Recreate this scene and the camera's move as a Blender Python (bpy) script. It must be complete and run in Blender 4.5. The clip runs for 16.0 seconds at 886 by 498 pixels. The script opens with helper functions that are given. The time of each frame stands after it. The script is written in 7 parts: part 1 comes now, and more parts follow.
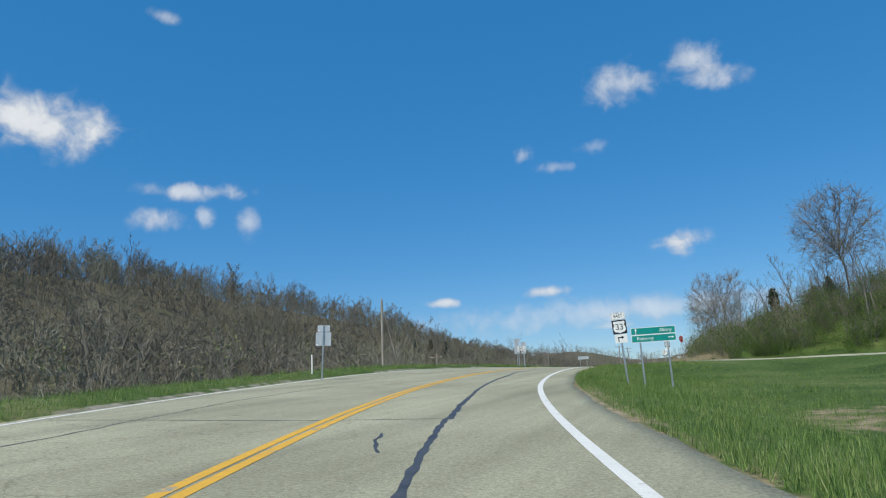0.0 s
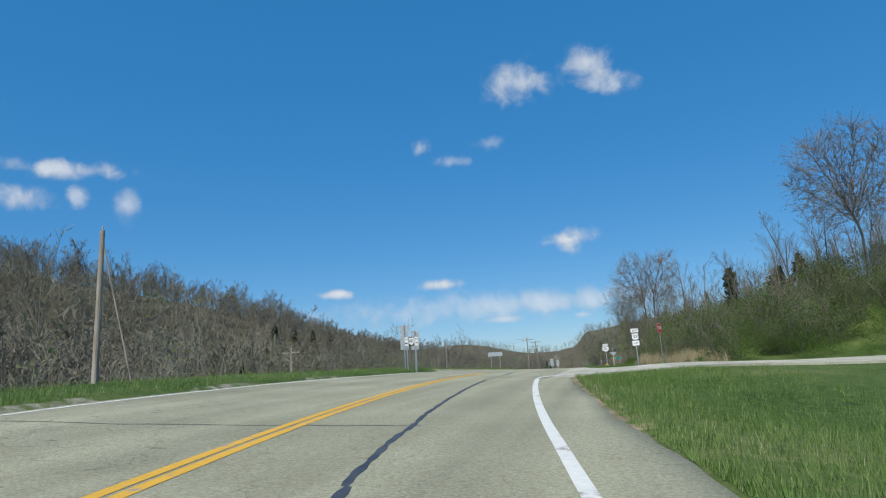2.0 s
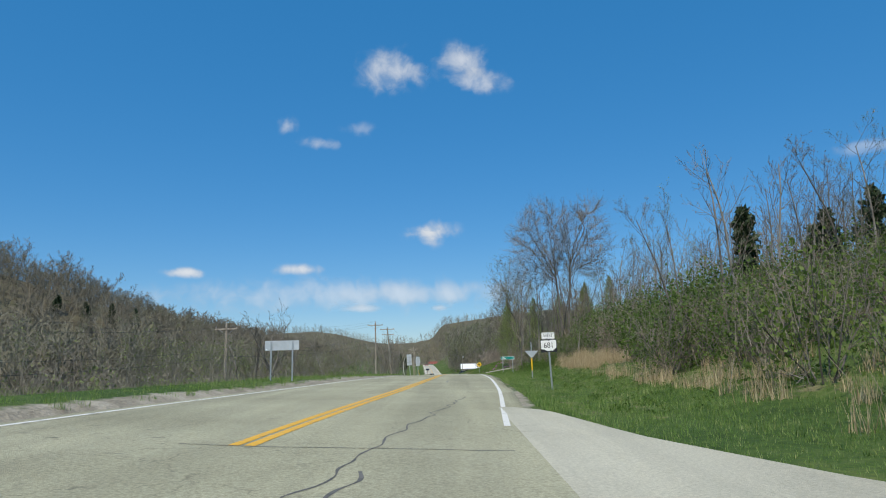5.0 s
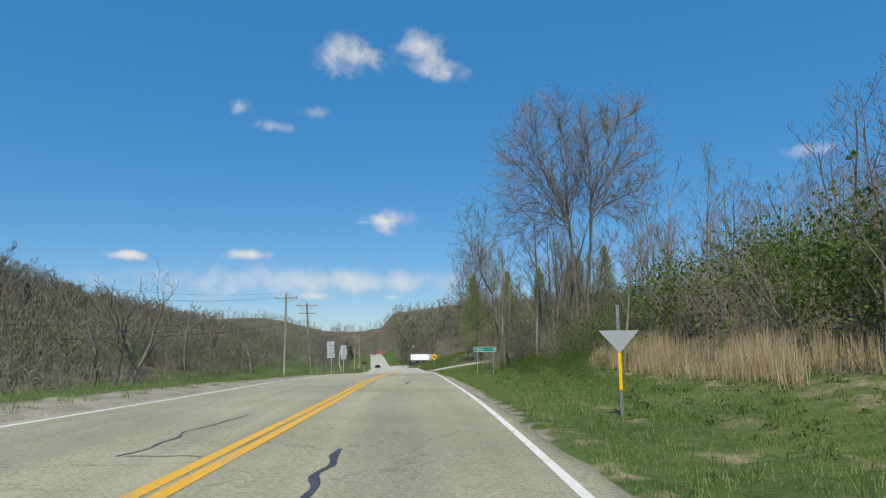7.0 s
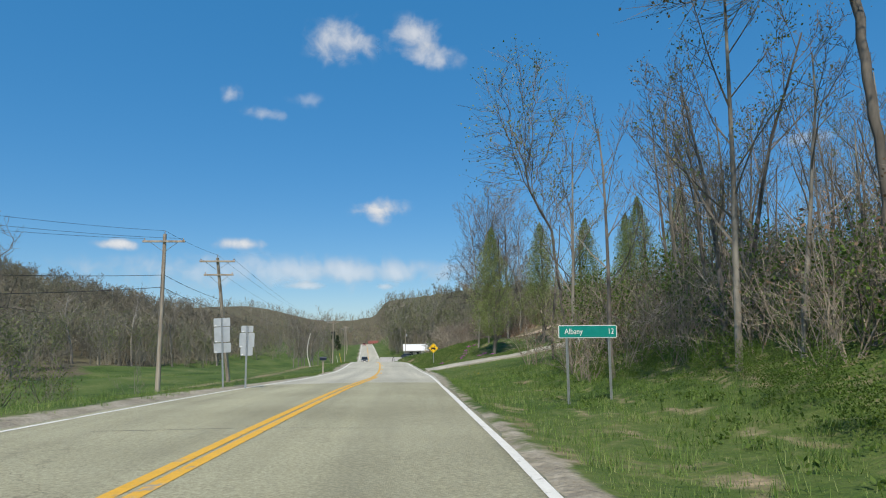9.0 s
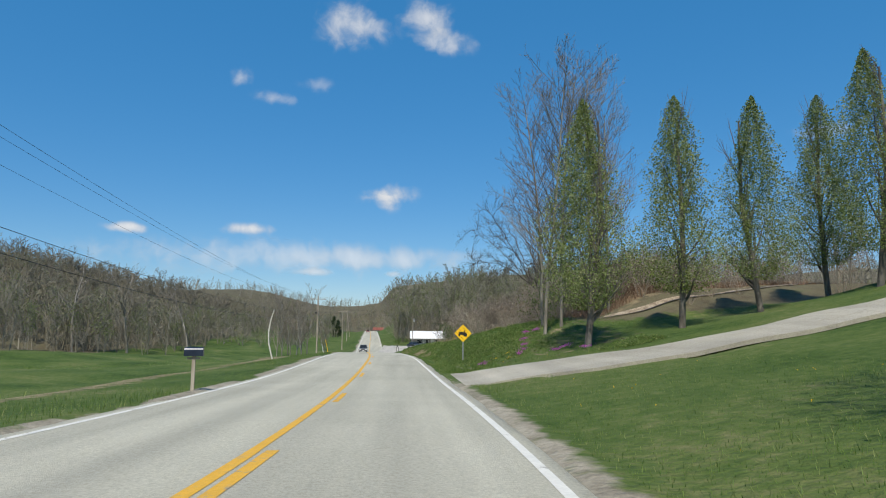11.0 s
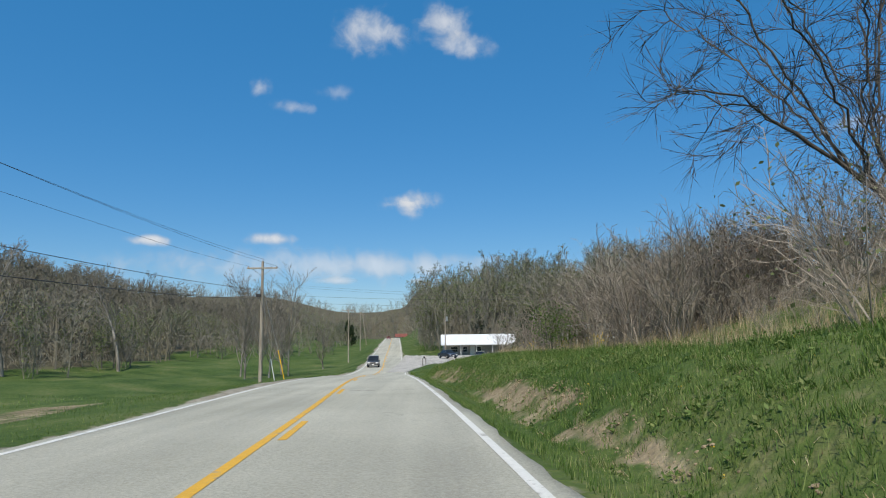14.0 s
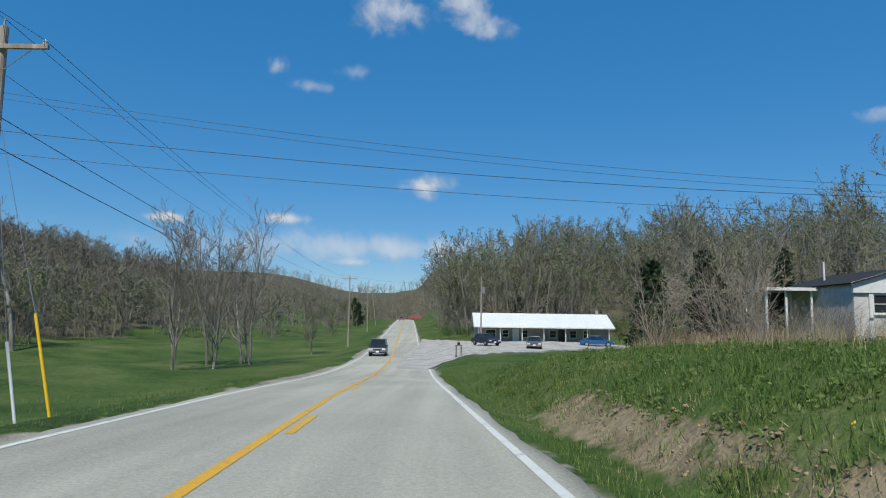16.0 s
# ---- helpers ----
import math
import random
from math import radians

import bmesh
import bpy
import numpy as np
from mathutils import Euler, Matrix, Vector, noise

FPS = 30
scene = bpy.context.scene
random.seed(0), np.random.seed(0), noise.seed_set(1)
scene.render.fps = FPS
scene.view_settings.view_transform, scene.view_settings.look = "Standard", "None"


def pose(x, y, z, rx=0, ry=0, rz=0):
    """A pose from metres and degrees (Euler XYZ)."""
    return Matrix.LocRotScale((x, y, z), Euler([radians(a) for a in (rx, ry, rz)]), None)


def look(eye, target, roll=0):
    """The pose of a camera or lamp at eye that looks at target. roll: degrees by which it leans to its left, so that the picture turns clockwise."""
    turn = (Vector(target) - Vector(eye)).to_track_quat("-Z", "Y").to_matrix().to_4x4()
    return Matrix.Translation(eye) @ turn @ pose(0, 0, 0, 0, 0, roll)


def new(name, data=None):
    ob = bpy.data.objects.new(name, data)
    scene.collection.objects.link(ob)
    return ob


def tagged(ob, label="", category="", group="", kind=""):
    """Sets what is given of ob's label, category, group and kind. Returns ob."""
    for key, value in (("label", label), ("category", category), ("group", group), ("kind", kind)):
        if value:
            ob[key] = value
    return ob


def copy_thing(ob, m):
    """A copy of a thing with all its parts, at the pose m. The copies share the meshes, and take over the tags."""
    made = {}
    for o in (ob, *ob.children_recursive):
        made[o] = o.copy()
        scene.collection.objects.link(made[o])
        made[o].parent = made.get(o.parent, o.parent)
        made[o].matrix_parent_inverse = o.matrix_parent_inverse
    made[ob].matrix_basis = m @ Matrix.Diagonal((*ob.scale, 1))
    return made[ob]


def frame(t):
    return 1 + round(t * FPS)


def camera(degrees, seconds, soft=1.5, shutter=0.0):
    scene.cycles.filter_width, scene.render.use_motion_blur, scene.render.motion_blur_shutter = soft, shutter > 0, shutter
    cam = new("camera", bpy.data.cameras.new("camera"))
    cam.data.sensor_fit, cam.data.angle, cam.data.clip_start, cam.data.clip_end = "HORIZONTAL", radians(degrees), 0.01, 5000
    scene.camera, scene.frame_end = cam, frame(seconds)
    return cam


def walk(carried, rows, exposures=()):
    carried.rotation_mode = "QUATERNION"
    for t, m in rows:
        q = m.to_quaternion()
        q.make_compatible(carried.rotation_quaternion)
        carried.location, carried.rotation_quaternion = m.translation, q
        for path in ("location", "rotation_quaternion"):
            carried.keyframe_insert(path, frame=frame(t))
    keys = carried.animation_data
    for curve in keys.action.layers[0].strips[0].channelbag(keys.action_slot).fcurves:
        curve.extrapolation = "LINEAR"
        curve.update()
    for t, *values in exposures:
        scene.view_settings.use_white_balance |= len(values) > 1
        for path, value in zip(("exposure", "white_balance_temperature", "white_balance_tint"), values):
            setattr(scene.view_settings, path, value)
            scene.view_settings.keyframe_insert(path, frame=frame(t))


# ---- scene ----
cam = camera(67.30, 16.0, 1.1)
PATH = [
    (0.0, 0.000, 0.000, 1.250, 102.352, 3.223, 22.251),
    (0.5, -2.578, 7.586, 1.769, 102.078, 3.125, 19.605),
    (1.0, -4.879, 15.452, 2.251, 101.760, 3.132, 17.148),
    (1.5, -6.785, 23.113, 2.733, 101.503, 3.389, 15.131),
    (2.0, -8.370, 30.903, 3.170, 101.186, 3.431, 13.068),
    (2.5, -9.716, 38.937, 3.572, 101.219, 3.698, 11.047),
    (3.0, -10.779, 47.139, 3.943, 100.782, 3.695, 9.146),
    (3.5, -11.602, 55.395, 4.242, 100.463, 3.124, 6.857),
    (4.0, -12.074, 63.409, 4.488, 100.249, 2.513, 4.551),
    (6.5, -11.696, 103.993, 5.103, 99.144, 0.475, -2.874),
    (7.0, -11.403, 112.293, 5.141, 98.909, 0.512, -3.479),
    (7.5, -11.041, 120.692, 5.144, 98.675, 0.610, -3.826),
    (8.0, -10.808, 128.899, 5.166, 98.408, 0.799, -3.843),
    (8.5, -10.605, 137.100, 5.161, 98.247, 0.726, -3.941),
    (11.0, -9.870, 179.586, 4.668, 97.096, -0.465, -3.358),
    (11.5, -9.851, 188.640, 4.418, 96.959, -0.707, -3.248),
    (12.0, -9.736, 197.777, 4.214, 96.727, -0.192, -2.927),
    (12.5, -9.713, 206.918, 4.102, 96.995, 0.547, -2.521),
    (13.0, -9.803, 216.065, 4.101, 97.323, 0.923, -1.921),
    (13.5, -10.061, 225.275, 4.076, 97.480, 1.031, -1.476),
    (14.0, -10.512, 234.546, 4.000, 97.675, 0.726, -1.203),
    (14.5, -10.892, 243.876, 3.895, 97.578, 0.659, -1.006),
    (15.0, -11.375, 253.130, 3.746, 97.142, 0.765, -0.659),
    (15.5, -11.917, 262.295, 3.518, 96.762, 0.327, -0.430),
    (16.0, -12.785, 271.548, 3.187, 96.356, -0.855, -0.164),
]
walk(cam, [(t, pose(*p)) for t, *p in PATH],
     [(0, -0.04, 6300, 9), (4.2, -0.05, 6300, 9), (6.5, 0.04, 6700, 10), (8.7, 0.04, 6750, 10), (11, 0.02, 6650, 10), (13, 0.0, 6650, 10), (14.5, -0.06, 6450, 10), (16, -0.17, 6250, 9)])

# ---- world, sun ----
SUN_EL, SUN_FROM = 54.0, (-0.22, -0.98)          # the sun stands behind the drive, a little to its left
world = bpy.data.worlds.new("sky")
scene.world = world
world.use_nodes = True
wn, wl = world.node_tree.nodes, world.node_tree.links
wn.clear()
sky = wn.new("ShaderNodeTexSky")
sky.sky_type, sky.sun_disc = "NISHITA", False
sky.sun_elevation = radians(SUN_EL)
sky.sun_rotation = math.atan2(SUN_FROM[0], SUN_FROM[1])
sky.altitude, sky.air_density, sky.dust_density, sky.ozone_density = 200, 1.0, 0.1, 2.2
hue = wn.new("ShaderNodeHueSaturation")
hue.inputs["Saturation"].default_value = 1.33
bg = wn.new("ShaderNodeBackground")
bg.inputs["Strength"].default_value = 0.125
wl.new(sky.outputs[0], hue.inputs["Color"])
soft = wn.new("ShaderNodeMix")                    # an even clear blue evens out the sky's steep fall towards the horizon
soft.data_type = "RGBA"
soft.inputs["Factor"].default_value = 0.5
soft.inputs["B"].default_value = (0.26, 2.03, 4.72, 1)
wl.new(hue.outputs[0], soft.inputs["A"])
wl.new(soft.outputs["Result"], bg.inputs["Color"])
wl.new(bg.outputs[0], wn.new("ShaderNodeOutputWorld").inputs["Surface"])

sun_data = bpy.data.lights.new("sun", "SUN")
sun_data.energy, sun_data.angle, sun_data.color = 4.5, radians(0.53), (1.0, 0.93, 0.79)
sun = new("sun", sun_data)
ce = math.cos(radians(SUN_EL))
sun.matrix_world = look((SUN_FROM[0] * ce * 100, SUN_FROM[1] * ce * 100, math.sin(radians(SUN_EL)) * 100), (0, 0, 0))

# ---- plan of the road: yellow line x = cx(y), height cz(y), cross fall bank(y) ----
PLAN = np.array([
    (-60, 25.5, -3.6), (-40, 14.8, -2.3), (-20, 5.0, -1.05), (0, -3.3, 0.06), (15, -8.42, 1.02), (25, -11.05, 1.62), (40, -13.52, 2.44),
    (55, -14.95, 3.03), (72, -15.66, 3.44), (90, -15.3, 3.68), (110, -14.2, 3.80), (130, -13.45, 3.84), (150, -13.08, 3.74), (170, -12.45, 3.48),
    (190, -11.72, 3.03), (208, -11.82, 2.72), (220, -12.05, 2.65), (232, -12.38, 2.62), (250, -13.27, 2.33), (270, -14.56, 1.88), (290, -15.68, 1.10), (315, -16.75, -0.05),
    (340, -17.7, -0.45), (365, -19.1, -0.42), (394, -20.5, 0.28), (425, -21.9, 0.95), (459, -23.5, 1.9), (525, -26.6, 3.3), (600, -30.2, 4.6),
    (700, -35, 4.6)])


def smooth_curve(ks, vs):
    """A cubic through (ks, vs) with even slopes, straight beyond its ends."""
    slope = np.gradient(vs, ks)

    def f(q):
        q = np.asarray(q, float)
        i = np.clip(np.searchsorted(ks, q) - 1, 0, len(ks) - 2)
        h = ks[i + 1] - ks[i]
        t = np.clip((q - ks[i]) / h, 0, 1)
        a = (2 * t**3 - 3 * t**2 + 1) * vs[i] + (t**3 - 2 * t**2 + t) * h * slope[i]
        a = a + (3 * t**2 - 2 * t**3) * vs[i + 1] + (t**3 - t**2) * h * slope[i + 1]
        return a + np.minimum(q - ks[0], 0) * slope[0] + np.maximum(q - ks[-1], 0) * slope[-1]
    return f


cx, cz = smooth_curve(PLAN[:, 0], PLAN[:, 1]), smooth_curve(PLAN[:, 0], PLAN[:, 2])


def lerp_table(*rows):
    k = np.array(rows, float)
    return lambda q: np.interp(q, k[:, 0], k[:, 1])


bank = lerp_table((0, 0.057), (48, 0.06), (75, 0.052), (95, 0.042), (115, 0.028), (140, 0.008), (170, 0.0))
lift_l = lerp_table((0, 0.018), (45, 0.018), (70, 0.012), (100, 0.0))
line_r = lerp_table((0, 4.75), (28, 4.65), (40, 4.55), (55, 4.3), (66, 4.15), (110, 4.25), (134, 4.2), (155, 4.15), (186, 3.6), (206, 3.47), (235, 3.4), (272, 3.5), (300, 3.4))
line_l = lerp_table((0, 6.5), (30, 6.5), (45, 6.2), (57, 5.5), (67, 5.0), (80, 5.1), (133, 4.72), (150, 4.92), (186, 4.35), (208, 4.0), (236, 3.98), (272, 3.5), (300, 3.3))
edge_r = lerp_table((0, 6.05), (40, 5.9), (90, 5.7), (100, 4.9), (130, 4.55), (186, 3.9), (235, 3.75), (280, 3.8))
edge_l = lerp_table((0, 6.85), (30, 6.85), (45, 6.55), (57, 5.9), (67, 5.4), (110, 5.4), (150, 5.35), (186, 4.7), (208, 4.3), (236, 4.28), (280, 3.75))


def step(a, b, q):
    t = np.clip((q - a) / (b - a), 0, 1)
    return t * t * (3 - 2 * t)


def ramp(e, *rows):
    k = np.array(rows, float)
    return np.interp(e, k[:, 0], k[:, 1])


def side(x, y):
    """Distance from the yellow line, to the right."""
    s = (cx(y + 0.5) - cx(y - 0.5))
    return (x - cx(y)) / np.sqrt(1 + s * s)


def road_z(x, y):
    d = np.clip(side(x, y), -9, 9)
    return cz(y) - bank(y) * d + lift_l(y) * np.maximum(-d - 0.5, 0) - 0.012 * np.maximum(np.abs(d) - 0.2, 0) * step(120, 160, y)


def blend(y, knots, values):
    """Values given at stretches of the road, eased from one stretch to the next."""
    out = values[0]
    for (a, b), v in zip(knots, values[1:]):
        w = step(a, b, y)
        out = out * (1 - w) + v * w
    return out


def waves(x, y):
    return (np.sin(x * 0.31 + 1.3 * np.sin(y * 0.17)) * np.cos(y * 0.27 + 0.7) * 0.6 + np.sin(x * 0.11 - y * 0.083 + 2) * 1.2
            + np.sin(x * 1.1 + y * 0.7) * np.sin(y * 0.9 - x * 0.4) * 0.22)


def terrain(x, y):
    """The height of the ground."""
    x, y = np.asarray(x, float), np.asarray(y, float)
    d = side(x, y)
    right, er = d > 0, np.maximum(d - edge_r(y), 0)
    el = np.maximum(-d - edge_l(y), 0)
    base = road_z(x, y)
    # right of the road
    a = base + ramp(er, (0, -0.02), (2.5, -0.25), (5, -0.62), (14, -0.9), (60, 1.5), (90, 6), (160, 22))
    b = base * np.clip(1 - er / 6, 0, 1) + np.clip(er / 6, 0, 1) * (3.17 + 0.022 * (y - 76) + ramp(er, (0, 0.03), (5, 0), (8, -0.05), (15, -0.34), (28, -0.5), (60, 0.6), (160, 11)))
    c = base + ramp(er, (0, -0.02), (1.2, -0.12), (4, -0.05), (7, 0.55), (11, 1.7), (30, 7.6), (50, 13), (150, 30), (400, 38))
    dl = base + ramp(er, (0, 0), (1, 0.03), (8, 1.36), (13, 2.55), (18.4, 3.95), (23.6, 5.15), (30, 7.0), (36, 8.6), (60, 13), (150, 26), (400, 34))
    ee = base + ramp(er, (0, -0.03), (0.9, -0.28), (1.7, -0.1), (2.6, 0.75), (4.2, 1.5), (6, 2.12), (8, 2.45), (10, 2.7), (20, 3.6), (60, 6), (150, 20), (400, 30))
    f = base + ramp(er, (0, -0.03), (0.9, -0.35), (1.4, -0.28), (2.4, 0.62), (4.0, 1.12), (6, 1.4), (8, 1.52), (20, 1.8), (40, 2.4), (80, 8), (150, 24), (400, 34))
    g = np.where(er < 3, base * (1 - er / 3) + 0.3 * er / 3, 0.3 + ramp(er, (0, 0), (32, 0.4), (60, 5), (150, 22), (400, 34)))
    h = base + ramp(er, (0, 0), (4, 0.5), (12, 1.4), (60, 4), (160, 14)) + ramp(y, (392, 0), (470, 9), (600, 16)) * step(3, 26, er)
    zr = blend(y, ((46, 69), (83, 104), (168, 184), (213, 225), (234, 254), (300, 318), (384, 402)), (a, b, c, dl, ee, f, g, h))
    zr = zr + 2.9 * np.exp(-(((x - 10) / 10) ** 2) - ((y - 257) / 17) ** 2) * step(6, 14, er)      # the rise under the spreading tree
    zr = zr + 1.9 * step(219.5, 230, y + 0.1 * np.clip(x - 5, 0, 25)) * (1 - step(236, 250, y)) * step(11.5, 17, er)      # the rust slope behind the lawn
    # left of the road
    p = base + ramp(el, (0, -0.02), (1.2, 0.08), (3.2, 0.1), (5, -0.4), (18, -4.2), (60, -4.8), (300, -4))
    q = base + ramp(el, (0, -0.02), (6, -0.4), (11, -1.2), (24, -3.2), (60, -3.6), (300, -3.4))
    r = base + ramp(el, (0, -0.02), (4, -0.35), (8, -0.75), (16, -2.3), (60, -2.9), (300, -2.8))
    s = base + ramp(el, (0, -0.02), (1.5, -0.15), (5, -1.15), (12, -1.5), (300, -1.2))
    zl = blend(y, ((150, 182), (205, 240), (262, 286)), (p, q, r, s))
    z = np.where(right, zr, zl)
    off = np.where(right, er, el)
    calm = right & (y > 64) & (y < 88) & (x < 40)
    z = z + waves(x, y) * np.clip((off - 3) / 14, 0, 1) * np.where(calm, 0.05, 0.35)
    tussock = np.sin(x * 2.9 + 1.7 * np.sin(y * 1.3)) * np.sin(y * 2.1 + 1.1 * np.sin(x * 1.9)) + 0.6 * np.sin(x * 4.3 - y * 3.1) * np.sin(y * 1.7 + x)
    z = z + tussock * 0.07 * step(1.0, 2.2, off) * np.where(right & (((y > 96) & (y < 180)) | (y > 214)), 1, 0) * (1 - step(8, 11, off))
    # the ridge across the valley and the far hills
    crest = ramp(y, (-600, 10), (-250, 45), (250, 64), (330, 50), (430, 31), (520, 25), (900, 26))
    axis = ramp(y, (-250, -250), (270, -255), (340, -205), (430, -182), (900, -185))
    ridge = crest * np.exp(-(((x - axis) / ramp(y, (270, 92), (400, 62))) ** 2)) * (x > axis) + crest * (x <= axis)
    far = 37 * np.exp(-(((y - 1000 + 0.15 * np.abs(x + 60)) / 260) ** 2)) * (0.75 + 0.25 * np.sin(x * 0.011 + 1)) + 34 * step(600, 1500, y) * step(60, 500, np.abs(x + 60))
    z = z + ridge + far * np.maximum(np.clip(off / 60, 0, 1), step(660, 800, y)) + 8 * np.sin(x * 0.013 + 2) * np.sin(y * 0.009) * step(120, 320, off)
    return np.where((off > 0) | (y > 660), z, base - 0.07)

# ---- materials ----
MATS = {}


def material(name, colors, scale=4.0, rough=0.8, metal=0.0, bump=0.0, bump_scale=None, detail=6.0, spec=0.5, random_shade=0.0, stretch=None, coarse=0.25):
    """A surface whose colour runs through colors by noise at two sizes, with fine relief."""
    if name in MATS:
        return MATS[name]
    m = bpy.data.materials.new(name)
    m.use_nodes = True
    n, l = m.node_tree.nodes, m.node_tree.links
    b = n["Principled BSDF"]
    b.inputs["Roughness"].default_value, b.inputs["Metallic"].default_value = rough, metal
    b.inputs["Specular IOR Level"].default_value = spec
    tc = n.new("ShaderNodeTexCoord")
    vec = tc.outputs["Object"]
    if stretch:
        mp = n.new("ShaderNodeMapping")
        mp.inputs["Scale"].default_value = stretch
        l.new(vec, mp.inputs["Vector"])
        vec = mp.outputs[0]
    big, fine = n.new("ShaderNodeTexNoise"), n.new("ShaderNodeTexNoise")
    big.inputs["Scale"].default_value, big.inputs["Detail"].default_value = scale * coarse, 3
    fine.inputs["Scale"].default_value, fine.inputs["Detail"].default_value = scale, detail
    mix = n.new("ShaderNodeMath")
    mix.operation = "MULTIPLY_ADD"
    mix.inputs[1].default_value = 0.5
    half = n.new("ShaderNodeMath")
    half.operation = "MULTIPLY"
    half.inputs[1].default_value = 0.5
    l.new(vec, big.inputs["Vector"]), l.new(vec, fine.inputs["Vector"])
    l.new(big.outputs["Fac"], half.inputs[0]), l.new(fine.outputs["Fac"], mix.inputs[0]), l.new(half.outputs[0], mix.inputs[2])
    cr = n.new("ShaderNodeValToRGB")
    cr.color_ramp.elements[0].position, cr.color_ramp.elements[1].position = 0.36, 0.64
    cr.color_ramp.elements[0].color, cr.color_ramp.elements[1].color = (*colors[0], 1), (*colors[-1], 1)
    for k, c in enumerate(colors[1:-1]):
        cr.color_ramp.elements.new(0.36 + 0.28 * (k + 1) / (len(colors) - 1)).color = (*c, 1)
    l.new(mix.outputs[0], cr.inputs["Fac"])
    out = cr.outputs["Color"]
    if random_shade:
        oi, mr, hs = n.new("ShaderNodeObjectInfo"), n.new("ShaderNodeMapRange"), n.new("ShaderNodeHueSaturation")
        mr.inputs["To Min"].default_value, mr.inputs["To Max"].default_value = 1 - random_shade, 1 + random_shade
        l.new(oi.outputs["Random"], mr.inputs["Value"]), l.new(mr.outputs[0], hs.inputs["Value"]), l.new(out, hs.inputs["Color"])
        out = hs.outputs["Color"]
    l.new(out, b.inputs["Base Color"])
    if bump:
        bp, bn = n.new("ShaderNodeBump"), n.new("ShaderNodeTexNoise")
        bn.inputs["Scale"].default_value, bn.inputs["Detail"].default_value = bump_scale or scale * 3, 5
        bp.inputs["Strength"].default_value, bp.inputs["Distance"].default_value = bump, 0.02
        l.new(vec, bn.inputs["Vector"]), l.new(bn.outputs["Fac"], bp.inputs["Height"]), l.new(bp.outputs[0], b.inputs["Normal"])
    MATS[name] = m
    return m


def leaf_material(name, colors, scale=0.6, light=0.35, spread=0.35):
    """Leaves: colour differs leaf by leaf, some light comes through."""
    m = bpy.data.materials.new(name)
    m.use_nodes = True
    n, l = m.node_tree.nodes, m.node_tree.links
    n.clear()
    geo, tc, noise_n, cr = n.new("ShaderNodeNewGeometry"), n.new("ShaderNodeTexCoord"), n.new("ShaderNodeTexNoise"), n.new("ShaderNodeValToRGB")
    noise_n.inputs["Scale"].default_value = scale
    add = n.new("ShaderNodeMath")
    add.operation, add.inputs[1].default_value = "MULTIPLY_ADD", 0.55
    half = n.new("ShaderNodeMath")
    half.operation, half.inputs[1].default_value = "MULTIPLY", 0.45
    l.new(tc.outputs["Object"], noise_n.inputs["Vector"]), l.new(noise_n.outputs["Fac"], half.inputs[0])
    l.new(geo.outputs["Random Per Island"], add.inputs[0]), l.new(half.outputs[0], add.inputs[2])
    cr.color_ramp.elements[0].position, cr.color_ramp.elements[1].position = 0.5 - spread, 0.5 + spread
    cr.color_ramp.elements[0].color, cr.color_ramp.elements[1].color = (*colors[0], 1), (*colors[-1], 1)
    for k, c in enumerate(colors[1:-1]):
        cr.color_ramp.elements.new(0.5 - spread + 2 * spread * (k + 1) / (len(colors) - 1)).color = (*c, 1)
    l.new(add.outputs[0], cr.inputs["Fac"])
    pb, tr, mx, out = n.new("ShaderNodeBsdfPrincipled"), n.new("ShaderNodeBsdfTranslucent"), n.new("ShaderNodeMixShader"), n.new("ShaderNodeOutputMaterial")
    pb.inputs["Roughness"].default_value, pb.inputs["Specular IOR Level"].default_value = 0.6, 0.25
    mx.inputs["Fac"].default_value = light
    l.new(cr.outputs["Color"], pb.inputs["Base Color"]), l.new(cr.outputs["Color"], tr.inputs["Color"])
    l.new(pb.outputs[0], mx.inputs[1]), l.new(tr.outputs[0], mx.inputs[2]), l.new(mx.outputs[0], out.inputs["Surface"])
    MATS[name] = m
    return m


bark = material("bark", [(0.072, 0.063, 0.054), (0.135, 0.121, 0.104), (0.22, 0.20, 0.173)], 5, 0.9, bump=0.6, stretch=(1, 1, 0.25), random_shade=0.2)
bark_grey = material("bark_grey", [(0.13, 0.118, 0.10), (0.22, 0.205, 0.175), (0.34, 0.315, 0.275)], 4, 0.9, bump=0.5, stretch=(1, 1, 0.25), random_shade=0.2)
bark_white = material("bark_white", [(0.45, 0.43, 0.38), (0.7, 0.68, 0.62)], 3, 0.85, bump=0.3)
twig = material("twig", [(0.105, 0.089, 0.071), (0.195, 0.168, 0.136), (0.28, 0.246, 0.2)], 0.5, 0.9, random_shade=0.22)
twig_pale = material("twig_pale", [(0.17, 0.14, 0.112), (0.30, 0.255, 0.205), (0.44, 0.385, 0.315)], 0.5, 0.9, random_shade=0.22)
bark_dark = material("bark_dark", [(0.045, 0.038, 0.031), (0.085, 0.073, 0.06), (0.14, 0.122, 0.10)], 5, 0.9, bump=0.6, stretch=(1, 1, 0.25))
twig_hill = material("twig_hill", [(0.125, 0.112, 0.09), (0.185, 0.168, 0.13), (0.225, 0.218, 0.15)], 0.05, 0.95, coarse=0.35)
twig_far = material("twig_far", [(0.165, 0.152, 0.125), (0.225, 0.21, 0.168), (0.26, 0.255, 0.185)], 0.05, 0.95, coarse=0.35)
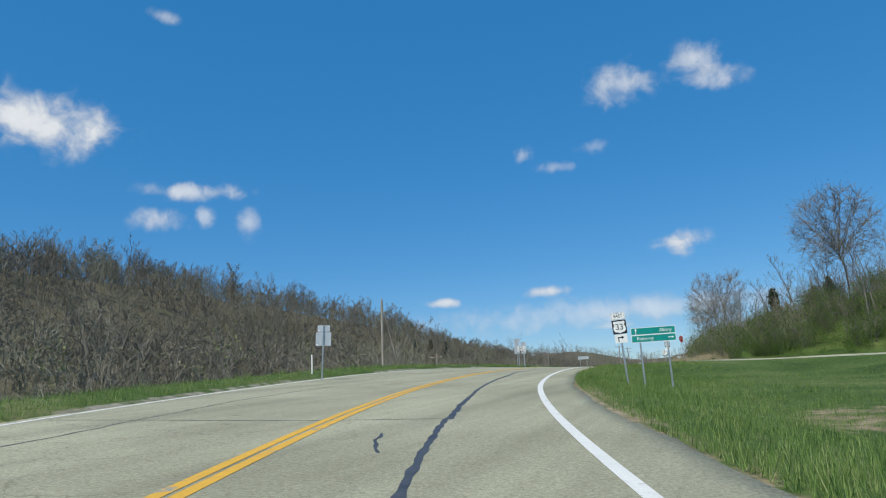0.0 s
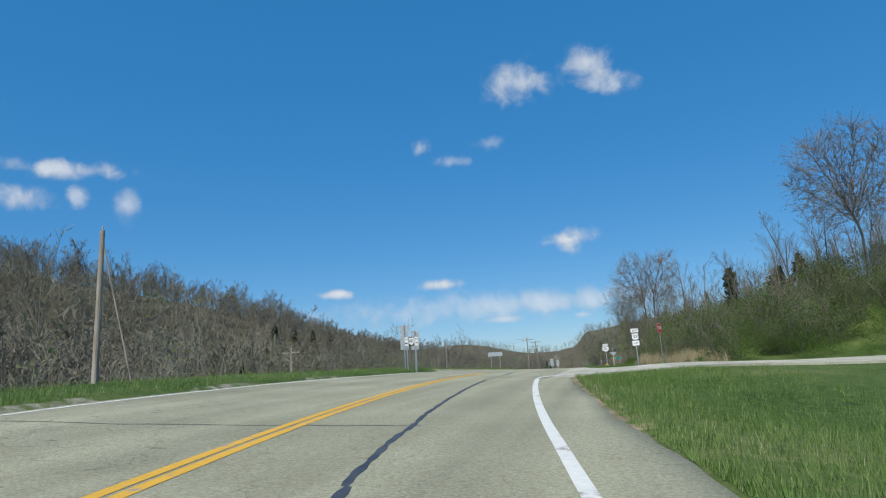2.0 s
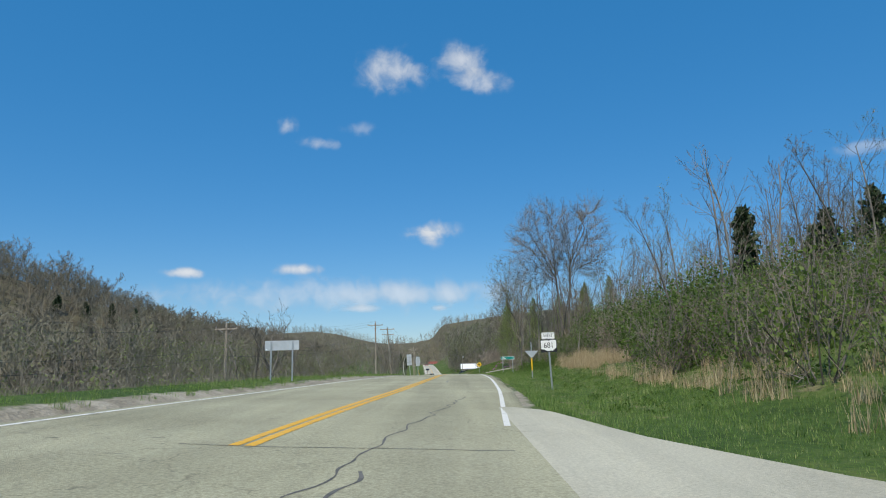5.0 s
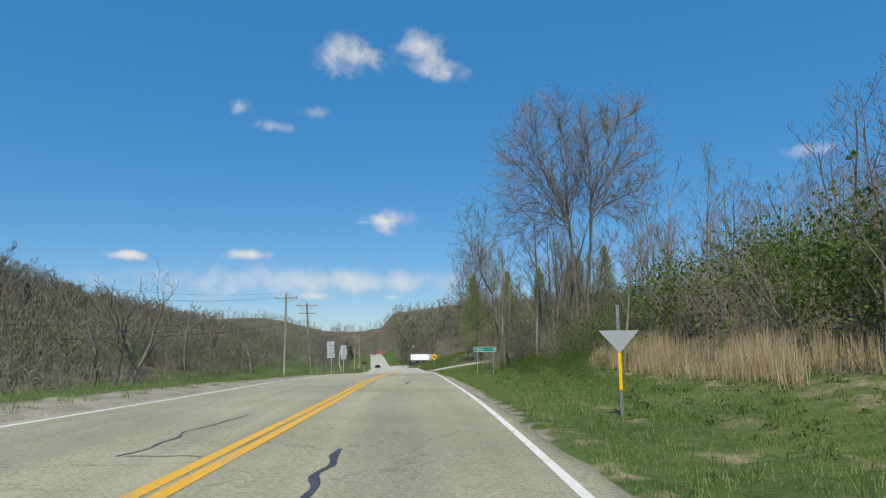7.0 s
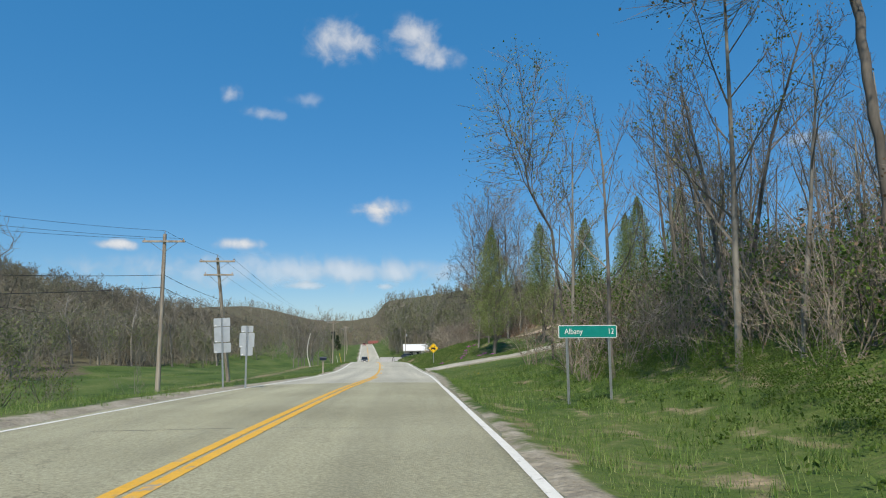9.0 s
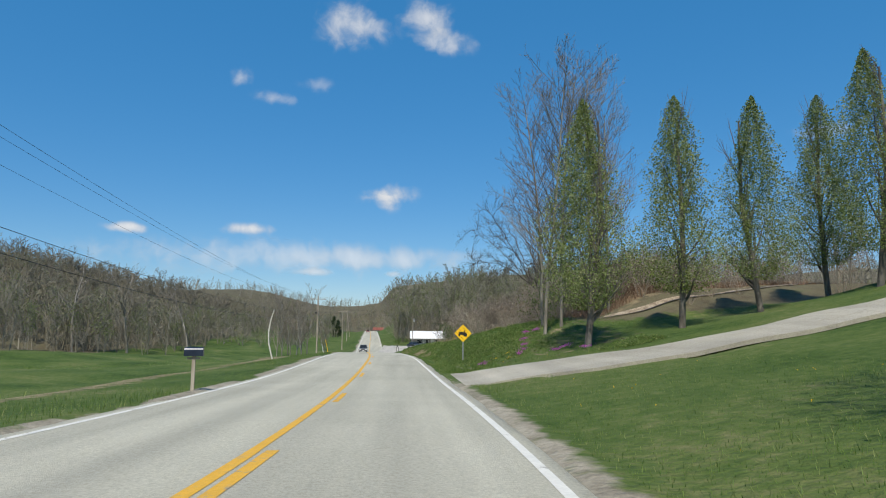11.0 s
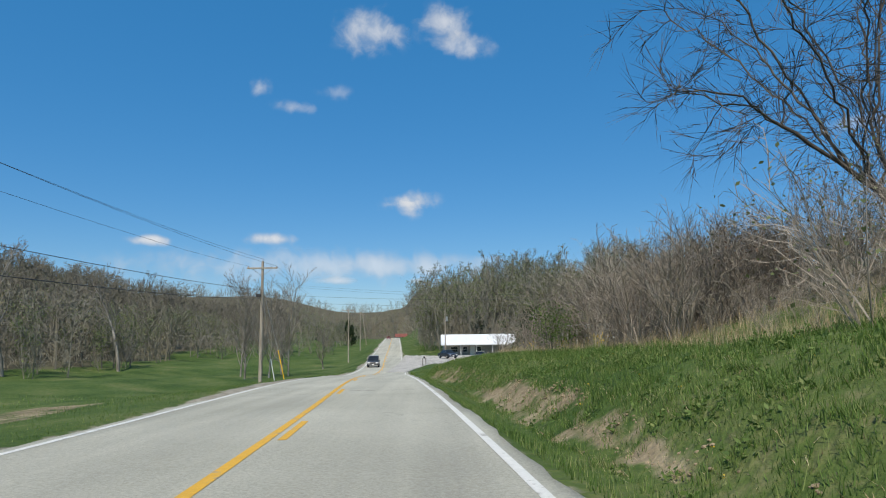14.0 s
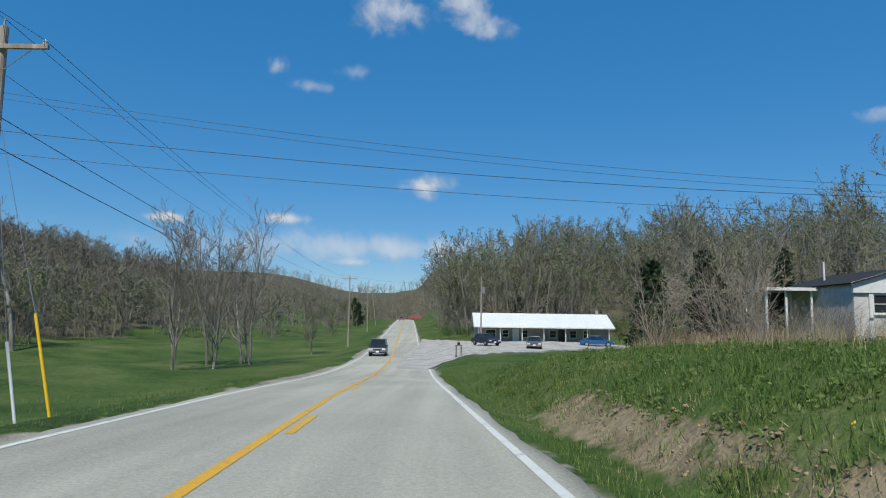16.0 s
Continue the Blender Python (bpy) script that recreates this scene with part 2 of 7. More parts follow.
leaf_haze = leaf_material("leaf_haze", [(0.12, 0.14, 0.06), (0.17, 0.205, 0.08), (0.235, 0.27, 0.115)], scale=0.05, light=0.35)
leaf_rust = leaf_material("leaf_rust", [(0.16, 0.098, 0.066), (0.26, 0.168, 0.112), (0.37, 0.265, 0.175)], scale=0.5, light=0.2)
leaf_pear = leaf_material("leaf_pear", [(0.10, 0.135, 0.035), (0.17, 0.22, 0.06), (0.27, 0.32, 0.11), (0.44, 0.46, 0.25)])
leaf_bush = leaf_material("leaf_bush", [(0.052, 0.096, 0.017), (0.10, 0.168, 0.03), (0.165, 0.245, 0.053)], light=0.45)
weed_leaf = leaf_material("weed_leaf", [(0.045, 0.085, 0.018), (0.09, 0.16, 0.033), (0.165, 0.235, 0.064), (0.32, 0.32, 0.14)], scale=0.7, light=0.3, spread=0.42)
leaf_olive = leaf_material("leaf_olive", [(0.085, 0.125, 0.026), (0.14, 0.20, 0.042), (0.21, 0.27, 0.075)], light=0.45)
leaf_new = leaf_material("leaf_new", [(0.13, 0.17, 0.045), (0.22, 0.26, 0.08), (0.32, 0.34, 0.14)])
leaf_cedar = leaf_material("leaf_cedar", [(0.018, 0.032, 0.014), (0.036, 0.058, 0.024), (0.06, 0.085, 0.035)], light=0.1)
leaf_bud = leaf_material("leaf_bud", [(0.15, 0.125, 0.085), (0.21, 0.185, 0.11), (0.26, 0.245, 0.14)], light=0.3)
grass_dry = leaf_material("grass_dry", [(0.07, 0.138, 0.024), (0.135, 0.232, 0.046), (0.225, 0.315, 0.085), (0.44, 0.42, 0.21)], scale=0.35, light=0.35, spread=0.42)
grass_leaf = leaf_material("grass_leaf", [(0.048, 0.103, 0.017), (0.098, 0.18, 0.033), (0.18, 0.255, 0.064), (0.42, 0.40, 0.19)], scale=0.35, light=0.35, spread=0.42)
straw_leaf = leaf_material("straw_leaf", [(0.30, 0.22, 0.12), (0.48, 0.38, 0.23), (0.62, 0.52, 0.34)], scale=0.8, light=0.25)
phlox_leaf = leaf_material("phlox_leaf", [(0.45, 0.08, 0.40), (0.65, 0.16, 0.6)], light=0.3)
dandelion_leaf = leaf_material("dandelion_leaf", [(0.7, 0.45, 0.02), (0.8, 0.55, 0.05)], light=0.2)
steel = material("galvanised_steel", [(0.40, 0.42, 0.43), (0.52, 0.54, 0.55)], 14, 0.42, 0.75, bump=0.05)
sign_back = material("sign_back_aluminium", [(0.48, 0.51, 0.53), (0.60, 0.63, 0.65)], 3, 0.45, 0.45, bump=0.03)
white_sheet = material("white_reflective_sheet", [(0.78, 0.78, 0.76), (0.86, 0.86, 0.84)], 8, 0.4)
black_sheet = material("black_sheet", [(0.012, 0.012, 0.013), (0.025, 0.025, 0.027)], 8, 0.45)
green_sheet = material("green_sheet", [(0.0, 0.22, 0.19), (0.005, 0.27, 0.235)], 6, 0.4)
red_sheet = material("red_sheet", [(0.42, 0.02, 0.015), (0.55, 0.03, 0.02)], 6, 0.45)
yellow_sheet = material("yellow_sheet", [(0.85, 0.50, 0.01), (0.95, 0.60, 0.02)], 6, 0.4)
wood_pole = material("weathered_pole_wood", [(0.22, 0.18, 0.14), (0.36, 0.31, 0.25), (0.46, 0.41, 0.34)], 9, 0.9, bump=0.5, stretch=(1, 1, 0.08))
wire_mat = material("wire", [(0.02, 0.02, 0.022), (0.04, 0.04, 0.042)], 3, 0.6)
porcelain = material("porcelain", [(0.35, 0.30, 0.28), (0.5, 0.46, 0.44)], 6, 0.25)


def sheet_road(name, low, high, grain=0.16, whole=0.48):
    """Worn chip-seal asphalt: speckle, patches, streaks along the drive, hair cracks."""
    m = material(name, [low, tuple((a + b) / 2 for a, b in zip(low, high)), high], 46, 0.88, bump=0.7, bump_scale=120, detail=8, coarse=0.0045)
    n, l = m.node_tree.nodes, m.node_tree.links
    b = n["Principled BSDF"]
    src = b.inputs["Base Color"].links[0].from_socket
    tc, mp, streak = n.new("ShaderNodeTexCoord"), n.new("ShaderNodeMapping"), n.new("ShaderNodeTexNoise")
    mp.inputs["Scale"].default_value = (1.1, 0.035, 1)
    streak.inputs["Scale"].default_value, streak.inputs["Detail"].default_value = 1.0, 5
    l.new(tc.outputs["Object"], mp.inputs["Vector"]), l.new(mp.outputs[0], streak.inputs["Vector"])
    st = n.new("ShaderNodeValToRGB")
    st.color_ramp.elements[0].position, st.color_ramp.elements[1].position = 0.3, 0.7
    st.color_ramp.elements[0].color, st.color_ramp.elements[1].color = (0.80, 0.80, 0.80, 1), (1.10, 1.10, 1.09, 1)
    l.new(streak.outputs["Fac"], st.inputs["Fac"])
    mul = n.new("ShaderNodeMix")
    mul.data_type, mul.blend_type = "RGBA", "MULTIPLY"
    mul.inputs["Factor"].default_value = 1
    l.new(src, mul.inputs["A"]), l.new(st.outputs[0], mul.inputs["B"])
    chip, chr_ = n.new("ShaderNodeTexNoise"), n.new("ShaderNodeValToRGB")
    chip.inputs["Scale"].default_value, chip.inputs["Detail"].default_value, chip.inputs["Roughness"].default_value = 19, 6, 0.8
    chr_.color_ramp.elements[0].position, chr_.color_ramp.elements[1].position = 0.36, 0.62
    chr_.color_ramp.elements[0].color, chr_.color_ramp.elements[1].color = (1 - 1.6 * grain, 1 - 1.6 * grain, 1 - 1.65 * grain, 1), (1 + 0.6 * grain, 1 + 0.6 * grain, 1 + 0.6 * grain, 1)
    l.new(tc.outputs["Object"], chip.inputs["Vector"]), l.new(chip.outputs["Fac"], chr_.inputs["Fac"])
    speck = n.new("ShaderNodeMix")
    speck.data_type, speck.blend_type = "RGBA", "MULTIPLY"
    speck.inputs["Factor"].default_value = 1
    l.new(mul.outputs["Result"], speck.inputs["A"]), l.new(chr_.outputs[0], speck.inputs["B"])
    vor, wob = n.new("ShaderNodeTexVoronoi"), n.new("ShaderNodeTexNoise")
    vor.feature, vor.inputs["Scale"].default_value = "DISTANCE_TO_EDGE", 0.55
    wob.inputs["Scale"].default_value, wob.inputs["Detail"].default_value = 1.7, 4
    wv = n.new("ShaderNodeVectorMath")
    wv.operation = "ADD"
    l.new(tc.outputs["Object"], wv.inputs[0]), l.new(wob.outputs["Color"], wv.inputs[1]), l.new(tc.outputs["Object"], wob.inputs["Vector"])
    l.new(wv.outputs[0], vor.inputs["Vector"])
    ck = n.new("ShaderNodeValToRGB")
    ck.color_ramp.elements[0].position, ck.color_ramp.elements[1].position = 0.002, 0.010
    ck.color_ramp.elements[0].color, ck.color_ramp.elements[1].color = (0.62, 0.62, 0.62, 1), (1, 1, 1, 1)
    l.new(vor.outputs["Distance"], ck.inputs["Fac"])
    mask, msel = n.new("ShaderNodeTexNoise"), n.new("ShaderNodeMix")
    mask.inputs["Scale"].default_value = 0.09
    l.new(tc.outputs["Object"], mask.inputs["Vector"])
    mr = n.new("ShaderNodeMapRange")
    mr.inputs["From Min"].default_value, mr.inputs["From Max"].default_value = whole, whole + 0.08
    l.new(mask.outputs["Fac"], mr.inputs["Value"])
    msel.data_type = "RGBA"
    msel.inputs["A"].default_value = (1, 1, 1, 1)
    l.new(mr.outputs[0], msel.inputs["Factor"]), l.new(ck.outputs[0], msel.inputs["B"])
    mul2 = n.new("ShaderNodeMix")
    mul2.data_type, mul2.blend_type = "RGBA", "MULTIPLY"
    mul2.inputs["Factor"].default_value = 1
    l.new(speck.outputs["Result"], mul2.inputs["A"]), l.new(msel.outputs["Result"], mul2.inputs["B"])
    l.new(mul2.outputs["Result"], b.inputs["Base Color"])
    return m


asphalt = sheet_road("worn_asphalt", (0.295, 0.283, 0.187), (0.465, 0.448, 0.31), 0.24)
asphalt_grey = sheet_road("grey_asphalt", (0.40, 0.386, 0.316), (0.535, 0.518, 0.432), 0.16, 0.62)
asphalt_side = sheet_road("side_road_asphalt", (0.42, 0.40, 0.312), (0.57, 0.545, 0.435), 0.15)
concrete_drive = sheet_road("driveway_surface", (0.35, 0.325, 0.268), (0.53, 0.495, 0.415), 0.18, 0.5)
gravel_lot_mat = material("gravel", [(0.25, 0.235, 0.21), (0.42, 0.40, 0.36), (0.56, 0.53, 0.49)], 30, 0.95, bump=1.0, bump_scale=45, coarse=0.02)
bed_gravel = material("bed_gravel", [(0.17, 0.125, 0.085), (0.31, 0.25, 0.18), (0.47, 0.40, 0.31)], 9, 0.95, bump=1.0, bump_scale=45)
tar = material("tar_seal", [(0.035, 0.036, 0.04), (0.075, 0.076, 0.08)], 6, 0.55, bump=0.2)
tar_thin = material("tar_thin", [(0.07, 0.068, 0.062), (0.14, 0.135, 0.12)], 9, 0.8)


def paint(name, color, under, wear):
    """Road paint, worn through to the asphalt in flecks."""
    m = material(name, [tuple(c * 0.86 for c in color), color], 20, 0.7, bump=0.3, bump_scale=120)
    n, l = m.node_tree.nodes, m.node_tree.links
    b = n["Principled BSDF"]
    src = b.inputs["Base Color"].links[0].from_socket
    tc, no, cr, mx = n.new("ShaderNodeTexCoord"), n.new("ShaderNodeTexNoise"), n.new("ShaderNodeValToRGB"), n.new("ShaderNodeMix")
    no.inputs["Scale"].default_value, no.inputs["Detail"].default_value, no.inputs["Roughness"].default_value = 2.2, 9, 0.75
    cr.color_ramp.elements[0].position, cr.color_ramp.elements[1].position = wear, wear + 0.07
    mx.data_type = "RGBA"
    mx.inputs["A"].default_value = (*under, 1)
    l.new(tc.outputs["Object"], no.inputs["Vector"]), l.new(no.outputs["Fac"], cr.inputs["Fac"])
    l.new(cr.outputs[0], mx.inputs["Factor"]), l.new(src, mx.inputs["B"]), l.new(mx.outputs["Result"], b.inputs["Base Color"])
    return m


yellow_paint = paint("yellow_road_paint", (0.72, 0.40, 0.035), (0.30, 0.285, 0.24), 0.36)
white_paint = paint("white_road_paint", (0.74, 0.73, 0.68), (0.32, 0.305, 0.26), 0.36)
white_worn = paint("worn_white_road_paint", (0.70, 0.685, 0.63), (0.44, 0.42, 0.345), 0.42)
white_faded = paint("faded_white_road_paint", (0.60, 0.585, 0.52), (0.45, 0.43, 0.35), 0.52)


def ground_material():
    """Grass, forest litter, dry bare soil and roadside gravel, by the zone that a place belongs to."""
    m = bpy.data.materials.new("ground_cover")
    m.use_nodes = True
    n, l = m.node_tree.nodes, m.node_tree.links
    b = n["Principled BSDF"]
    b.inputs["Roughness"].default_value, b.inputs["Specular IOR Level"].default_value = 0.95, 0.2
    tc, at = n.new("ShaderNodeTexCoord"), n.new("ShaderNodeAttribute")
    at.attribute_name = "zone"
    sep = n.new("ShaderNodeSeparateColor")
    l.new(at.outputs["Color"], sep.inputs[0])

    def cover(scale, colors, lo=0.34, hi=0.66, coarse=0.12):
        a, c, mth, cr = n.new("ShaderNodeTexNoise"), n.new("ShaderNodeTexNoise"), n.new("ShaderNodeMath"), n.new("ShaderNodeValToRGB")
        a.inputs["Scale"].default_value, a.inputs["Detail"].default_value, a.inputs["Roughness"].default_value = scale, 8, 0.7
        c.inputs["Scale"].default_value, c.inputs["Detail"].default_value = scale * coarse, 4
        mth.operation = "ADD"
        l.new(tc.outputs["Object"], a.inputs["Vector"]), l.new(tc.outputs["Object"], c.inputs["Vector"])
        l.new(a.outputs["Fac"], mth.inputs[0]), l.new(c.outputs["Fac"], mth.inputs[1])
        hf = n.new("ShaderNodeMath")
        hf.operation, hf.inputs[1].default_value = "MULTIPLY", 0.5
        l.new(mth.outputs[0], hf.inputs[0])
        cr.color_ramp.elements[0].position, cr.color_ramp.elements[1].position = lo, hi
        cr.color_ramp.elements[0].color, cr.color_ramp.elements[1].color = (*colors[0], 1), (*colors[-1], 1)
        for k, q in enumerate(colors[1:-1]):
            cr.color_ramp.elements.new(lo + (hi - lo) * (k + 1) / (len(colors) - 1)).color = (*q, 1)
        l.new(hf.outputs[0], cr.inputs["Fac"])
        return cr.outputs[0]

    grass = cover(2.6, [(0.026, 0.05, 0.0105), (0.052, 0.093, 0.019), (0.091, 0.128, 0.034), (0.17, 0.17, 0.075)], coarse=0.06)
    litter = cover(1.2, [(0.06, 0.05, 0.033), (0.10, 0.085, 0.055), (0.13, 0.117, 0.073), (0.09, 0.105, 0.045)])
    dry = cover(3.4, [(0.13, 0.103, 0.065), (0.26, 0.208, 0.13), (0.40, 0.33, 0.215)])
    grit = cover(9.0, [(0.17, 0.15, 0.115), (0.29, 0.262, 0.205), (0.42, 0.385, 0.315)])
    out = grass
    rough_edge = n.new("ShaderNodeTexNoise")
    rough_edge.inputs["Scale"].default_value, rough_edge.inputs["Detail"].default_value = 1.6, 6
    l.new(tc.outputs["Object"], rough_edge.inputs["Vector"])
    for k, c in enumerate((litter, dry, grit)):
        ad, mr, mx = n.new("ShaderNodeMath"), n.new("ShaderNodeMapRange"), n.new("ShaderNodeMix")
        ad.operation = "ADD"
        l.new(sep.outputs[k], ad.inputs[0]), l.new(rough_edge.outputs["Fac"], ad.inputs[1])
        mr.inputs["From Min"].default_value, mr.inputs["From Max"].default_value = 0.88, 1.12
        l.new(ad.outputs[0], mr.inputs["Value"])
        mx.data_type = "RGBA"
        l.new(mr.outputs[0], mx.inputs["Factor"]), l.new(out, mx.inputs["A"]), l.new(c, mx.inputs["B"])
        out = mx.outputs["Result"]
    l.new(out, b.inputs["Base Color"])
    bp, bn = n.new("ShaderNodeBump"), n.new("ShaderNodeTexNoise")
    bn.inputs["Scale"].default_value, bn.inputs["Detail"].default_value = 7, 8
    bp.inputs["Strength"].default_value, bp.inputs["Distance"].default_value = 0.8, 0.12
    l.new(tc.outputs["Object"], bn.inputs["Vector"]), l.new(bn.outputs["Fac"], bp.inputs["Height"]), l.new(bp.outputs[0], b.inputs["Normal"])
    return m


# ---- mesh helpers ----
def mesh_of(name, verts, faces, mat, smooth=False):
    """A mesh from arrays of corners and of equal-sided faces."""
    verts, faces = np.asarray(verts, np.float32), np.asarray(faces, np.int32)
    me = bpy.data.meshes.new(name)
    k = faces.shape[1]
    me.vertices.add(len(verts)), me.loops.add(faces.size), me.polygons.add(len(faces))
    me.vertices.foreach_set("co", verts.ravel())
    me.loops.foreach_set("vertex_index", faces.ravel())
    me.polygons.foreach_set("loop_start", np.arange(0, faces.size, k, dtype=np.int32))
    me.polygons.foreach_set("loop_total", np.full(len(faces), k, np.int32))
    me.polygons.foreach_set("use_smooth", np.full(len(faces), smooth))
    me.update(calc_edges=True)
    me.materials.append(mat)
    return me


def part(name, bm, mat, parent=None, label=""):
    """Links a bmesh, or a mesh, as one object, under a thing or a part."""
    if isinstance(bm, bmesh.types.BMesh):
        me = bpy.data.meshes.new(name)
        bm.to_mesh(me)
        bm.free()
        me.materials.append(mat)
    else:
        me = bm
    ob = new(name, me)
    if parent:
        ob.parent = parent
    return tagged(ob, label)


def thing(name, label, category, at=(0, 0, 0), turn=0.0, group="", kind=""):
    ob = new(name)
    ob.location, ob.rotation_euler = at, (0, 0, radians(turn))
    ob.empty_display_size = 0.3
    return tagged(ob, label, category, group, kind)


def box(bm, sx, sy, sz, at=(0, 0, 0), turn=None, bevel=0.0):
    """A box about the point at."""
    made = bmesh.ops.create_cube(bm, size=1)["verts"]
    m = Matrix.Translation(at) @ (turn or Matrix()) @ Matrix.Diagonal((sx, sy, sz, 1))
    bmesh.ops.transform(bm, matrix=m, verts=made)
    if bevel:
        edges = list({e for v in made for e in v.link_edges})
        bmesh.ops.bevel(bm, geom=edges, offset=bevel, segments=2, affect="EDGES", profile=0.5)
    return bm


def rod(bm, a, b, r0, r1=None, sides=8):
    """A tapered round bar from a to b."""
    a, b = Vector(a), Vector(b)
    r1 = r0 if r1 is None else r1
    m = Matrix.Translation((a + b) / 2) @ (b - a).to_track_quat("Z", "Y").to_matrix().to_4x4()
    bmesh.ops.create_cone(bm, cap_ends=True, segments=sides, radius1=r0, radius2=r1, depth=(b - a).length, matrix=m)
    return bm


def outline(bm, pts, depth, place=None):
    """A flat plate with the outline pts in x and z, of that depth in y."""
    vs = [bm.verts.new((x, 0, z)) for x, z in pts]
    f = bm.faces.new(vs)
    ex = bmesh.ops.extrude_face_region(bm, geom=[f])["geom"]
    moved = [g for g in ex if isinstance(g, bmesh.types.BMVert)]
    bmesh.ops.translate(bm, verts=moved, vec=(0, depth, 0))
    bmesh.ops.recalc_face_normals(bm, faces=bm.faces)
    if place is not None:
        bmesh.ops.transform(bm, matrix=place, verts=list({*vs, *moved}))
    return bm


def ground_z(x, y):
    return float(terrain(np.array([x]), np.array([y]))[0])


# ---- ground: one sheet to the horizon ----
def zones(x, y):
    d = side(x, y)
    er, el = np.maximum(d - edge_r(y), 0), np.maximum(-d - edge_l(y), 0)
    nz = waves(x * 1.7, y * 1.7)
    woods_r = np.where((y > 84) & (y < 186), step(7.5, 11, er - 9 * step(114, 104, y) - 3.5 * step(146, 152, y) + nz * 0.8 - 16 * step(106, 98, y) * step(20, 26, side(x, y)) * step(150, 60, er)), 0) + np.where(y <= 84, step(40, 60, er), 0)
    woods_r = woods_r + np.where((y >= 186) & (y < 225), np.maximum(np.maximum(step(30, 36, er), step(219, 224, y + 0.12 * (x - 10)) * step(10, 13, er)), 0.40 * step(209.5, 212, y) * step(1.2, 3, er) * (1 - step(10, 13, er))), 0) + np.where((y >= 225) & (y < 300), step(9, 13, er + nz), 0)
    bank_rust = np.where((d > 0) & (y > 214) & (y < 244), 0.52 * step(224.4, 225.6, y - 0.33 * np.clip(x - 5.6, 0, 24)) * (1 - step(236, 243, y)) * step(12, 14, er), 0)
    woods_r = woods_r + np.where((y >= 300) & (y < 388), step(30, 40, er), 0) + np.where(y >= 388, step(9, 14, er), 0)
    woods_l = np.where(y < 178, step(3.5, 6, el + nz * 0.6), step(46, 56, el + nz * 2)) 
    litter = np.maximum(np.where(d > 0, woods_r, woods_l), step(642, 650, y))
    fray = 0.5 * np.sin(x * 2.6 + y * 1.3) * np.sin(y * 0.7 + 1) + 0.35 * np.sin(x * 5.3 - y * 2.2) * np.sin(y * 3.1 + x * 1.7)
    cut = 0.12 + 0.75 * fray + 0.3 * step(240, 246, y) * (1 - step(268, 272, y)) + 0.25 * step(248, 250, y) * (1 - step(256, 259, y)) + 0.52 * step(269, 274, y) * (1 - step(286, 291, y))
    bare = np.where((d > 0) & (y > 226) & (y < 299), step(0.95, 1.3, er) * (1 - step(2.0, 2.7, er + 0.45 * fray)) * np.clip(cut, 0, 0.85), 0)
    bare = bare + np.where((d < 0) & (y > 185) & (y < 262), 0.58 * step(4, 6, el) * (1 - step(8, 11, el)), 0)
    bare = bare + np.where((d > 0) & (y > 96) & (y < 176), step(5.2, 6.4, er) * (1 - step(8, 10, er)) * 0.42 + (1 - step(4.5, 5.5, er)) * np.clip(0.27 + 0.26 * np.sin(x * 2.3 + y * 0.6) * np.sin(y * 0.83 - x), 0, 0.52), 0)
    bare = bare + np.where((d > 0) & (y < 66), 0.6 * (1 - step(0.15, 1.1, er + 0.25 * nz)) + 0.5 * step(1.05, 1.45, waves(x * 1.1 + 4, y * 1.1)) * step(3, 5, er) * (1 - step(14, 20, er)), 0) + bank_rust
    bare = bare + np.where((d > 0) & (y > 211) & (y < 228), step(1.8, 2.8, er) * (1 - step(9, 11, er)) * np.clip(0.2 + 0.3 * np.sin(x * 1.9 + 1.2 * np.sin(y * 1.1)) * np.sin(y * 1.7 - x * 0.6), 0, 0.5), 0)
    grit = np.where(d > 0, np.where(y > 92, 0.7 * (1 - step(0.02, 0.28 + 0.55 * step(110, 130, y) * step(214, 200, y), er + 0.1 * nz)), 0), np.where(y > 84, 0.9 * (1 - step(0.3, 1.7 - 1.2 * step(170, 195, y), el + 0.25 * nz)), 0.5 * (1 - step(0.1, 0.4, el))))
    grit = grit * (1 - step(642, 650, y))
    return np.clip(np.stack([litter, bare, grit, np.ones_like(x)], -1), 0, 1)


# outlines of the side road, the driveway and the parking lot
near_edge = lerp_table((-10.9, 63.3), (-9.3, 63.6), (-8.85, 63.9), (-8.4, 65.8), (-7.6, 67.6), (-6.8, 68.8), (-5.5, 69.7), (-3, 69.9), (5, 69.7), (20, 69.2), (60, 71))
far_edge = lerp_table((-10.2, 99), (-9.3, 97), (-8.6, 92.5), (-7.2, 87.5), (-5.6, 84.5), (-3, 82.4), (1, 81.6), (8, 81.4), (20, 81.8), (60, 84))
drive_near = lerp_table((-8.0, 203.3), (-7.2, 203.6), (-6.3, 203.6), (-5.3, 203.3), (-3.4, 201.9), (-0.4, 201.8), (6, 201.7), (14, 201.6), (30, 203))
drive_far = lerp_table((-8.6, 211.9), (-7.7, 211.4), (-6.5, 211.2), (-5.4, 210.7), (-3.6, 209.4), (-1.3, 208.8), (0, 208.2), (3.0, 206.3), (6.5, 205.7), (14, 204.6), (32, 206))
lot_near = lerp_table((-13.6, 321), (-12.8, 327), (-10.6, 331), (-6, 338), (0, 345), (10, 350), (16, 352))
lot_far = lerp_table((-17.2, 398), (-16.0, 392), (-14, 386), (-10, 374), (-7.5, 369), (0, 368.6), (16, 366))


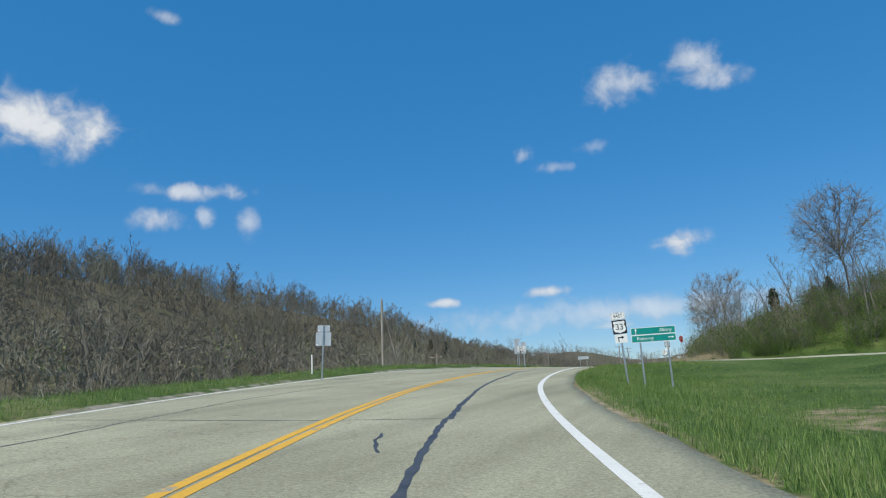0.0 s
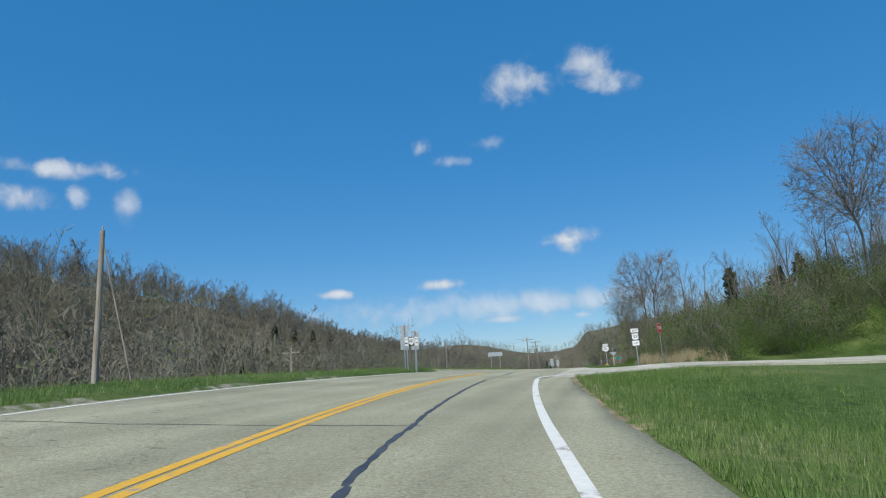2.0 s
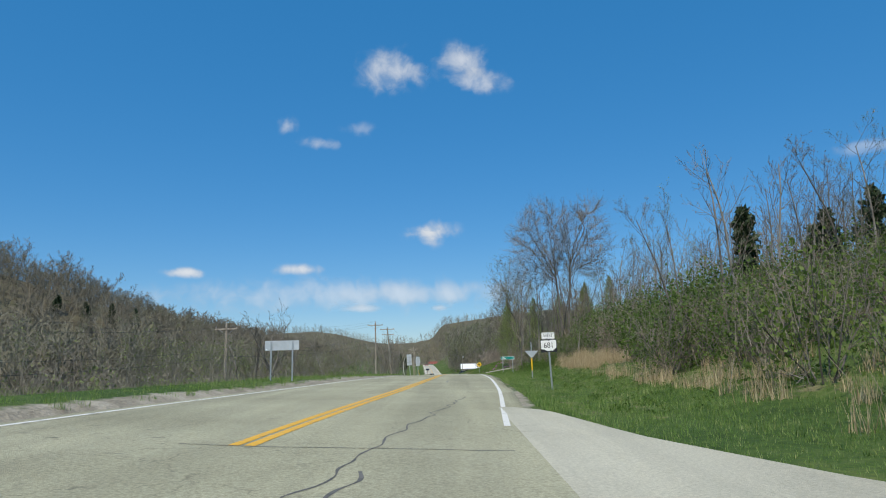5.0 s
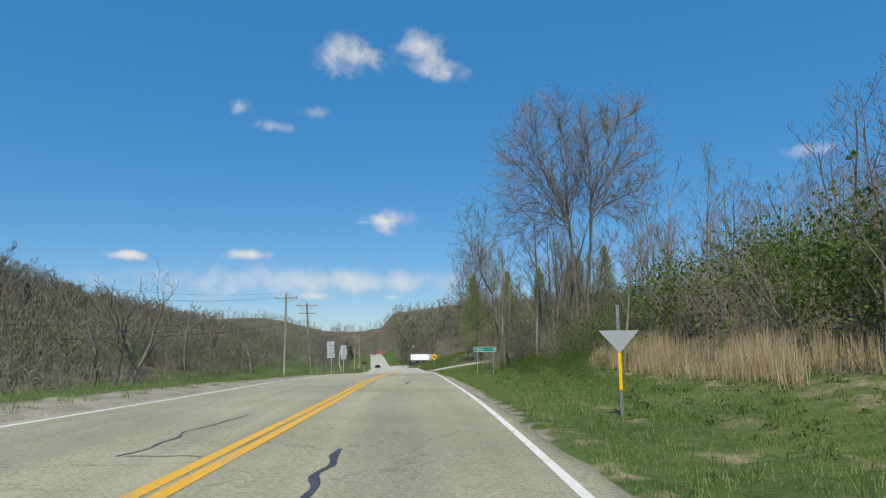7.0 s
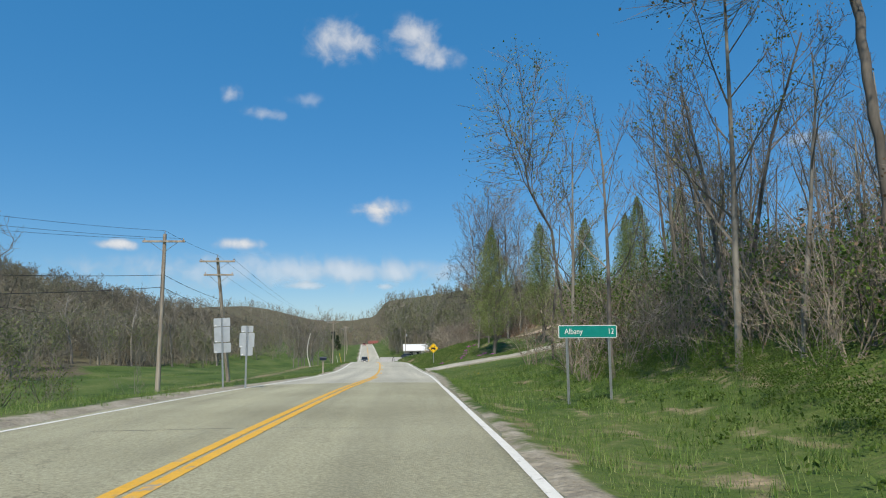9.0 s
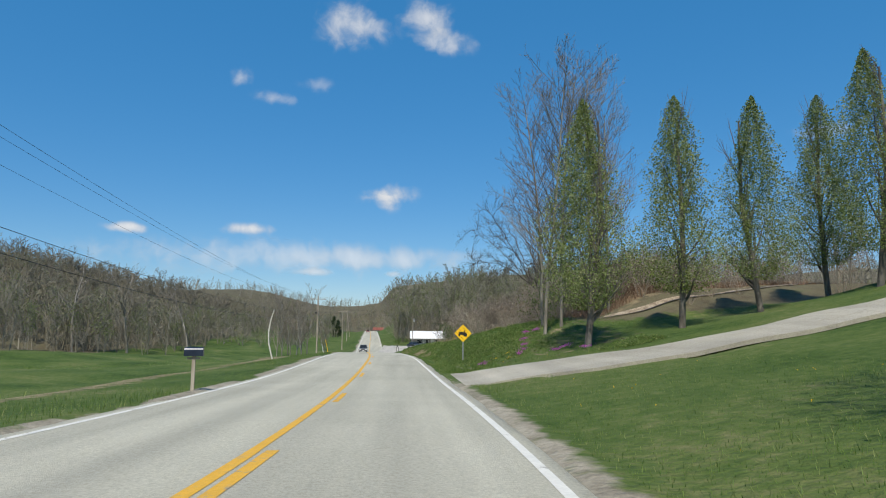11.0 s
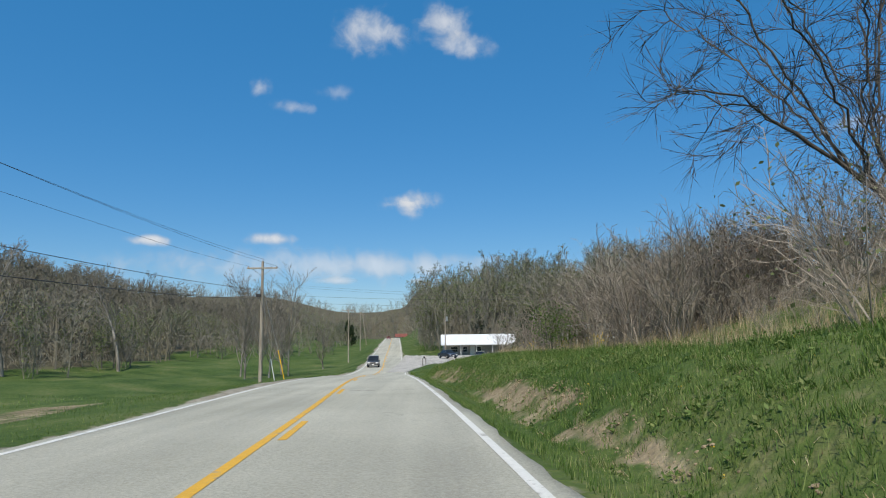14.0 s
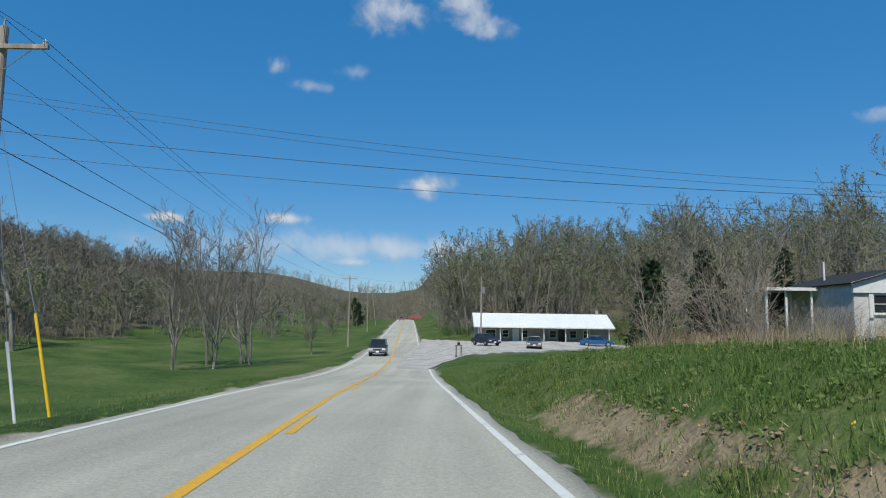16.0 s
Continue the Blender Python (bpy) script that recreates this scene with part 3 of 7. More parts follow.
def under_pavement(x, y, rim=0.0):
    mouth = (y > 57) & (y < 98) & (x > -10.0) & (x < 60) & (y > near_edge(x) + rim) & (y < far_edge(x) - rim)
    drive = (x > -7.0) & (x < 31) & (y > drive_near(x) + rim) & (y < drive_far(x) - rim)
    lot = (x > -15.4) & (x < 15.5) & (y > np.maximum(lot_near(x), 322) + rim) & (y < lot_far(x) - rim)
    return mouth | drive | lot


def off_pavement(x, y):
    mouth = (y > 57) & (y < 98) & (x > -11) & (y > near_edge(x) - 0.2) & (y < far_edge(x) + 0.2)
    drive = (x > -9.5) & (y > drive_near(x) - 0.1) & (y < drive_far(x) + 0.1)
    lot = (x > -16.5) & (y > lot_near(x)) & (y < lot_far(x) + 12) & (x < 16)
    return ~(mouth | drive | lot)


ys = np.concatenate([[-3000, -1500, -800, -400, -200, -120, -80], np.arange(-60, -10, 2.5), np.arange(-10, 345, 1.1), np.arange(345, 470, 2.5), np.arange(470, 720, 8), np.arange(720, 1500, 30), [1700, 2100, 2700, 3500, 4500]])
ofs = np.concatenate([np.arange(0, 14, 0.45), np.arange(14, 30, 1.0), np.arange(30, 70, 2.5), np.arange(70, 320, 9), [350, 420, 520, 700, 1000, 1600, 2600, 4200]])
offs = np.concatenate([-ofs[:0:-1], ofs])
gy, go = np.meshgrid(ys, offs, indexing="ij")
lead = np.where(gy > 700, cx(700.0), np.where(gy < -60, cx(-60.0), cx(gy)))
gx = lead + go
gz = terrain(gx, np.clip(gy, -140, 1600))
gz = gz - 0.16 * under_pavement(gx, gy, 0.5)
nr, nc = gx.shape
idx = np.arange(nr * nc).reshape(nr, nc)
quads = np.stack([idx[:-1, :-1], idx[:-1, 1:], idx[1:, 1:], idx[1:, :-1]], -1).reshape(-1, 4)
gme = mesh_of("ground", np.stack([gx, gy, gz], -1).reshape(-1, 3), quads, ground_material(), True)
za = gme.attributes.new("zone", "FLOAT_COLOR", "POINT")
za.data.foreach_set("color", zones(gx.ravel(), gy.ravel()).astype(np.float32).ravel())
ground = tagged(new("ground", gme), "green spring grass, leaf litter and bare soil over rolling ground", "ground", kind="structure")


# ---- road ----
def strip(name, y0, y1, left, right, lift, mat, dy=1.0, across=2, parent=None, label="", on=road_z, sides=0.0):
    """A strip that follows the road between two distances from the yellow line (numbers or functions of y)."""
    n = max(2, int(abs(y1 - y0) / dy) + 1)
    y = np.linspace(y0, y1, n)
    a = left(y) if callable(left) else np.full(n, float(left))
    b = right(y) if callable(right) else np.full(n, float(right))
    s = cx(y + 0.5) - cx(y - 0.5)
    k = np.sqrt(1 + s * s)
    u = np.linspace(0, 1, across)
    d = a[:, None] * (1 - u) + b[:, None] * u
    px = cx(y)[:, None] + d / k[:, None]
    py = y[:, None] - d * (s / k)[:, None]
    pz = on(px, py) + lift
    v = np.stack([px, py, pz], -1).reshape(-1, 3)
    i = np.arange(n * across).reshape(n, across)
    f = np.stack([i[:-1, :-1], i[:-1, 1:], i[1:, 1:], i[1:, :-1]], -1).reshape(-1, 4)
    if sides:
        low = v.copy()
        low[:, 2] -= sides
        w, m = np.concatenate([v, low]), len(v)
        e0, e1 = i[:, 0], i[:, -1]
        f = np.concatenate([f, np.stack([e0[:-1], e0[1:], e0[1:] + m, e0[:-1] + m], -1), np.stack([e1[1:], e1[:-1], e1[:-1] + m, e1[1:] + m], -1)])
        v = w
    return part(name, mesh_of(name, v, f, mat, True), None, parent, label)


def rag(amount, phase):
    return lambda y: amount * (np.sin(y * 1.9 + phase) * 0.5 + np.sin(y * 0.63 + phase * 2) + 0.5 * np.sin(y * 4.7 + phase))


far_road = tagged(strip("road", 178, 640, lambda y: -edge_l(y) + rag(0.05, 1)(y), lambda y: edge_r(y) + rag(0.05, 4)(y), 0.0, asphalt_grey, 0.8, 27, sides=0.09),
                  "light grey two-lane asphalt road running down the valley", "road", kind="structure")
road = tagged(strip("road", -60, 178, lambda y: -edge_l(y) + rag(0.05, 1)(y), lambda y: edge_r(y) + rag(0.05, 4)(y), 0.0, asphalt, 0.8, 27, sides=0.09),
              "worn pale grey two-lane asphalt road with sealed cracks", "road", kind="structure")

# ---- trees ----
def grow(seed, height, trunk_r, lean=0.05, forks=0, levels=3, kids=(9, 7, 6), spread=(55, 45, 40), ratio=(0.5, 0.42, 0.4), start=0.35, lift=0.12, wander=0.12, stems=1, flare=0.0, segs=(7, 5, 4, 3), slim=0.46):
    """Limbs of a bare tree: (level, points, radii)."""
    rng = np.random.default_rng(seed)
    limbs = []

    def limb(p, d, length, r, level):
        k = segs[min(level, 3)]
        pts, rad = [p], [r]
        d = d / np.linalg.norm(d)
        for i in range(k):
            d = d + rng.normal(0, wander * (1 + 0.5 * level), 3) + np.array([0, 0, lift * (0.3 + level * 0.5)])
            d /= np.linalg.norm(d)
            p = p + d * length / k
            pts.append(p)
            rad.append(r * (1 - (i + 1) / k * (0.8 if level else 0.72)))
        limbs.append((level, np.array(pts), np.array(rad)))
        if level >= levels:
            return
        n = kids[min(level, len(kids) - 1)]
        for j in range(n):
            t = (start if level == 0 else 0.25) + (1 - (start if level == 0 else 0.25)) * (j + rng.uniform(0.1, 0.9)) / n
            i = min(int(t * k), k - 1)
            q = pts[i] + (pts[i + 1] - pts[i]) * (t * k - i)
            rr = rad[i] * (slim, 0.42, 0.36)[min(level, 2)]
            ax = pts[i + 1] - pts[i]
            ax = ax / np.linalg.norm(ax)
            side_v = rng.normal(0, 1, 3)
            side_v -= ax * (side_v @ ax)
            side_v /= np.linalg.norm(side_v)
            an = math.radians(rng.normal(spread[min(level, len(spread) - 1)], 9))
            nd = ax * math.cos(an) + side_v * math.sin(an)
            shape = (1.15 - 0.75 * (t if level else t * 0.6))
            limb(q, nd, length * ratio[min(level, len(ratio) - 1)] * shape * rng.uniform(0.75, 1.2), max(rr, 0.006 * min(1, height / 6)), level + 1)

    for s in range(stems):
        az = rng.uniform(0, 6.28) if stems == 1 else 6.28 * s / stems + rng.uniform(-0.3, 0.3)
        out = lean if stems == 1 else flare
        p0 = np.array([math.cos(az), math.sin(az), 0]) * (0 if stems == 1 else trunk_r * 0.8) + np.array([0, 0, -0.35])
        limb(p0, np.array([math.cos(az) * out, math.sin(az) * out, 1.0]), height * (1 if stems == 1 else rng.uniform(0.85, 1.05)), trunk_r, 0)
    return limbs


def tubes(limbs, lo, hi, sides):
    """Tapered tubes for the limbs of levels lo to hi; with sides 2, flat ribbons."""
    V, F, m = [], [], 0
    rng = np.random.default_rng(5)
    for lev, pts, rad in limbs:
        if not lo <= lev <= hi:
            continue
        n = len(pts)
        tan = np.gradient(pts, axis=0)
        tan /= np.linalg.norm(tan, axis=1)[:, None] + 1e-9
        ref = rng.normal(0, 1, 3)
        u = np.cross(tan, ref)
        u /= np.linalg.norm(u, axis=1)[:, None] + 1e-9
        w = np.cross(tan, u)
        if sides == 2:
            ring = np.stack([pts - u * rad[:, None], pts + u * rad[:, None]], 1)
            i = np.arange(n * 2).reshape(n, 2) + m
            F.append(np.stack([i[:-1, 0], i[:-1, 1], i[1:, 1], i[1:, 0]], -1))
        else:
            a = np.arange(sides) * 2 * np.pi / sides
            ring = pts[:, None] + (u[:, None] * np.cos(a)[None, :, None] + w[:, None] * np.sin(a)[None, :, None]) * rad[:, None, None]
            i = np.arange(n * sides).reshape(n, sides) + m
            j = np.roll(i, -1, 1)
            F.append(np.stack([i[:-1], j[:-1], j[1:], i[1:]], -1).reshape(-1, 4))
        V.append(ring.reshape(-1, 3))
        m += len(V[-1])
    return np.concatenate(V), np.concatenate(F)


def spikes(limbs, lo, hi, least=0.0):
    """One thin pointed triangle for each twig of levels lo to hi."""
    rows = [(p[0], p[-1], max(r[0], least)) for l, p, r in limbs if lo <= l <= hi]
    a, b, r = np.array([q[0] for q in rows]), np.array([q[1] for q in rows]), np.array([q[2] for q in rows])
    u = np.cross(b - a, np.random.default_rng(8).normal(0, 1, a.shape))
    u /= np.linalg.norm(u, axis=1)[:, None] + 1e-9
    return np.stack([a - u * r[:, None], a + u * r[:, None], b], 1).reshape(-1, 3), np.arange(3 * len(a)).reshape(-1, 3)


def tri_join(quad_parts, tri_part):
    v, f = joined(quad_parts)
    f = np.concatenate([f[:, [0, 1, 2]], f[:, [0, 2, 3]]])
    return joined([(v, f), tri_part])


def leaves_at(points, size, rng, droop=0.3, long=1.5):
    """Small pointed leaves, each two triangles, at the points."""
    n = len(points)
    a = rng.normal(0, 1, (n, 3))
    a[:, 2] -= droop
    a /= np.linalg.norm(a, axis=1)[:, None]
    b = np.cross(a, rng.normal(0, 1, (n, 3)))
    b /= np.linalg.norm(b, axis=1)[:, None] + 1e-9
    s = size * rng.uniform(0.6, 1.3, n)[:, None]
    v = np.stack([points - a * s * long / 2, points + b * s / 2, points + a * s * long / 2, points - b * s / 2], 1).reshape(-1, 3)
    f = np.arange(n * 4).reshape(n, 4)
    return v, f


def joined(parts_list):
    V, F, m = [], [], 0
    for v, f in parts_list:
        V.append(v), F.append(f + m)
        m += len(v)
    return np.concatenate(V), np.concatenate(F)


def bare_tree(name, label, limbs, at, turn=0.0, mat=None, tmat=None, cut=1, fine=0.008, buds=None, category="tree", group=""):
    """A leafless tree: trunk, main limbs, and the crown of twigs."""
    root = thing(name, label, category, at, turn, group)
    for lev, pts, rad in limbs:
        if lev <= cut:
            part(("trunk", "limb")[min(lev, 1)], mesh_of("limb", *tubes([(lev, pts, rad)], 0, 9, 8 - 2 * lev), mat or bark, True), None, root)
    top = max(l for l, *_ in limbs)
    thin = [(l, p, np.maximum(r, fine * (0.4 + 0.6 * (1 - np.arange(len(r)) / len(r))))) for l, p, r in limbs]
    solid = [tubes(thin, k, k, 3 if k == cut + 1 and top - cut > 1 else 2) for k in range(cut + 1, top)]
    tips = spikes(limbs, top, top, fine)
    crown = tri_join(solid, tips) if solid else tips
    part("crown", mesh_of("crown", *crown, tmat or twig), None, root)
    if buds:
        rng = np.random.default_rng(3)
        tips = np.concatenate([p[1:] for l, p, r in limbs if l >= cut + 1])
        tips = tips[rng.permutation(len(tips))[:buds[0]]] + rng.normal(0, 0.12, (min(buds[0], len(tips)), 3))
        part("young_leaves", mesh_of("young_leaves", *leaves_at(tips, buds[1], rng), buds[2]), None, root, "sparse young spring leaves")
    return root


def put_copies(proto, spots, rng, small=0.8, big=1.15, sink=0.0):
    """Copies of a tree or bush on the ground at the spots (x, y)."""
    for x, y in spots:
        s = rng.uniform(small, big)
        m = pose(x, y, ground_z(x, y) - sink, 0, 0, rng.uniform(0, 360))
        c = copy_thing(proto, m)
        c.scale = (s, s, s * rng.uniform(0.9, 1.1))


def remove(ob):
    for o in (*ob.children_recursive, ob):
        bpy.data.objects.remove(o)


def fill_crown(seed, trunks, crowns, count=700, step_len=0.5, reach=3.2, kill=0.95, tip_r=0.011, power=2.35, floor=None, twigs=3, twig_len=0.9, rise=0.35, wander=0.06, fan=None):
    """Limbs that grow from trunk lines towards points spread through ellipsoid crowns, thickened towards the root."""
    r = np.random.default_rng(seed)
    goals = []
    share = np.array([np.prod(c[1]) for c in crowns])
    for (mid, rad), n in zip(crowns, (count * share / share.sum()).astype(int)):
        q = r.normal(0, 1, (n, 3))
        q *= (r.uniform(0.15, 1, n) ** (1 / 3) / np.linalg.norm(q, axis=1))[:, None]
        goals.append(q * np.array(rad) + np.array(mid))
    goals = np.concatenate(goals)
    if floor is not None:
        goals = goals[goals[:, 2] > floor]
    pts, par = [], []
    for line, off in trunks:
        line = np.array(line, float) + np.array(off)
        last = -1
        for a, b in zip(line[:-1], line[1:]):
            n = max(1, int(np.linalg.norm(b - a) / step_len))
            for k in range(n):
                pts.append(a + (b - a) * k / n + r.normal(0, 0.03, 3))
                par.append(last)
                last = len(pts) - 1
    if fan:
        P = np.array(pts)
        for (mid, rad), k in zip(crowns, fan):
            for j in range(k):
                zz = 0.98 - 1.05 * (j + 0.5) / k
                an = 2.4 * j + r.uniform(-0.4, 0.4)
                out = np.array([math.cos(an) * math.sqrt(1 - zz * zz), math.sin(an) * math.sqrt(1 - zz * zz), zz])
                end = np.array(mid) + out * np.array(rad) * r.uniform(0.78, 0.98)
                foot = int(np.argmin(np.linalg.norm(P - (np.array(mid) - np.array([0, 0, rad[2] * (0.85 - 0.35 * zz)])), axis=1)))
                a = P[foot]
                bend = a * 0.5 + end * 0.5 + np.array([0, 0, 0.10 * np.linalg.norm(end - a) * (1 if zz > 0.25 else 1.6)])
                m = max(3, int(np.linalg.norm(end - a) / step_len))
                last = foot
                for i in range(1, m + 1):
                    t = i / m
                    pts.append(a * (1 - t) ** 2 + bend * 2 * t * (1 - t) + end * t * t + r.normal(0, 0.09, 3))
                    par.append(last)
                    last = len(pts) - 1
    alive = np.ones(len(goals), bool)
    near = np.full(len(goals), 1e9)
    who = np.zeros(len(goals), int)
    fresh = 0
    for turn in range(120):
        P = np.array(pts[fresh:])
        if len(P) == 0 or not alive.any():
            break
        dd = np.linalg.norm(goals[:, None] - P[None], axis=2)
        j = dd.argmin(1)
        better = dd[np.arange(len(goals)), j] < near
        near = np.where(better, dd[np.arange(len(goals)), j], near)
        who = np.where(better, j + fresh, who)
        alive &= near > kill
        fresh = len(pts)
        use = alive & (near < reach)
        if not use.any():
            use = alive & (near < near[alive].min() + 0.5) if alive.any() else use
        grown = {}
        for g, k in zip(goals[use], who[use]):
            d = g - pts[k]
            grown.setdefault(k, []).append(d / np.linalg.norm(d))
        for k, ds in grown.items():
            d = np.sum(ds, 0) / len(ds) + r.normal(0, wander, 3) + np.array([0, 0, 0.06])
            if par[k] >= 0:
                b = pts[k] - pts[par[k]]
                d = d + 0.45 * b / np.linalg.norm(b)
            pts.append(pts[k] + d / np.linalg.norm(d) * step_len)
            par.append(k)
    n = len(pts)
    pts, par = np.array(pts), np.array(par)
    mass = np.zeros(n)
    kids = [[] for _ in range(n)]
    for k in range(n - 1, -1, -1):
        if not kids[k]:
            mass[k] = tip_r ** power
        if par[k] >= 0:
            mass[par[k]] += mass[k]
            kids[par[k]].append(k)
    rad = mass ** (1 / power)
    limbs = []
    todo = [k for k in range(n) if par[k] < 0]
    base = set(todo)
    while todo:
        k = todo.pop()
        line, first = ([] if par[k] < 0 else [par[k]]) + [k], k
        while kids[k]:
            big = max(kids[k], key=lambda q: mass[q])
            todo += [q for q in kids[k] if q != big]
            k = big
            line.append(k)
        lev = 0 if first in base else (1 if rad[first] > 0.045 else 2)
        rr = rad[line].copy()
        rr[0] = min(rr[0], rad[line[-1]] if len(line) < 2 else rad[line[1]] * 1.15)
        limbs.append((lev, pts[line], rr))
    for k in np.where(rad < tip_r * 3.2)[0]:
        for _ in range(twigs):
            d = pts[k] - pts[par[k]] if par[k] >= 0 else np.array([0, 0, 1.0])
            d = d / np.linalg.norm(d) + r.normal(0, 0.36, 3) + np.array([0, 0, rise])
            d = d / np.linalg.norm(d) * twig_len * r.uniform(0.5, 1.5)
            a = pts[k] + (pts[par[k]] - pts[k]) * r.uniform(0, 1)
            limbs.append((3, np.array([a, a + d]), np.array([tip_r * 0.5, 0.002])))
            for u in (0.35, 0.62):
                e = d * 0.55 + r.normal(0, 0.3, 3) * twig_len * 0.55
                limbs.append((3, np.array([a + d * u, a + d * u + e]), np.array([tip_r * 0.4, 0.002])))
    return limbs


# far woods, joined: too many to count
def woods(name, label, spots, seeds, heights, mat, kids=(9, 6), trunk=0.16, levels=2, twig_r=1.0, buds=None, start=0.3, spread=42, reach=0.42):
    """Leafless woods on the spots, each tree real limbs and twigs, in one sheet of branches."""
    rng = np.random.default_rng(11)
    forms = []
    for s in seeds:
        li = grow(s, 1.0, trunk / 14, levels=len(kids), kids=kids, spread=(spread, 42, 40), ratio=(reach, 0.5, 0.55), start=start, lift=0.16, wander=0.06, segs=(4, 3, 2, 1), slim=0.24)
        forms.append(tri_join([tubes(li, 0, 0, 3), tubes(li, 1, 1, 2)], spikes(li, 2, 9, 0.0011 * twig_r)))
    V, F, m = [], [], 0
    z = terrain(spots[:, 0], spots[:, 1])
    for (x, y), zz in zip(spots, z):
        v, f = forms[rng.integers(len(forms))]
        h, a = rng.uniform(*heights) * (0.92 + 0.2 * math.sin(x * 0.19 + 2 * math.sin(y * 0.07)) * math.sin(y * 0.16 + 1)), rng.uniform(0, 6.28)
        wide = h * rng.uniform(0.8, 1.3)
        c, s = math.cos(a) * wide, math.sin(a) * wide
        V.append(np.stack([v[:, 0] * c - v[:, 1] * s + x, v[:, 0] * s + v[:, 1] * c + y, v[:, 2] * h + zz - 0.3], -1).astype(np.float32))
        F.append((f + m).astype(np.int32))
        m += len(v)
    ob = new(name, mesh_of(name, np.concatenate(V), np.concatenate(F), mat))
    if buds:
        q = np.concatenate([v[rng.integers(len(v) // 3, len(v), buds[0])] for v in V if rng.uniform() < buds[3]])
        q = q + rng.normal(0, 0.25, q.shape)
        tagged(new("spring_foliage", mesh_of("spring_foliage", *leaves_at(q, buds[1], rng), buds[2])), "olive haze of opening buds over the bare woods", "foliage", kind="stuff")
    return tagged(ob, label, "woods", kind="stuff")


def scatter(n, x0, x1, y0, y1, keep, rng):
    out = np.zeros((0, 2))
    while len(out) < n:
        q = np.stack([rng.uniform(x0, x1, n * 3), rng.uniform(y0, y1, n * 3)], -1)
        out = np.concatenate([out, q[keep(q[:, 0], q[:, 1])]])
    return out[:n]


rng = np.random.default_rng(21)
hill_spots = scatter(3300, -268, -66, -20, 590, lambda x, y: (side(x, y) < -60 - 14 * np.sin(y * 0.03)) & (y > 100 - (x + 330) * 1.1), rng)
woods("hillside_woods", "leafless grey-brown spring woods over the valley's far slope", hill_spots, range(40, 48), (11, 18), twig_hill, kids=(9, 7, 2), trunk=0.22, twig_r=5.5, buds=(24, 0.32, leaf_bud, 0.85))
ridge_spots = scatter(230, -268, -176, 96, 420, lambda x, y: (np.abs(x - ramp(y, (96, -250), (270, -252), (340, -203), (420, -186))) < 16), rng)
woods("ridge_woods", "tall bare crowns standing along the valley ridge", ridge_spots, range(30, 36), (17, 25), twig_hill, kids=(10, 8, 4), trunk=0.24, twig_r=3.2, start=0.42, spread=40, reach=0.34)
valley_spots = scatter(600, -80, -18, -30, 182, lambda x, y: (side(x, y) < -13 - 3 * np.sin(y * 0.2)) & (side(x, y) > -62), rng)
woods("valley_woods", "bare saplings and scrub trees below the road verge", valley_spots, range(50, 57), (3.0, 6.8), twig_far, kids=(11, 7, 3), trunk=0.06, twig_r=2.0, start=0.12, buds=(60, 0.13, leaf_haze, 0.3))
line_spots = scatter(330, -105, -58, 182, 470, lambda x, y: side(x, y) < -50 - 6 * np.sin(y * 0.05), rng)
woods("meadow_edge_woods", "row of bare trunks along the meadow's far edge", line_spots, range(60, 66), (10, 17), twig_far, kids=(14, 9, 4), trunk=0.15, twig_r=2.2, start=0.3, spread=34, reach=0.32, buds=(190, 0.22, leaf_haze, 0.85))
far_spots = scatter(1000, -420, 380, 470, 1150, lambda x, y: (np.abs(side(x, y)) > np.where(y < 640, 40, 0)) & (np.abs(x + 40) < 60 + (y - 300) * 0.5), rng)
woods("distant_woods", "distant leafless woods where the valley closes", far_spots, range(70, 75), (9, 16), twig_far, kids=(7, 6, 2), trunk=0.3, twig_r=6.0)
right_spots = scatter(420, -2, 110, 84, 300, lambda x, y: (side(x, y) > np.where(y < 186, 46, np.where(y < 225, 40, 34))), rng)
woods("upper_slope_woods", "bare woods on the hill above the road bank", right_spots, range(76, 82), (9, 15), twig_far, kids=(10, 8, 3), trunk=0.15, twig_r=2.4, buds=(40, 0.2, leaf_haze, 0.35))
house_spots = scatter(300, -14, 95, 388, 470, lambda x, y: (side(x, y) > 9) & (y > 388 + np.maximum(0, 4 - x) * 0.2), rng)
woods("house_backdrop_woods", "tall budding woods on the slope behind the low building", house_spots, range(83, 89), (18, 28), twig_far, kids=(14, 9, 4), trunk=0.14, twig_r=2.4, start=0.25, spread=36, reach=0.33, buds=(420, 0.23, leaf_haze, 0.8))
valley_end = np.concatenate([scatter(150, -165, -44, 404, 440, lambda x, y: side(x, y) < -24, rng), scatter(110, -75, -36, 436, 640, lambda x, y: (side(x, y) < -15) & (side(x, y) > -42), rng),
                             scatter(290, -210, -70, 400, 570, lambda x, y: side(x, y) < -48, rng), scatter(230, -120, 60, 650, 770, lambda x, y: y > 640, rng), scatter(60, -30, 20, 470, 640, lambda x, y: side(x, y) > 12, rng)])
woods("valley_end_woods", "hazy bare woods closing the valley beyond the meadow", valley_end, range(96, 101), (8, 13), twig_far, kids=(10, 8, 3), trunk=0.18, twig_r=4.8, spread=38, reach=0.36, buds=(90, 0.26, leaf_haze, 0.6))
side_spots = scatter(110, 26, 90, 300, 388, lambda x, y: x > 30 - 0.02 * y, rng)
woods("rear_slope_woods", "bare woods behind the white building", side_spots, range(90, 95), (14, 21), twig_far, kids=(11, 8, 3), trunk=0.13, twig_r=2.0, start=0.25, spread=36, reach=0.35, buds=(160, 0.2, leaf_haze, 0.6))

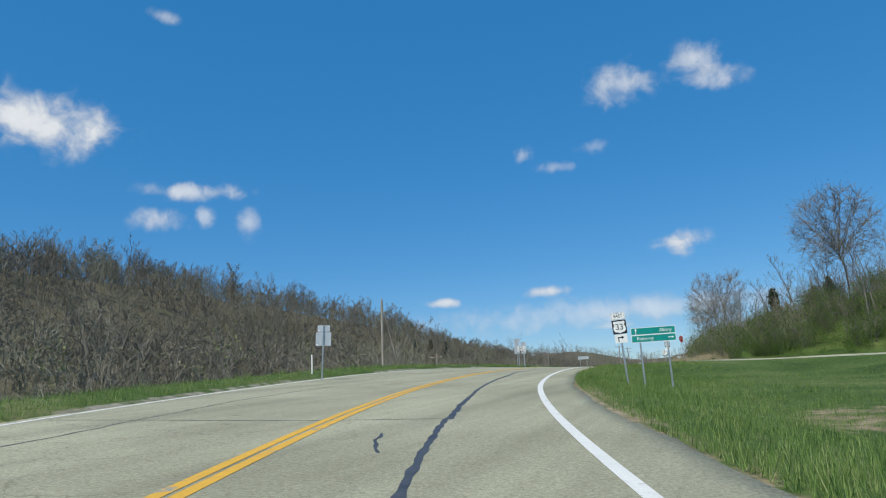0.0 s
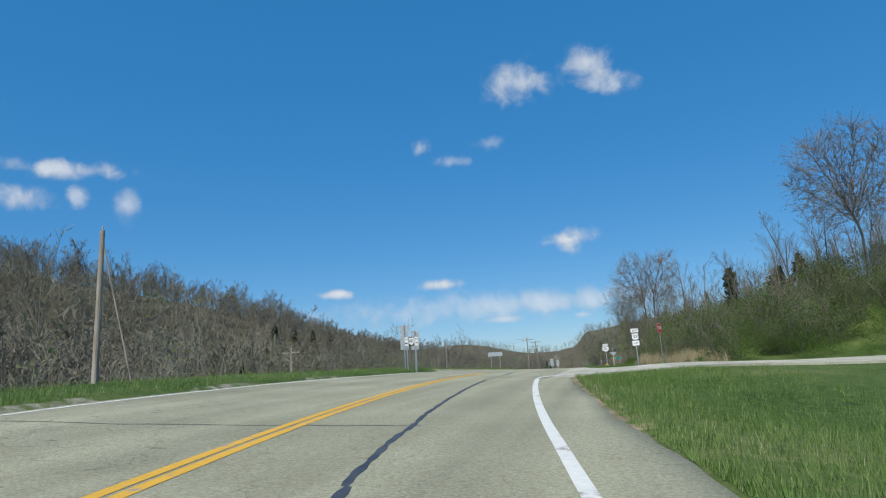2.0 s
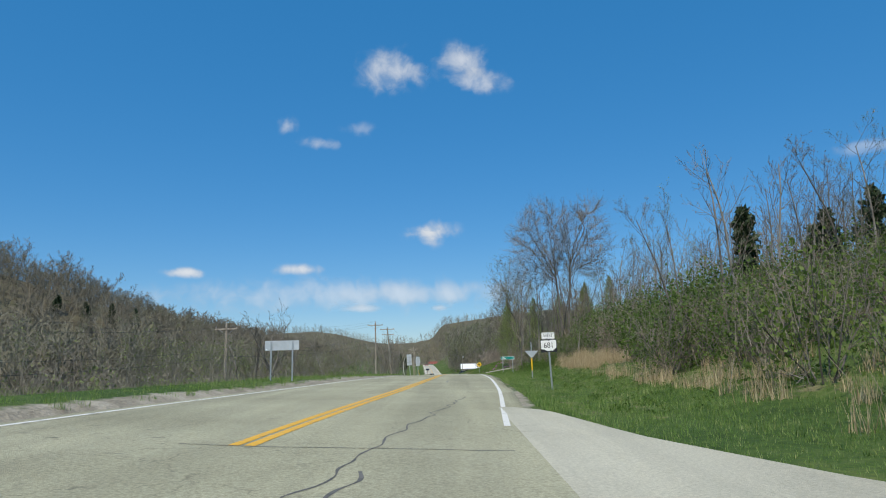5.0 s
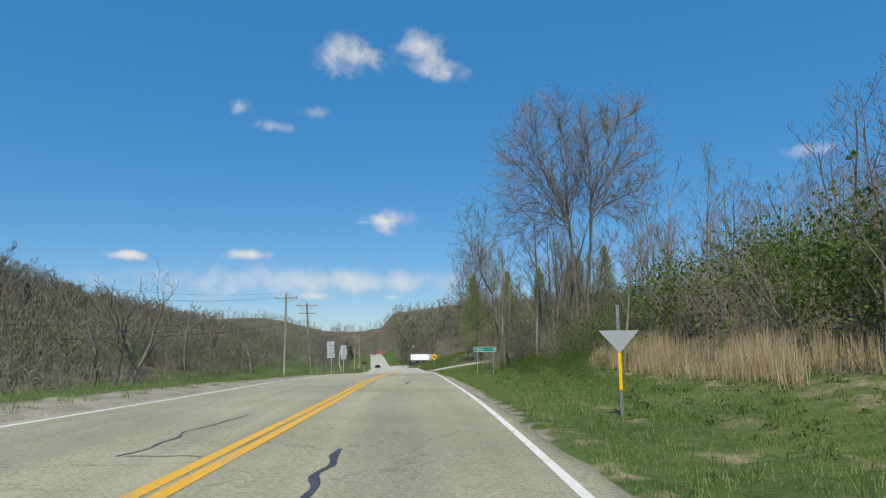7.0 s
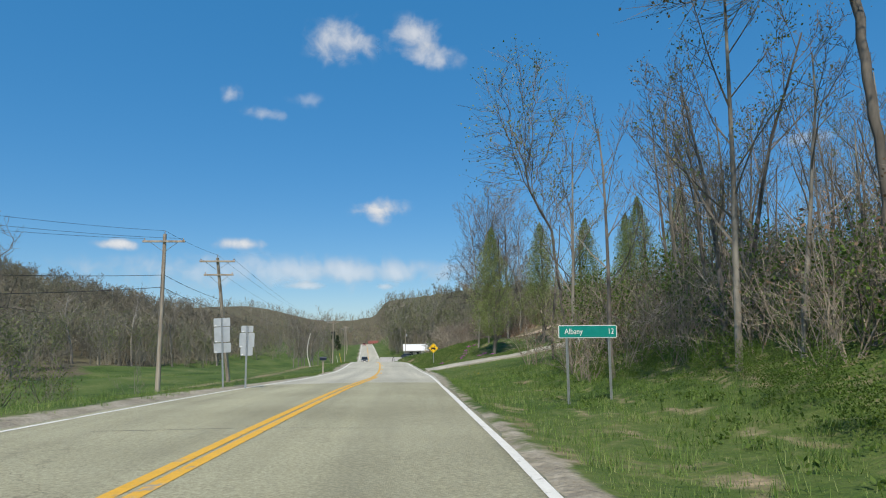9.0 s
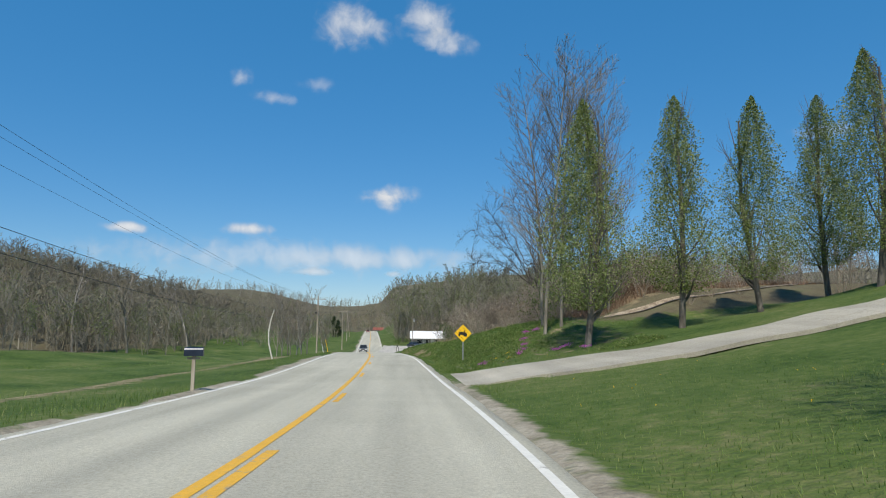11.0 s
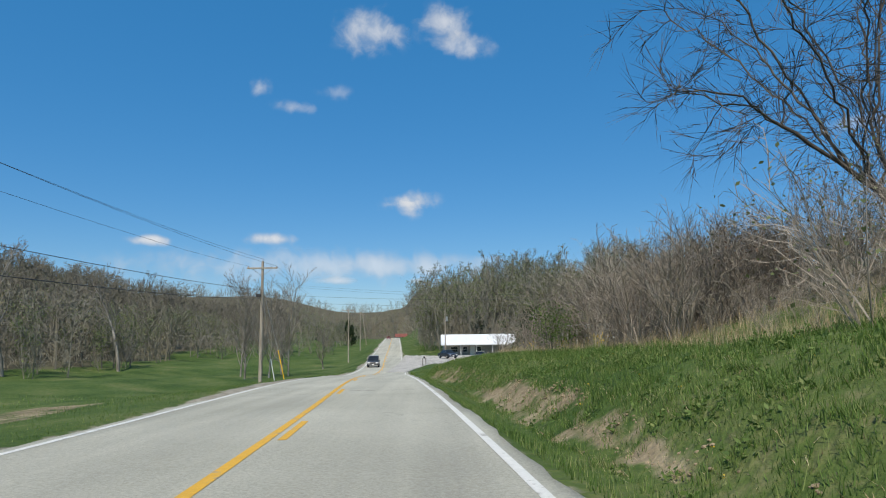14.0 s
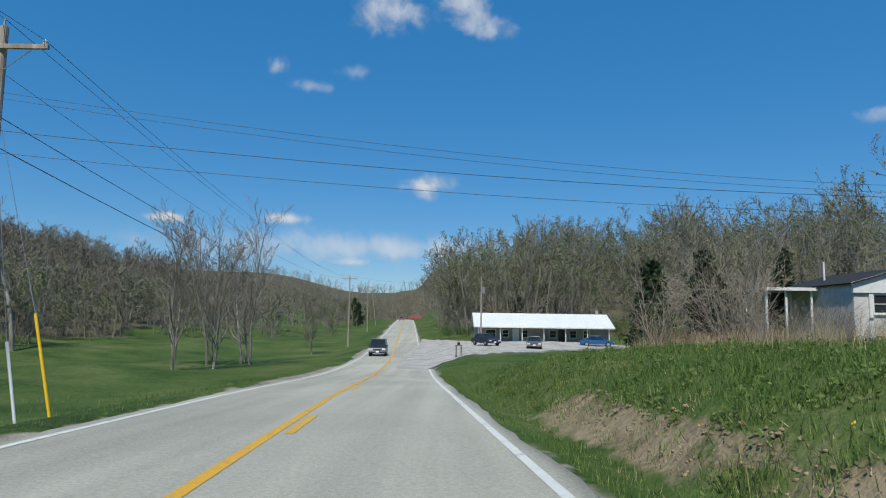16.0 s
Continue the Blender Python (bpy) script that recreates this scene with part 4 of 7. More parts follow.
# ---- single trees ----
oak_form = fill_crown(101, [([(0.5, 0, -0.4), (0.75, 0, 4), (0.6, 0.1, 7), (0.3, 0, 10.5)], (0, 0, 0)), ([(1.6, 0.7, -0.4), (1.75, 0.6, 4.5), (2.15, 0.5, 9), (2.3, 0.4, 12.5)], (0, 0, 0))],
                      [((-1.0, 0, 13.9), (3.9, 4.2, 5.4)), ((3.6, 0.4, 14.4), (3.7, 4.0, 4.8)), ((-2.6, 0, 11.0), (2.4, 3, 3.0)), ((5.0, 0.5, 11.5), (1.9, 3, 2.2))], 1500, 0.5, 3.0, 0.72, 0.0125, 2.25, twigs=4, twig_len=1.35, rise=0.5, fan=(13, 11, 4, 3))
bare_tree("bare_oak", "tall twin-trunk tree with a broad budding crown at the woods edge", oak_form, (0.6, 160.2, ground_z(0.6, 160.2)), 0, bark, twig, 1, 0.011, (5200, 0.07, leaf_bud))
rise = ground_z(7.3, 258.8)
stems = [([(0, 0, -0.4), (0.1, 0, 8.6 - rise), (0.1 + 1.6 * a, 1.2 * b, 11.0 - rise + 0.9 * c), (0.1 + 3.4 * a, 2.6 * b, 13.4 - rise + 2.0 * c)], (0, 0, 0)) for a, b, c in ((-1.35, 0.2, -0.5), (-0.8, -0.5, 0.35), (0.05, 0.5, 0.9), (0.6, -0.4, 0.8), (1.05, 0.3, 0.1), (-0.3, 0.7, 0.8))]
spread_form = fill_crown(110, stems, [((-1.2, 0, 15.2 - rise), (9.2, 6.5, 7.6)), ((-5.5, 0, 12.6 - rise), (4.8, 4, 2.6)), ((3.0, 0, 15 - rise), (5.2, 6, 6.5))], 800, 0.55, 3.4, 1.05, 0.0135, 1.9, floor=9.9 - rise, twigs=3, twig_len=1.3, rise=0.3, fan=(14, 5, 7))
bare_tree("bare_tree", "low wide-spreading bare tree on the grassy bank", spread_form, (7.3, 258.8, rise), 0, bark_dark, bark_dark, 1, 0.013)
hill_form = fill_crown(113, [([(0, 0, -0.4), (0.1, 0, 4.2), (-0.4, 0.2, 7.0)], (0, 0, 0)), ([(0.3, 0.2, -0.4), (0.9, 0.2, 4.4), (1.6, 0.3, 7.4)], (0, 0, 0))],
                       [((-0.3, 0, 9.8), (5.4, 5.2, 5.6))], 900, 0.5, 3.2, 0.85, 0.0135, 2.4, twigs=3, twig_len=1.4, rise=0.4, fan=(20,))
bare_tree("bare_tree", "large round-crowned bare tree on the hilltop", hill_form, (17.2, 100.5, ground_z(17.2, 100.5)), 0, bark, twig, 1, 0.018, (2600, 0.10, leaf_bud))
for k, (x, y, h, r) in enumerate(((-1.2, 220.4, 17, 0.115), (-0.7, 223.5, 16, 0.10), (0.2, 222.0, 17, 0.11), (2.9, 224.5, 17.5, 0.12), (4.8, 226.8, 15, 0.10))):
    li = grow(120 + k, h, r, lean=0.03, kids=(58, 10, 7), spread=(48, 42, 40), ratio=(0.25, 0.42, 0.45), start=0.22, lift=0.10, wander=0.025)
    bare_tree("bare_tree", "tall straight bare tree with short side branches", li, (x, y, ground_z(x, y)), 37 * k, bark_grey, twig, 0, 0.009, group="straight trees by the driveway")
lean_form = fill_crown(131, [([(0.2, 0, -0.4), (-0.1, 0, 3.0), (-0.5, 0, 6.8), (-1.6, 0.1, 9.0), (-1.9, 0, 10.5)], (0, 0, 0))], [((-1.9, 0, 12.2), (2.9, 2.8, 4.4)), ((-0.2, 0.2, 9.0), (1.6, 2, 2.5))], 300, 0.5, 3.0, 0.9, 0.012, 2.3, twigs=3, twig_len=1.2, fan=(8, 4))
bare_tree("budding_tree", "crooked tree with pale green buds at the woods corner", lean_form, (-1.7, 179.5, ground_z(-1.7, 179.5)), 0, bark, twig, 1, 0.010, (1500, 0.085, leaf_new))
for k, (x, y, h) in enumerate(((-41.5, 193.0, 12.5), (-44.5, 196.0, 13.5), (-47.5, 199.5, 12.0), (-52, 204, 11))):
    li = grow(140 + k, h, 0.28, lean=0.16, kids=(10, 8, 7), spread=(48, 45, 42), ratio=(0.5, 0.45, 0.42), start=0.38, lift=0.08, wander=0.14)
    bare_tree("bare_tree", "dark crooked bare tree standing in the valley scrub", li, (x, y, ground_z(x, y)), 90 * k, bark, twig, 1, 0.016, group="valley trees")
for k, (x, y, h) in enumerate(((-34.5, 336, 12.5), (-36.5, 340, 14), (-33.0, 343, 14.5), (-38.0, 346, 14), (-35.2, 349, 12), (-32.0, 372, 8), (-39.5, 339, 12.5), (-37.2, 333, 11), (-34.6, 345.5, 13))):
    li = grow(150 + k, h, 0.15, lean=0.06, kids=(22, 11, 8), spread=(36, 40, 42), ratio=(0.42, 0.42, 0.42), start=0.12, lift=0.12, wander=0.08)
    bare_tree("bare_tree", "upright pale bare tree in a clump beside the meadow", li, (x, y, ground_z(x, y)), 70 * k, bark_grey, twig, 1, 0.016, group="meadow clump trees")
for k, (x, y, h) in enumerate(((-70, 330, 17), (-76, 318, 18), (-64, 352, 16), (-82, 300, 17))):
    li = grow(160 + k, h, 0.3, lean=0.08, kids=(11, 7, 5), spread=(40, 42, 42), ratio=(0.45, 0.45, 0.42), start=0.4, lift=0.1, wander=0.12)
    bare_tree("pale_tree", "grey-barked bare tree before the dark meadow woods", li, (x, y, ground_z(x, y)), 50 * k, bark_grey, twig, 1, 0.018, group="pale trees")


# woods beside the road: each tree a thing
wood_forms = []
for k in range(6):
    li = grow(170 + k, 13.0, 0.13, lean=0.06, kids=(11, 8, 8), spread=(38, 45, 42), ratio=(0.34, 0.42, 0.45), start=0.3, lift=0.13, wander=0.06, segs=(6, 4, 3, 1))
    wood_forms.append(bare_tree("woodland_tree", "slender leafless woodland tree on the road bank", li, (0, 0, -60), 0, (bark, bark_grey)[k % 2], twig, 0, 0.011, (900, 0.07, leaf_new if k == 3 else leaf_bud) if k % 3 == 0 else None, group="roadside woods"))
spots = scatter(150, -8, 46, 88, 186, lambda x, y: (side(x, y) > 13.5 + 12 * (y < 104)) & (side(x, y) < 48), rng)
corner = scatter(20, -6, 26, 160, 186, lambda x, y: (side(x, y) > 9.5) & (side(x, y) < 30), rng)
screen = scatter(8, -1, 8, 177, 186, lambda x, y: side(x, y) > 11, rng)
for k, p in enumerate(wood_forms):
    mine = spots[k::6]
    put_copies(p, mine[mine[:, 1] < 150], rng, 0.42, 0.72)
    put_copies(p, mine[mine[:, 1] >= 150], rng, 0.45, 0.72)
    put_copies(p, corner[k::6], rng, 0.5, 0.85)
    put_copies(p, screen[k::6], rng, 0.7, 0.95)
    remove(p)
def thicket(name, label, plants, rng, mat, piece="crown", corners=3, category="brush"):
    """Many small plants joined: the twigs of a form, set down at (form, spot, size)."""
    V, F, m = [], [], 0
    for p, (x, y), (lo, hi) in plants:
        me = next(c.data for c in p.children if c.name.startswith(piece))
        v, f = np.zeros(len(me.vertices) * 3, np.float32), np.zeros(len(me.loops), np.int32)
        me.vertices.foreach_get("co", v), me.loops.foreach_get("vertex_index", f)
        a, s = rng.uniform(0, 6.28), rng.uniform(lo, hi)
        v = v.reshape(-1, 3) * s
        V.append(np.stack([v[:, 0] * math.cos(a) - v[:, 1] * math.sin(a) + x, v[:, 0] * math.sin(a) + v[:, 1] * math.cos(a) + y, v[:, 2] + ground_z(x, y)], -1))
        F.append(f.reshape(-1, corners) + m)
        m += len(v)
    return tagged(new(name, mesh_of(name, np.concatenate(V), np.concatenate(F), mat)), label, category, kind="stuff")


sap_forms = []
for k in range(4):
    li = grow(190 + k, 3.6, 0.022, stems=7, flare=0.45, kids=(9, 6), levels=2, spread=(38, 42), ratio=(0.45, 0.45), start=0.12, lift=0.06, wander=0.10, segs=(5, 3, 1, 1))
    sap_forms.append(bare_tree("brush", "thin tangled bare brush on the bank", li, (0, 0, -60), 0, (bark_grey, bark)[k % 2], twig_pale, -1, 0.008, (130, 0.075, (leaf_rust, leaf_bud, leaf_haze, leaf_rust)[k]), category="brush", group="bank brush"))
spots = np.concatenate([
    scatter(10, 2, 15, 284, 300, lambda x, y: side(x, y) > 17, rng),
    scatter(26, -4, 10, 164, 186, lambda x, y: side(x, y) > 8.5, rng),
    scatter(60, -8, 20, 90, 184, lambda x, y: (side(x, y) > 11.5 + 12 * (y < 104)) & (side(x, y) < 20 + 8 * (y < 104)), rng),
    scatter(74, -6, 34, 229, 299, lambda x, y: (side(x, y) > 13.5 + 4 * np.sin(y * 0.4)) & (side(x, y) < 36) & ((y < 286) | (side(x, y) > 19)), rng)])
spots = spots[~((spots[:, 1] > 116) & (spots[:, 1] < 148) & (side(spots[:, 0], spots[:, 1]) < 14.5))]
spots = np.concatenate([spots, scatter(46, -2, 16, 250, 266, lambda x, y: side(x, y) > 15, rng), scatter(30, -4, 22, 223, 234, lambda x, y: side(x, y) > 16, rng), scatter(14, -3.5, 3, 297, 304, lambda x, y: side(x, y) > 12.5, rng), scatter(26, -1, 14, 229, 246, lambda x, y: side(x, y) > 12, rng)])
spots = spots[(spots[:, 1] < 287) | (spots[:, 0] < -0.5)]
hedge_spots = scatter(56, -2, 13, 294.5, 301.5, lambda x, y: side(x, y) > 13, rng)
wall_spots = scatter(84, -4, 8, 247, 275, lambda x, y: (side(x, y) > np.where(y < 259, 16.5, 12.2) + 0.6 * np.sin(y)) & (side(x, y) < 20), rng)
low_spots = scatter(60, -4, 10, 232, 260, lambda x, y: (side(x, y) > 12.2) & (side(x, y) < 17.5), rng)
spots = spots[np.hypot(spots[:, 0] - 7.3, spots[:, 1] - 258.8) > 1.2]
thick = []
for k, p in enumerate(sap_forms):
    put_copies(p, spots[k::4], rng, 0.6, 1.15)
    thick += [(p, q, (0.8, 1.2) if q[1] < 258 else (1.0, 1.45)) for q in wall_spots[k::4]] + [(p, q, (0.3, 0.5)) for q in hedge_spots[k::4]] + [(p, q, (0.28, 0.5)) for q in low_spots[k::4]]
thicket("brush_thicket", "dense tangle of pale bare brush and brambles over the bank", thick, rng, twig_pale)
for p in sap_forms:
    remove(p)


# leafy things
def bush(label, seed, rx, rz, count, leaf, mat, name="bush", stem=bark):
    r = np.random.default_rng(seed)
    root = thing(name, label, "bush", (0, 0, -60), 0, "roadside bushes")
    lobes = r.uniform(-0.6, 0.6, (9, 3)) * np.array([rx, rx, rz * 0.5]) + np.array([0, 0, rz * 0.55])
    c = lobes[r.integers(9, size=count)]
    q = r.normal(0, 1, (count, 3))
    q /= np.linalg.norm(q, axis=1)[:, None]
    q = c + q * np.array([rx, rx, rz]) * 0.48 * r.uniform(0.45, 1.08, count)[:, None]
    q[:, 2] = np.maximum(q[:, 2], 0.05)
    li = grow(seed, rz * 1.15, 0.03, stems=6, flare=0.5, kids=(6,), levels=1, spread=(35,), ratio=(0.5,), start=0.2, segs=(4, 3, 3, 3))
    part("stem_work", mesh_of("stem_work", *joined([tubes(li, 0, 0, 3), tubes(li, 1, 1, 2)]), stem), None, root)
    tw = q[r.permutation(count)[:180]]
    up = tw + r.normal(0, 0.35, tw.shape) + np.array([0, 0, 0.55])
    part("twig_work", mesh_of("twig_work", *spikes([(0, np.stack([a, b]), np.array([0.009, 0.002])) for a, b in zip(tw - np.array([0, 0, 0.4]), up)], 0, 0, 0.009), twig), None, root)
    part("foliage", mesh_of("foliage", *leaves_at(q, leaf, r), mat), None, root)
    return root


bush_forms = [bush("dense green honeysuckle bush on the wooded bank", 201 + k, 2.0, 2.6, 1050, 0.076, (leaf_bush, leaf_bush, leaf_olive)[k]) for k in range(3)]
spots = scatter(165, -8, 30, 92, 184, lambda x, y: (side(x, y) > 11.8 + 1.2 * (y < 104) + 3.2 * ((y > 116) & (y < 148)) - 0.6 * (y > 150)) & (side(x, y) < 33 + 4 * (y < 112)), rng)
for k, p in enumerate(bush_forms):
    put_copies(p, spots[k::3], rng, 0.6, 1.3)
deep = scatter(26, -8, 22, 112, 150, lambda x, y: (side(x, y) > 15) & (side(x, y) < 27), rng)
for x, y in ((0.5, 180), (3, 182), (5.5, 181), (8, 183), (10.5, 182), (13, 184), (2, 177), (6, 178), (9.5, 179), (14.5, 180)):
    put_copies(bush_forms[k % 2], [(x, y)], rng, 1.2, 1.6)
for x, y in ((0.5, 160), (1.5, 163), (0.2, 166), (2.5, 168), (3.5, 160), (5, 164), (1, 156), (3, 154), (4.5, 157), (2, 172)):
    put_copies(bush_forms[int(y) % 2], [(x, y)], rng, 0.8, 1.15)
extra = scatter(26, -14, 26, 386, 396, lambda x, y: side(x, y) > 8, rng)
slope = np.concatenate([scatter(36, -4, 24, 88, 112, lambda x, y: (side(x, y) > 12.2) & (side(x, y) < 38), rng), scatter(40, 0, 30, 86.5, 98, lambda x, y: side(x, y) > 13, rng)])
apron = scatter(70, -1, 30, 85, 95, lambda x, y: side(x, y) > 14.5 + 0.5 * (92 - y), rng)
foot = scatter(66, -5, 4, 140, 178, lambda x, y: (side(x, y) > 9.3) & (side(x, y) < 13), rng)
under = [(bush_forms[k % 2], q, (0.22, 0.42)) for k, q in enumerate(foot)] + [(bush_forms[k % 2], q, (1.2, 1.8)) for k, q in enumerate(deep)] + [(bush_forms[k % 2], q, (0.4, 0.85)) for k, q in enumerate(apron)] + [(bush_forms[k % 2], q, (0.6, 1.1)) for k, q in enumerate(extra)]
thicket("undergrowth", "low leafy undergrowth along the foot of the woods", under, rng, leaf_bush, "foliage", 4, "plants")
for k, p in enumerate(bush_forms):
    put_copies(p, slope[k::3], rng, 0.7, 1.35)
for x, y in ((7.3, 301.4), (11.4, 301.6), (13.4, 301.0), (3.4, 303.2)):
    put_copies(bush_forms[2], [(x, y)], rng, 0.35, 0.55)
for x, y in ((-3.9, 270.9), (-2.9, 272.2)):
    put_copies(bush_forms[0], [(x, y)], rng, 0.85, 1.05)
for x, y in ((-1.2, 307), (0.4, 311)):
    put_copies(bush_forms[2], [(x, y)], rng, 0.6, 0.85)
for x, y in ((1.5, 234), (4, 236), (6.5, 238), (9, 240), (3.5, 241), (7, 244), (10, 236), (11.5, 244), (5.5, 232), (9, 231)):
    put_copies(bush_forms[1], [(x, y)], rng, 0.9, 1.35)
for x, y in ((-29, 178), (-33, 182), (-31, 187), (-36, 190), (-28, 171), (-34, 176), (14, 356), (19, 362), (17, 372), (20, 350)):
    put_copies(bush_forms[2], [(x, y)], rng, 0.7, 1.1)
for p in bush_forms:
    remove(p)


def cedar(seed, h, w, label):
    r = np.random.default_rng(seed)
    root = thing("cedar", label, "evergreen tree", (0, 0, -60), 0, "evergreens")
    n, boughs = 2200, 46
    bt = np.sort(r.uniform(0.04, 0.98, boughs))
    ba = r.uniform(0, 6.28, boughs)
    bl = w * (1 - bt) ** 0.65 * r.uniform(0.45, 1.15, boughs)
    k = r.integers(boughs, size=n)
    u = r.uniform(0.1, 1, n) ** 0.7
    fat = 0.16 + 0.34 * w * (1 - bt[k]) * (1.1 - u) * 0.6
    q = np.stack([np.cos(ba[k]) * bl[k] * u, np.sin(ba[k]) * bl[k] * u, 0.5 + bt[k] * (h - 0.6) + 0.35 * bl[k] * u], -1) + r.normal(0, 1, (n, 3)) * fat[:, None]
    q[:, 2] = np.maximum(q[:, 2], 0.2)
    part("foliage", mesh_of("foliage", *leaves_at(q, 0.27, r, 0.1, 2.2), leaf_cedar), None, root)
    part("trunk", mesh_of("trunk", *tubes([(0, np.array([[0, 0, -0.3], [0.05, 0, h * 0.5], [0, 0, h * 0.95]]), np.array([0.16, 0.1, 0.02]))], 0, 0, 7), bark, True), None, root)
    return root


cedar_forms = [cedar(220, 7.5, 1.7, "dark green cedar standing among bare trees"), cedar(221, 8.5, 2.3, "dark green cedar standing among bare trees"), cedar(222, 6.0, 2.2, "dark green cedar standing among bare trees")]
for k, (x, y) in enumerate(((10.6, 129.6), (19, 127), (17, 130), (9.5, 414), (2.0, 404), (1.0, 315), (3.2, 322), (20, 335), (-150, 330), (-144, 338), (-138, 345), (-156, 322), (-132, 352), (-45, 520), (-55, 548), (-41, 500), (-64, 560), (-49, 590), (-80, 160), (-84, 164), (-77, 168))):
    put_copies(cedar_forms[k % 3], [(x, y)], rng, 0.75, 1.2)
put_copies(cedar_forms[0], [(-0.3, 303.2)], rng, 0.62, 0.66)
put_copies(cedar_forms[0], [(2.0, 307.0)], rng, 0.52, 0.56)
for p in cedar_forms:
    remove(p)


def pear(seed):
    r = np.random.default_rng(seed)
    root = thing("pear_tree", "ornamental pear tree in fresh leaf on the lawn", "tree", (0, 0, -60), 0, "row of pear trees")
    li = grow(seed, 12.2, 0.19, lean=0.02, kids=(26, 7), levels=2, spread=(32, 36), ratio=(0.25, 0.4), start=0.12, lift=0.16, wander=0.05)
    part("trunk", mesh_of("trunk", *tubes(li, 0, 0, 9), bark, True), None, root)
    part("branch_work", mesh_of("branch_work", *joined([tubes(li, 1, 1, 4), tubes(li, 2, 2, 2)]), bark), None, root)
    n = 25000
    t = r.beta(1.25, 1.5, n)
    a = r.uniform(0, 6.28, n)
    wide = 2.85 * np.minimum(1, (t + 0.02) * 5.5) ** 0.6 * (1 - t) ** 0.72 * 1.25
    lump = 0.78 + 0.2 * np.sin(a * 3 + t * 17 + seed) + 0.17 * np.sin(a * 7 - t * 31) + 0.1 * np.sin(a * 2 - t * 9)
    rad = wide * lump * np.sqrt(r.uniform(0.08, 1.05, n))
    q = np.stack([np.cos(a) * rad, np.sin(a) * rad, 1.9 + t * 11.3], -1)
    part("foliage", mesh_of("foliage", *leaves_at(q, 0.07, r, 0.2, 1.5), leaf_pear), None, root)
    return root


pear_forms = [pear(231), pear(232)]
for k, (x, y, s) in enumerate(((-0.5, 213.5, 1.0), (4.85, 214.3, 0.97), (10.3, 216.2, 0.96), (15.6, 218.2, 0.95), (15.2, 213.3, 1.0), (20.6, 215.0, 1.0))):
    c = copy_thing(pear_forms[k % 2], pose(x, y, ground_z(x, y), 0, 0, 80 * k))
    c.scale = (s, s, s)
for p in pear_forms:
    remove(p)

# bent white snag
snag = thing("dead_tree", "bent bare white trunk leaning beside the meadow", "tree", (-24.15, 253.0, ground_z(-24.15, 253.0)))
curve_pts = np.array([[0.3, 0, -0.3], [0.05, 0, 0.6], [-0.22, 0, 1.7], [-0.28, 0, 2.9], [-0.1, 0, 4.1], [0.22, 0, 5.3]])
part("trunk", mesh_of("trunk", *tubes([(0, curve_pts, np.array([0.09, 0.085, 0.08, 0.075, 0.07, 0.05]))], 0, 0, 8), bark_white, True), None, snag)


# ---- grass, reeds, flowers: not countable ----
def blades(name, label, x, y, h, w, mat, lean=0.35, seed=1, category="grass", droop=0.0):
    r = np.random.default_rng(seed)
    n = len(x)
    z = terrain(x, y)
    a = r.uniform(0, 6.28, n)
    out = np.stack([np.cos(a), np.sin(a)], -1)
    h = h * r.uniform(0.55, 1.3, n)
    wd = w * r.uniform(0.6, 1.3, n)
    base = np.stack([x, y, z - 0.03], -1)
    sidev = np.stack([-out[:, 1], out[:, 0], np.zeros(n)], -1) * wd[:, None] / 2
    le = r.uniform(0.1, 1, n)[:, None] * lean * h[:, None]
    tip = base + np.concatenate([out * le, h[:, None]], 1)
    v = np.stack([base - sidev, base + sidev, tip], 1).reshape(-1, 3)
    return tagged(new(name, mesh_of(name, v, np.arange(3 * n).reshape(n, 3), mat)), label, category, kind="stuff")


def verge(n, y0, y1, d0, d1, rs, right=True, power=1.6):
    y = rs.uniform(y0, y1, n)
    off = d0 + (d1 - d0) * rs.uniform(0, 1, n) ** power
    e = edge_r(y) + off if right else -(edge_l(y) + off)
    s = cx(y + 0.5) - cx(y - 0.5)
    k = np.sqrt(1 + s * s)
    return cx(y) + e / k, y - e * s / k


rs = np.random.default_rng(77)
def turf(name, label, areas, mat, seed, low, width):
    """Grass blades over stretches of verge, off the pavement, the soil and the gravel."""
    gxa, gya = np.concatenate([q[0] for q in areas]), np.concatenate([q[1] for q in areas])
    zz = zones(gxa, gya)
    ok = off_pavement(gxa, gya) & (zz[:, 2] < 0.35) & (zz[:, 1] + rs.uniform(-0.5, 0.3, len(gxa)) < 0.5)
    gxa, gya = gxa[ok], gya[ok]
    tall = low + 0.8 * low * np.clip(waves(gxa * 2.1, gya * 2.1) + 0.4, 0, 1.2) + 0.03 * (gya < 66)
    blades(name, label, gxa, gya, tall, width, mat, 0.8, seed)


turf("roadside_grass", "spring roadside grass mixed with straw-coloured blades", [verge(190000, -6, 178, 0.12, 7.0, rs), verge(60000, -6, 180, 0.1, 4.2, rs, False), verge(26000, 10, 70, 2.0, 22, rs)], grass_dry, 3, 0.09, 0.013)
turf("meadow_grass", "fresh green verge grass beside the lane", [verge(110000, 178, 318, 0.12, 8.5, rs), verge(40000, 180, 330, 0.12, 7.0, rs, False)], grass_leaf, 8, 0.085, 0.013)
wx, wy = verge(85000, 218, 300, 1.5, 13, rs)
wx2, wy2 = verge(36000, 86, 184, 3.5, 12, rs)
wx, wy = np.concatenate([wx, wx2]), np.concatenate([wy, wy2])
zw = zones(wx, wy)
kw = (zw[:, 1] + rs.uniform(-0.3, 0.3, len(wx)) < 0.45) & (rs.uniform(0, 1, len(wx)) < 0.75)
wx, wy = wx[kw], wy[kw]
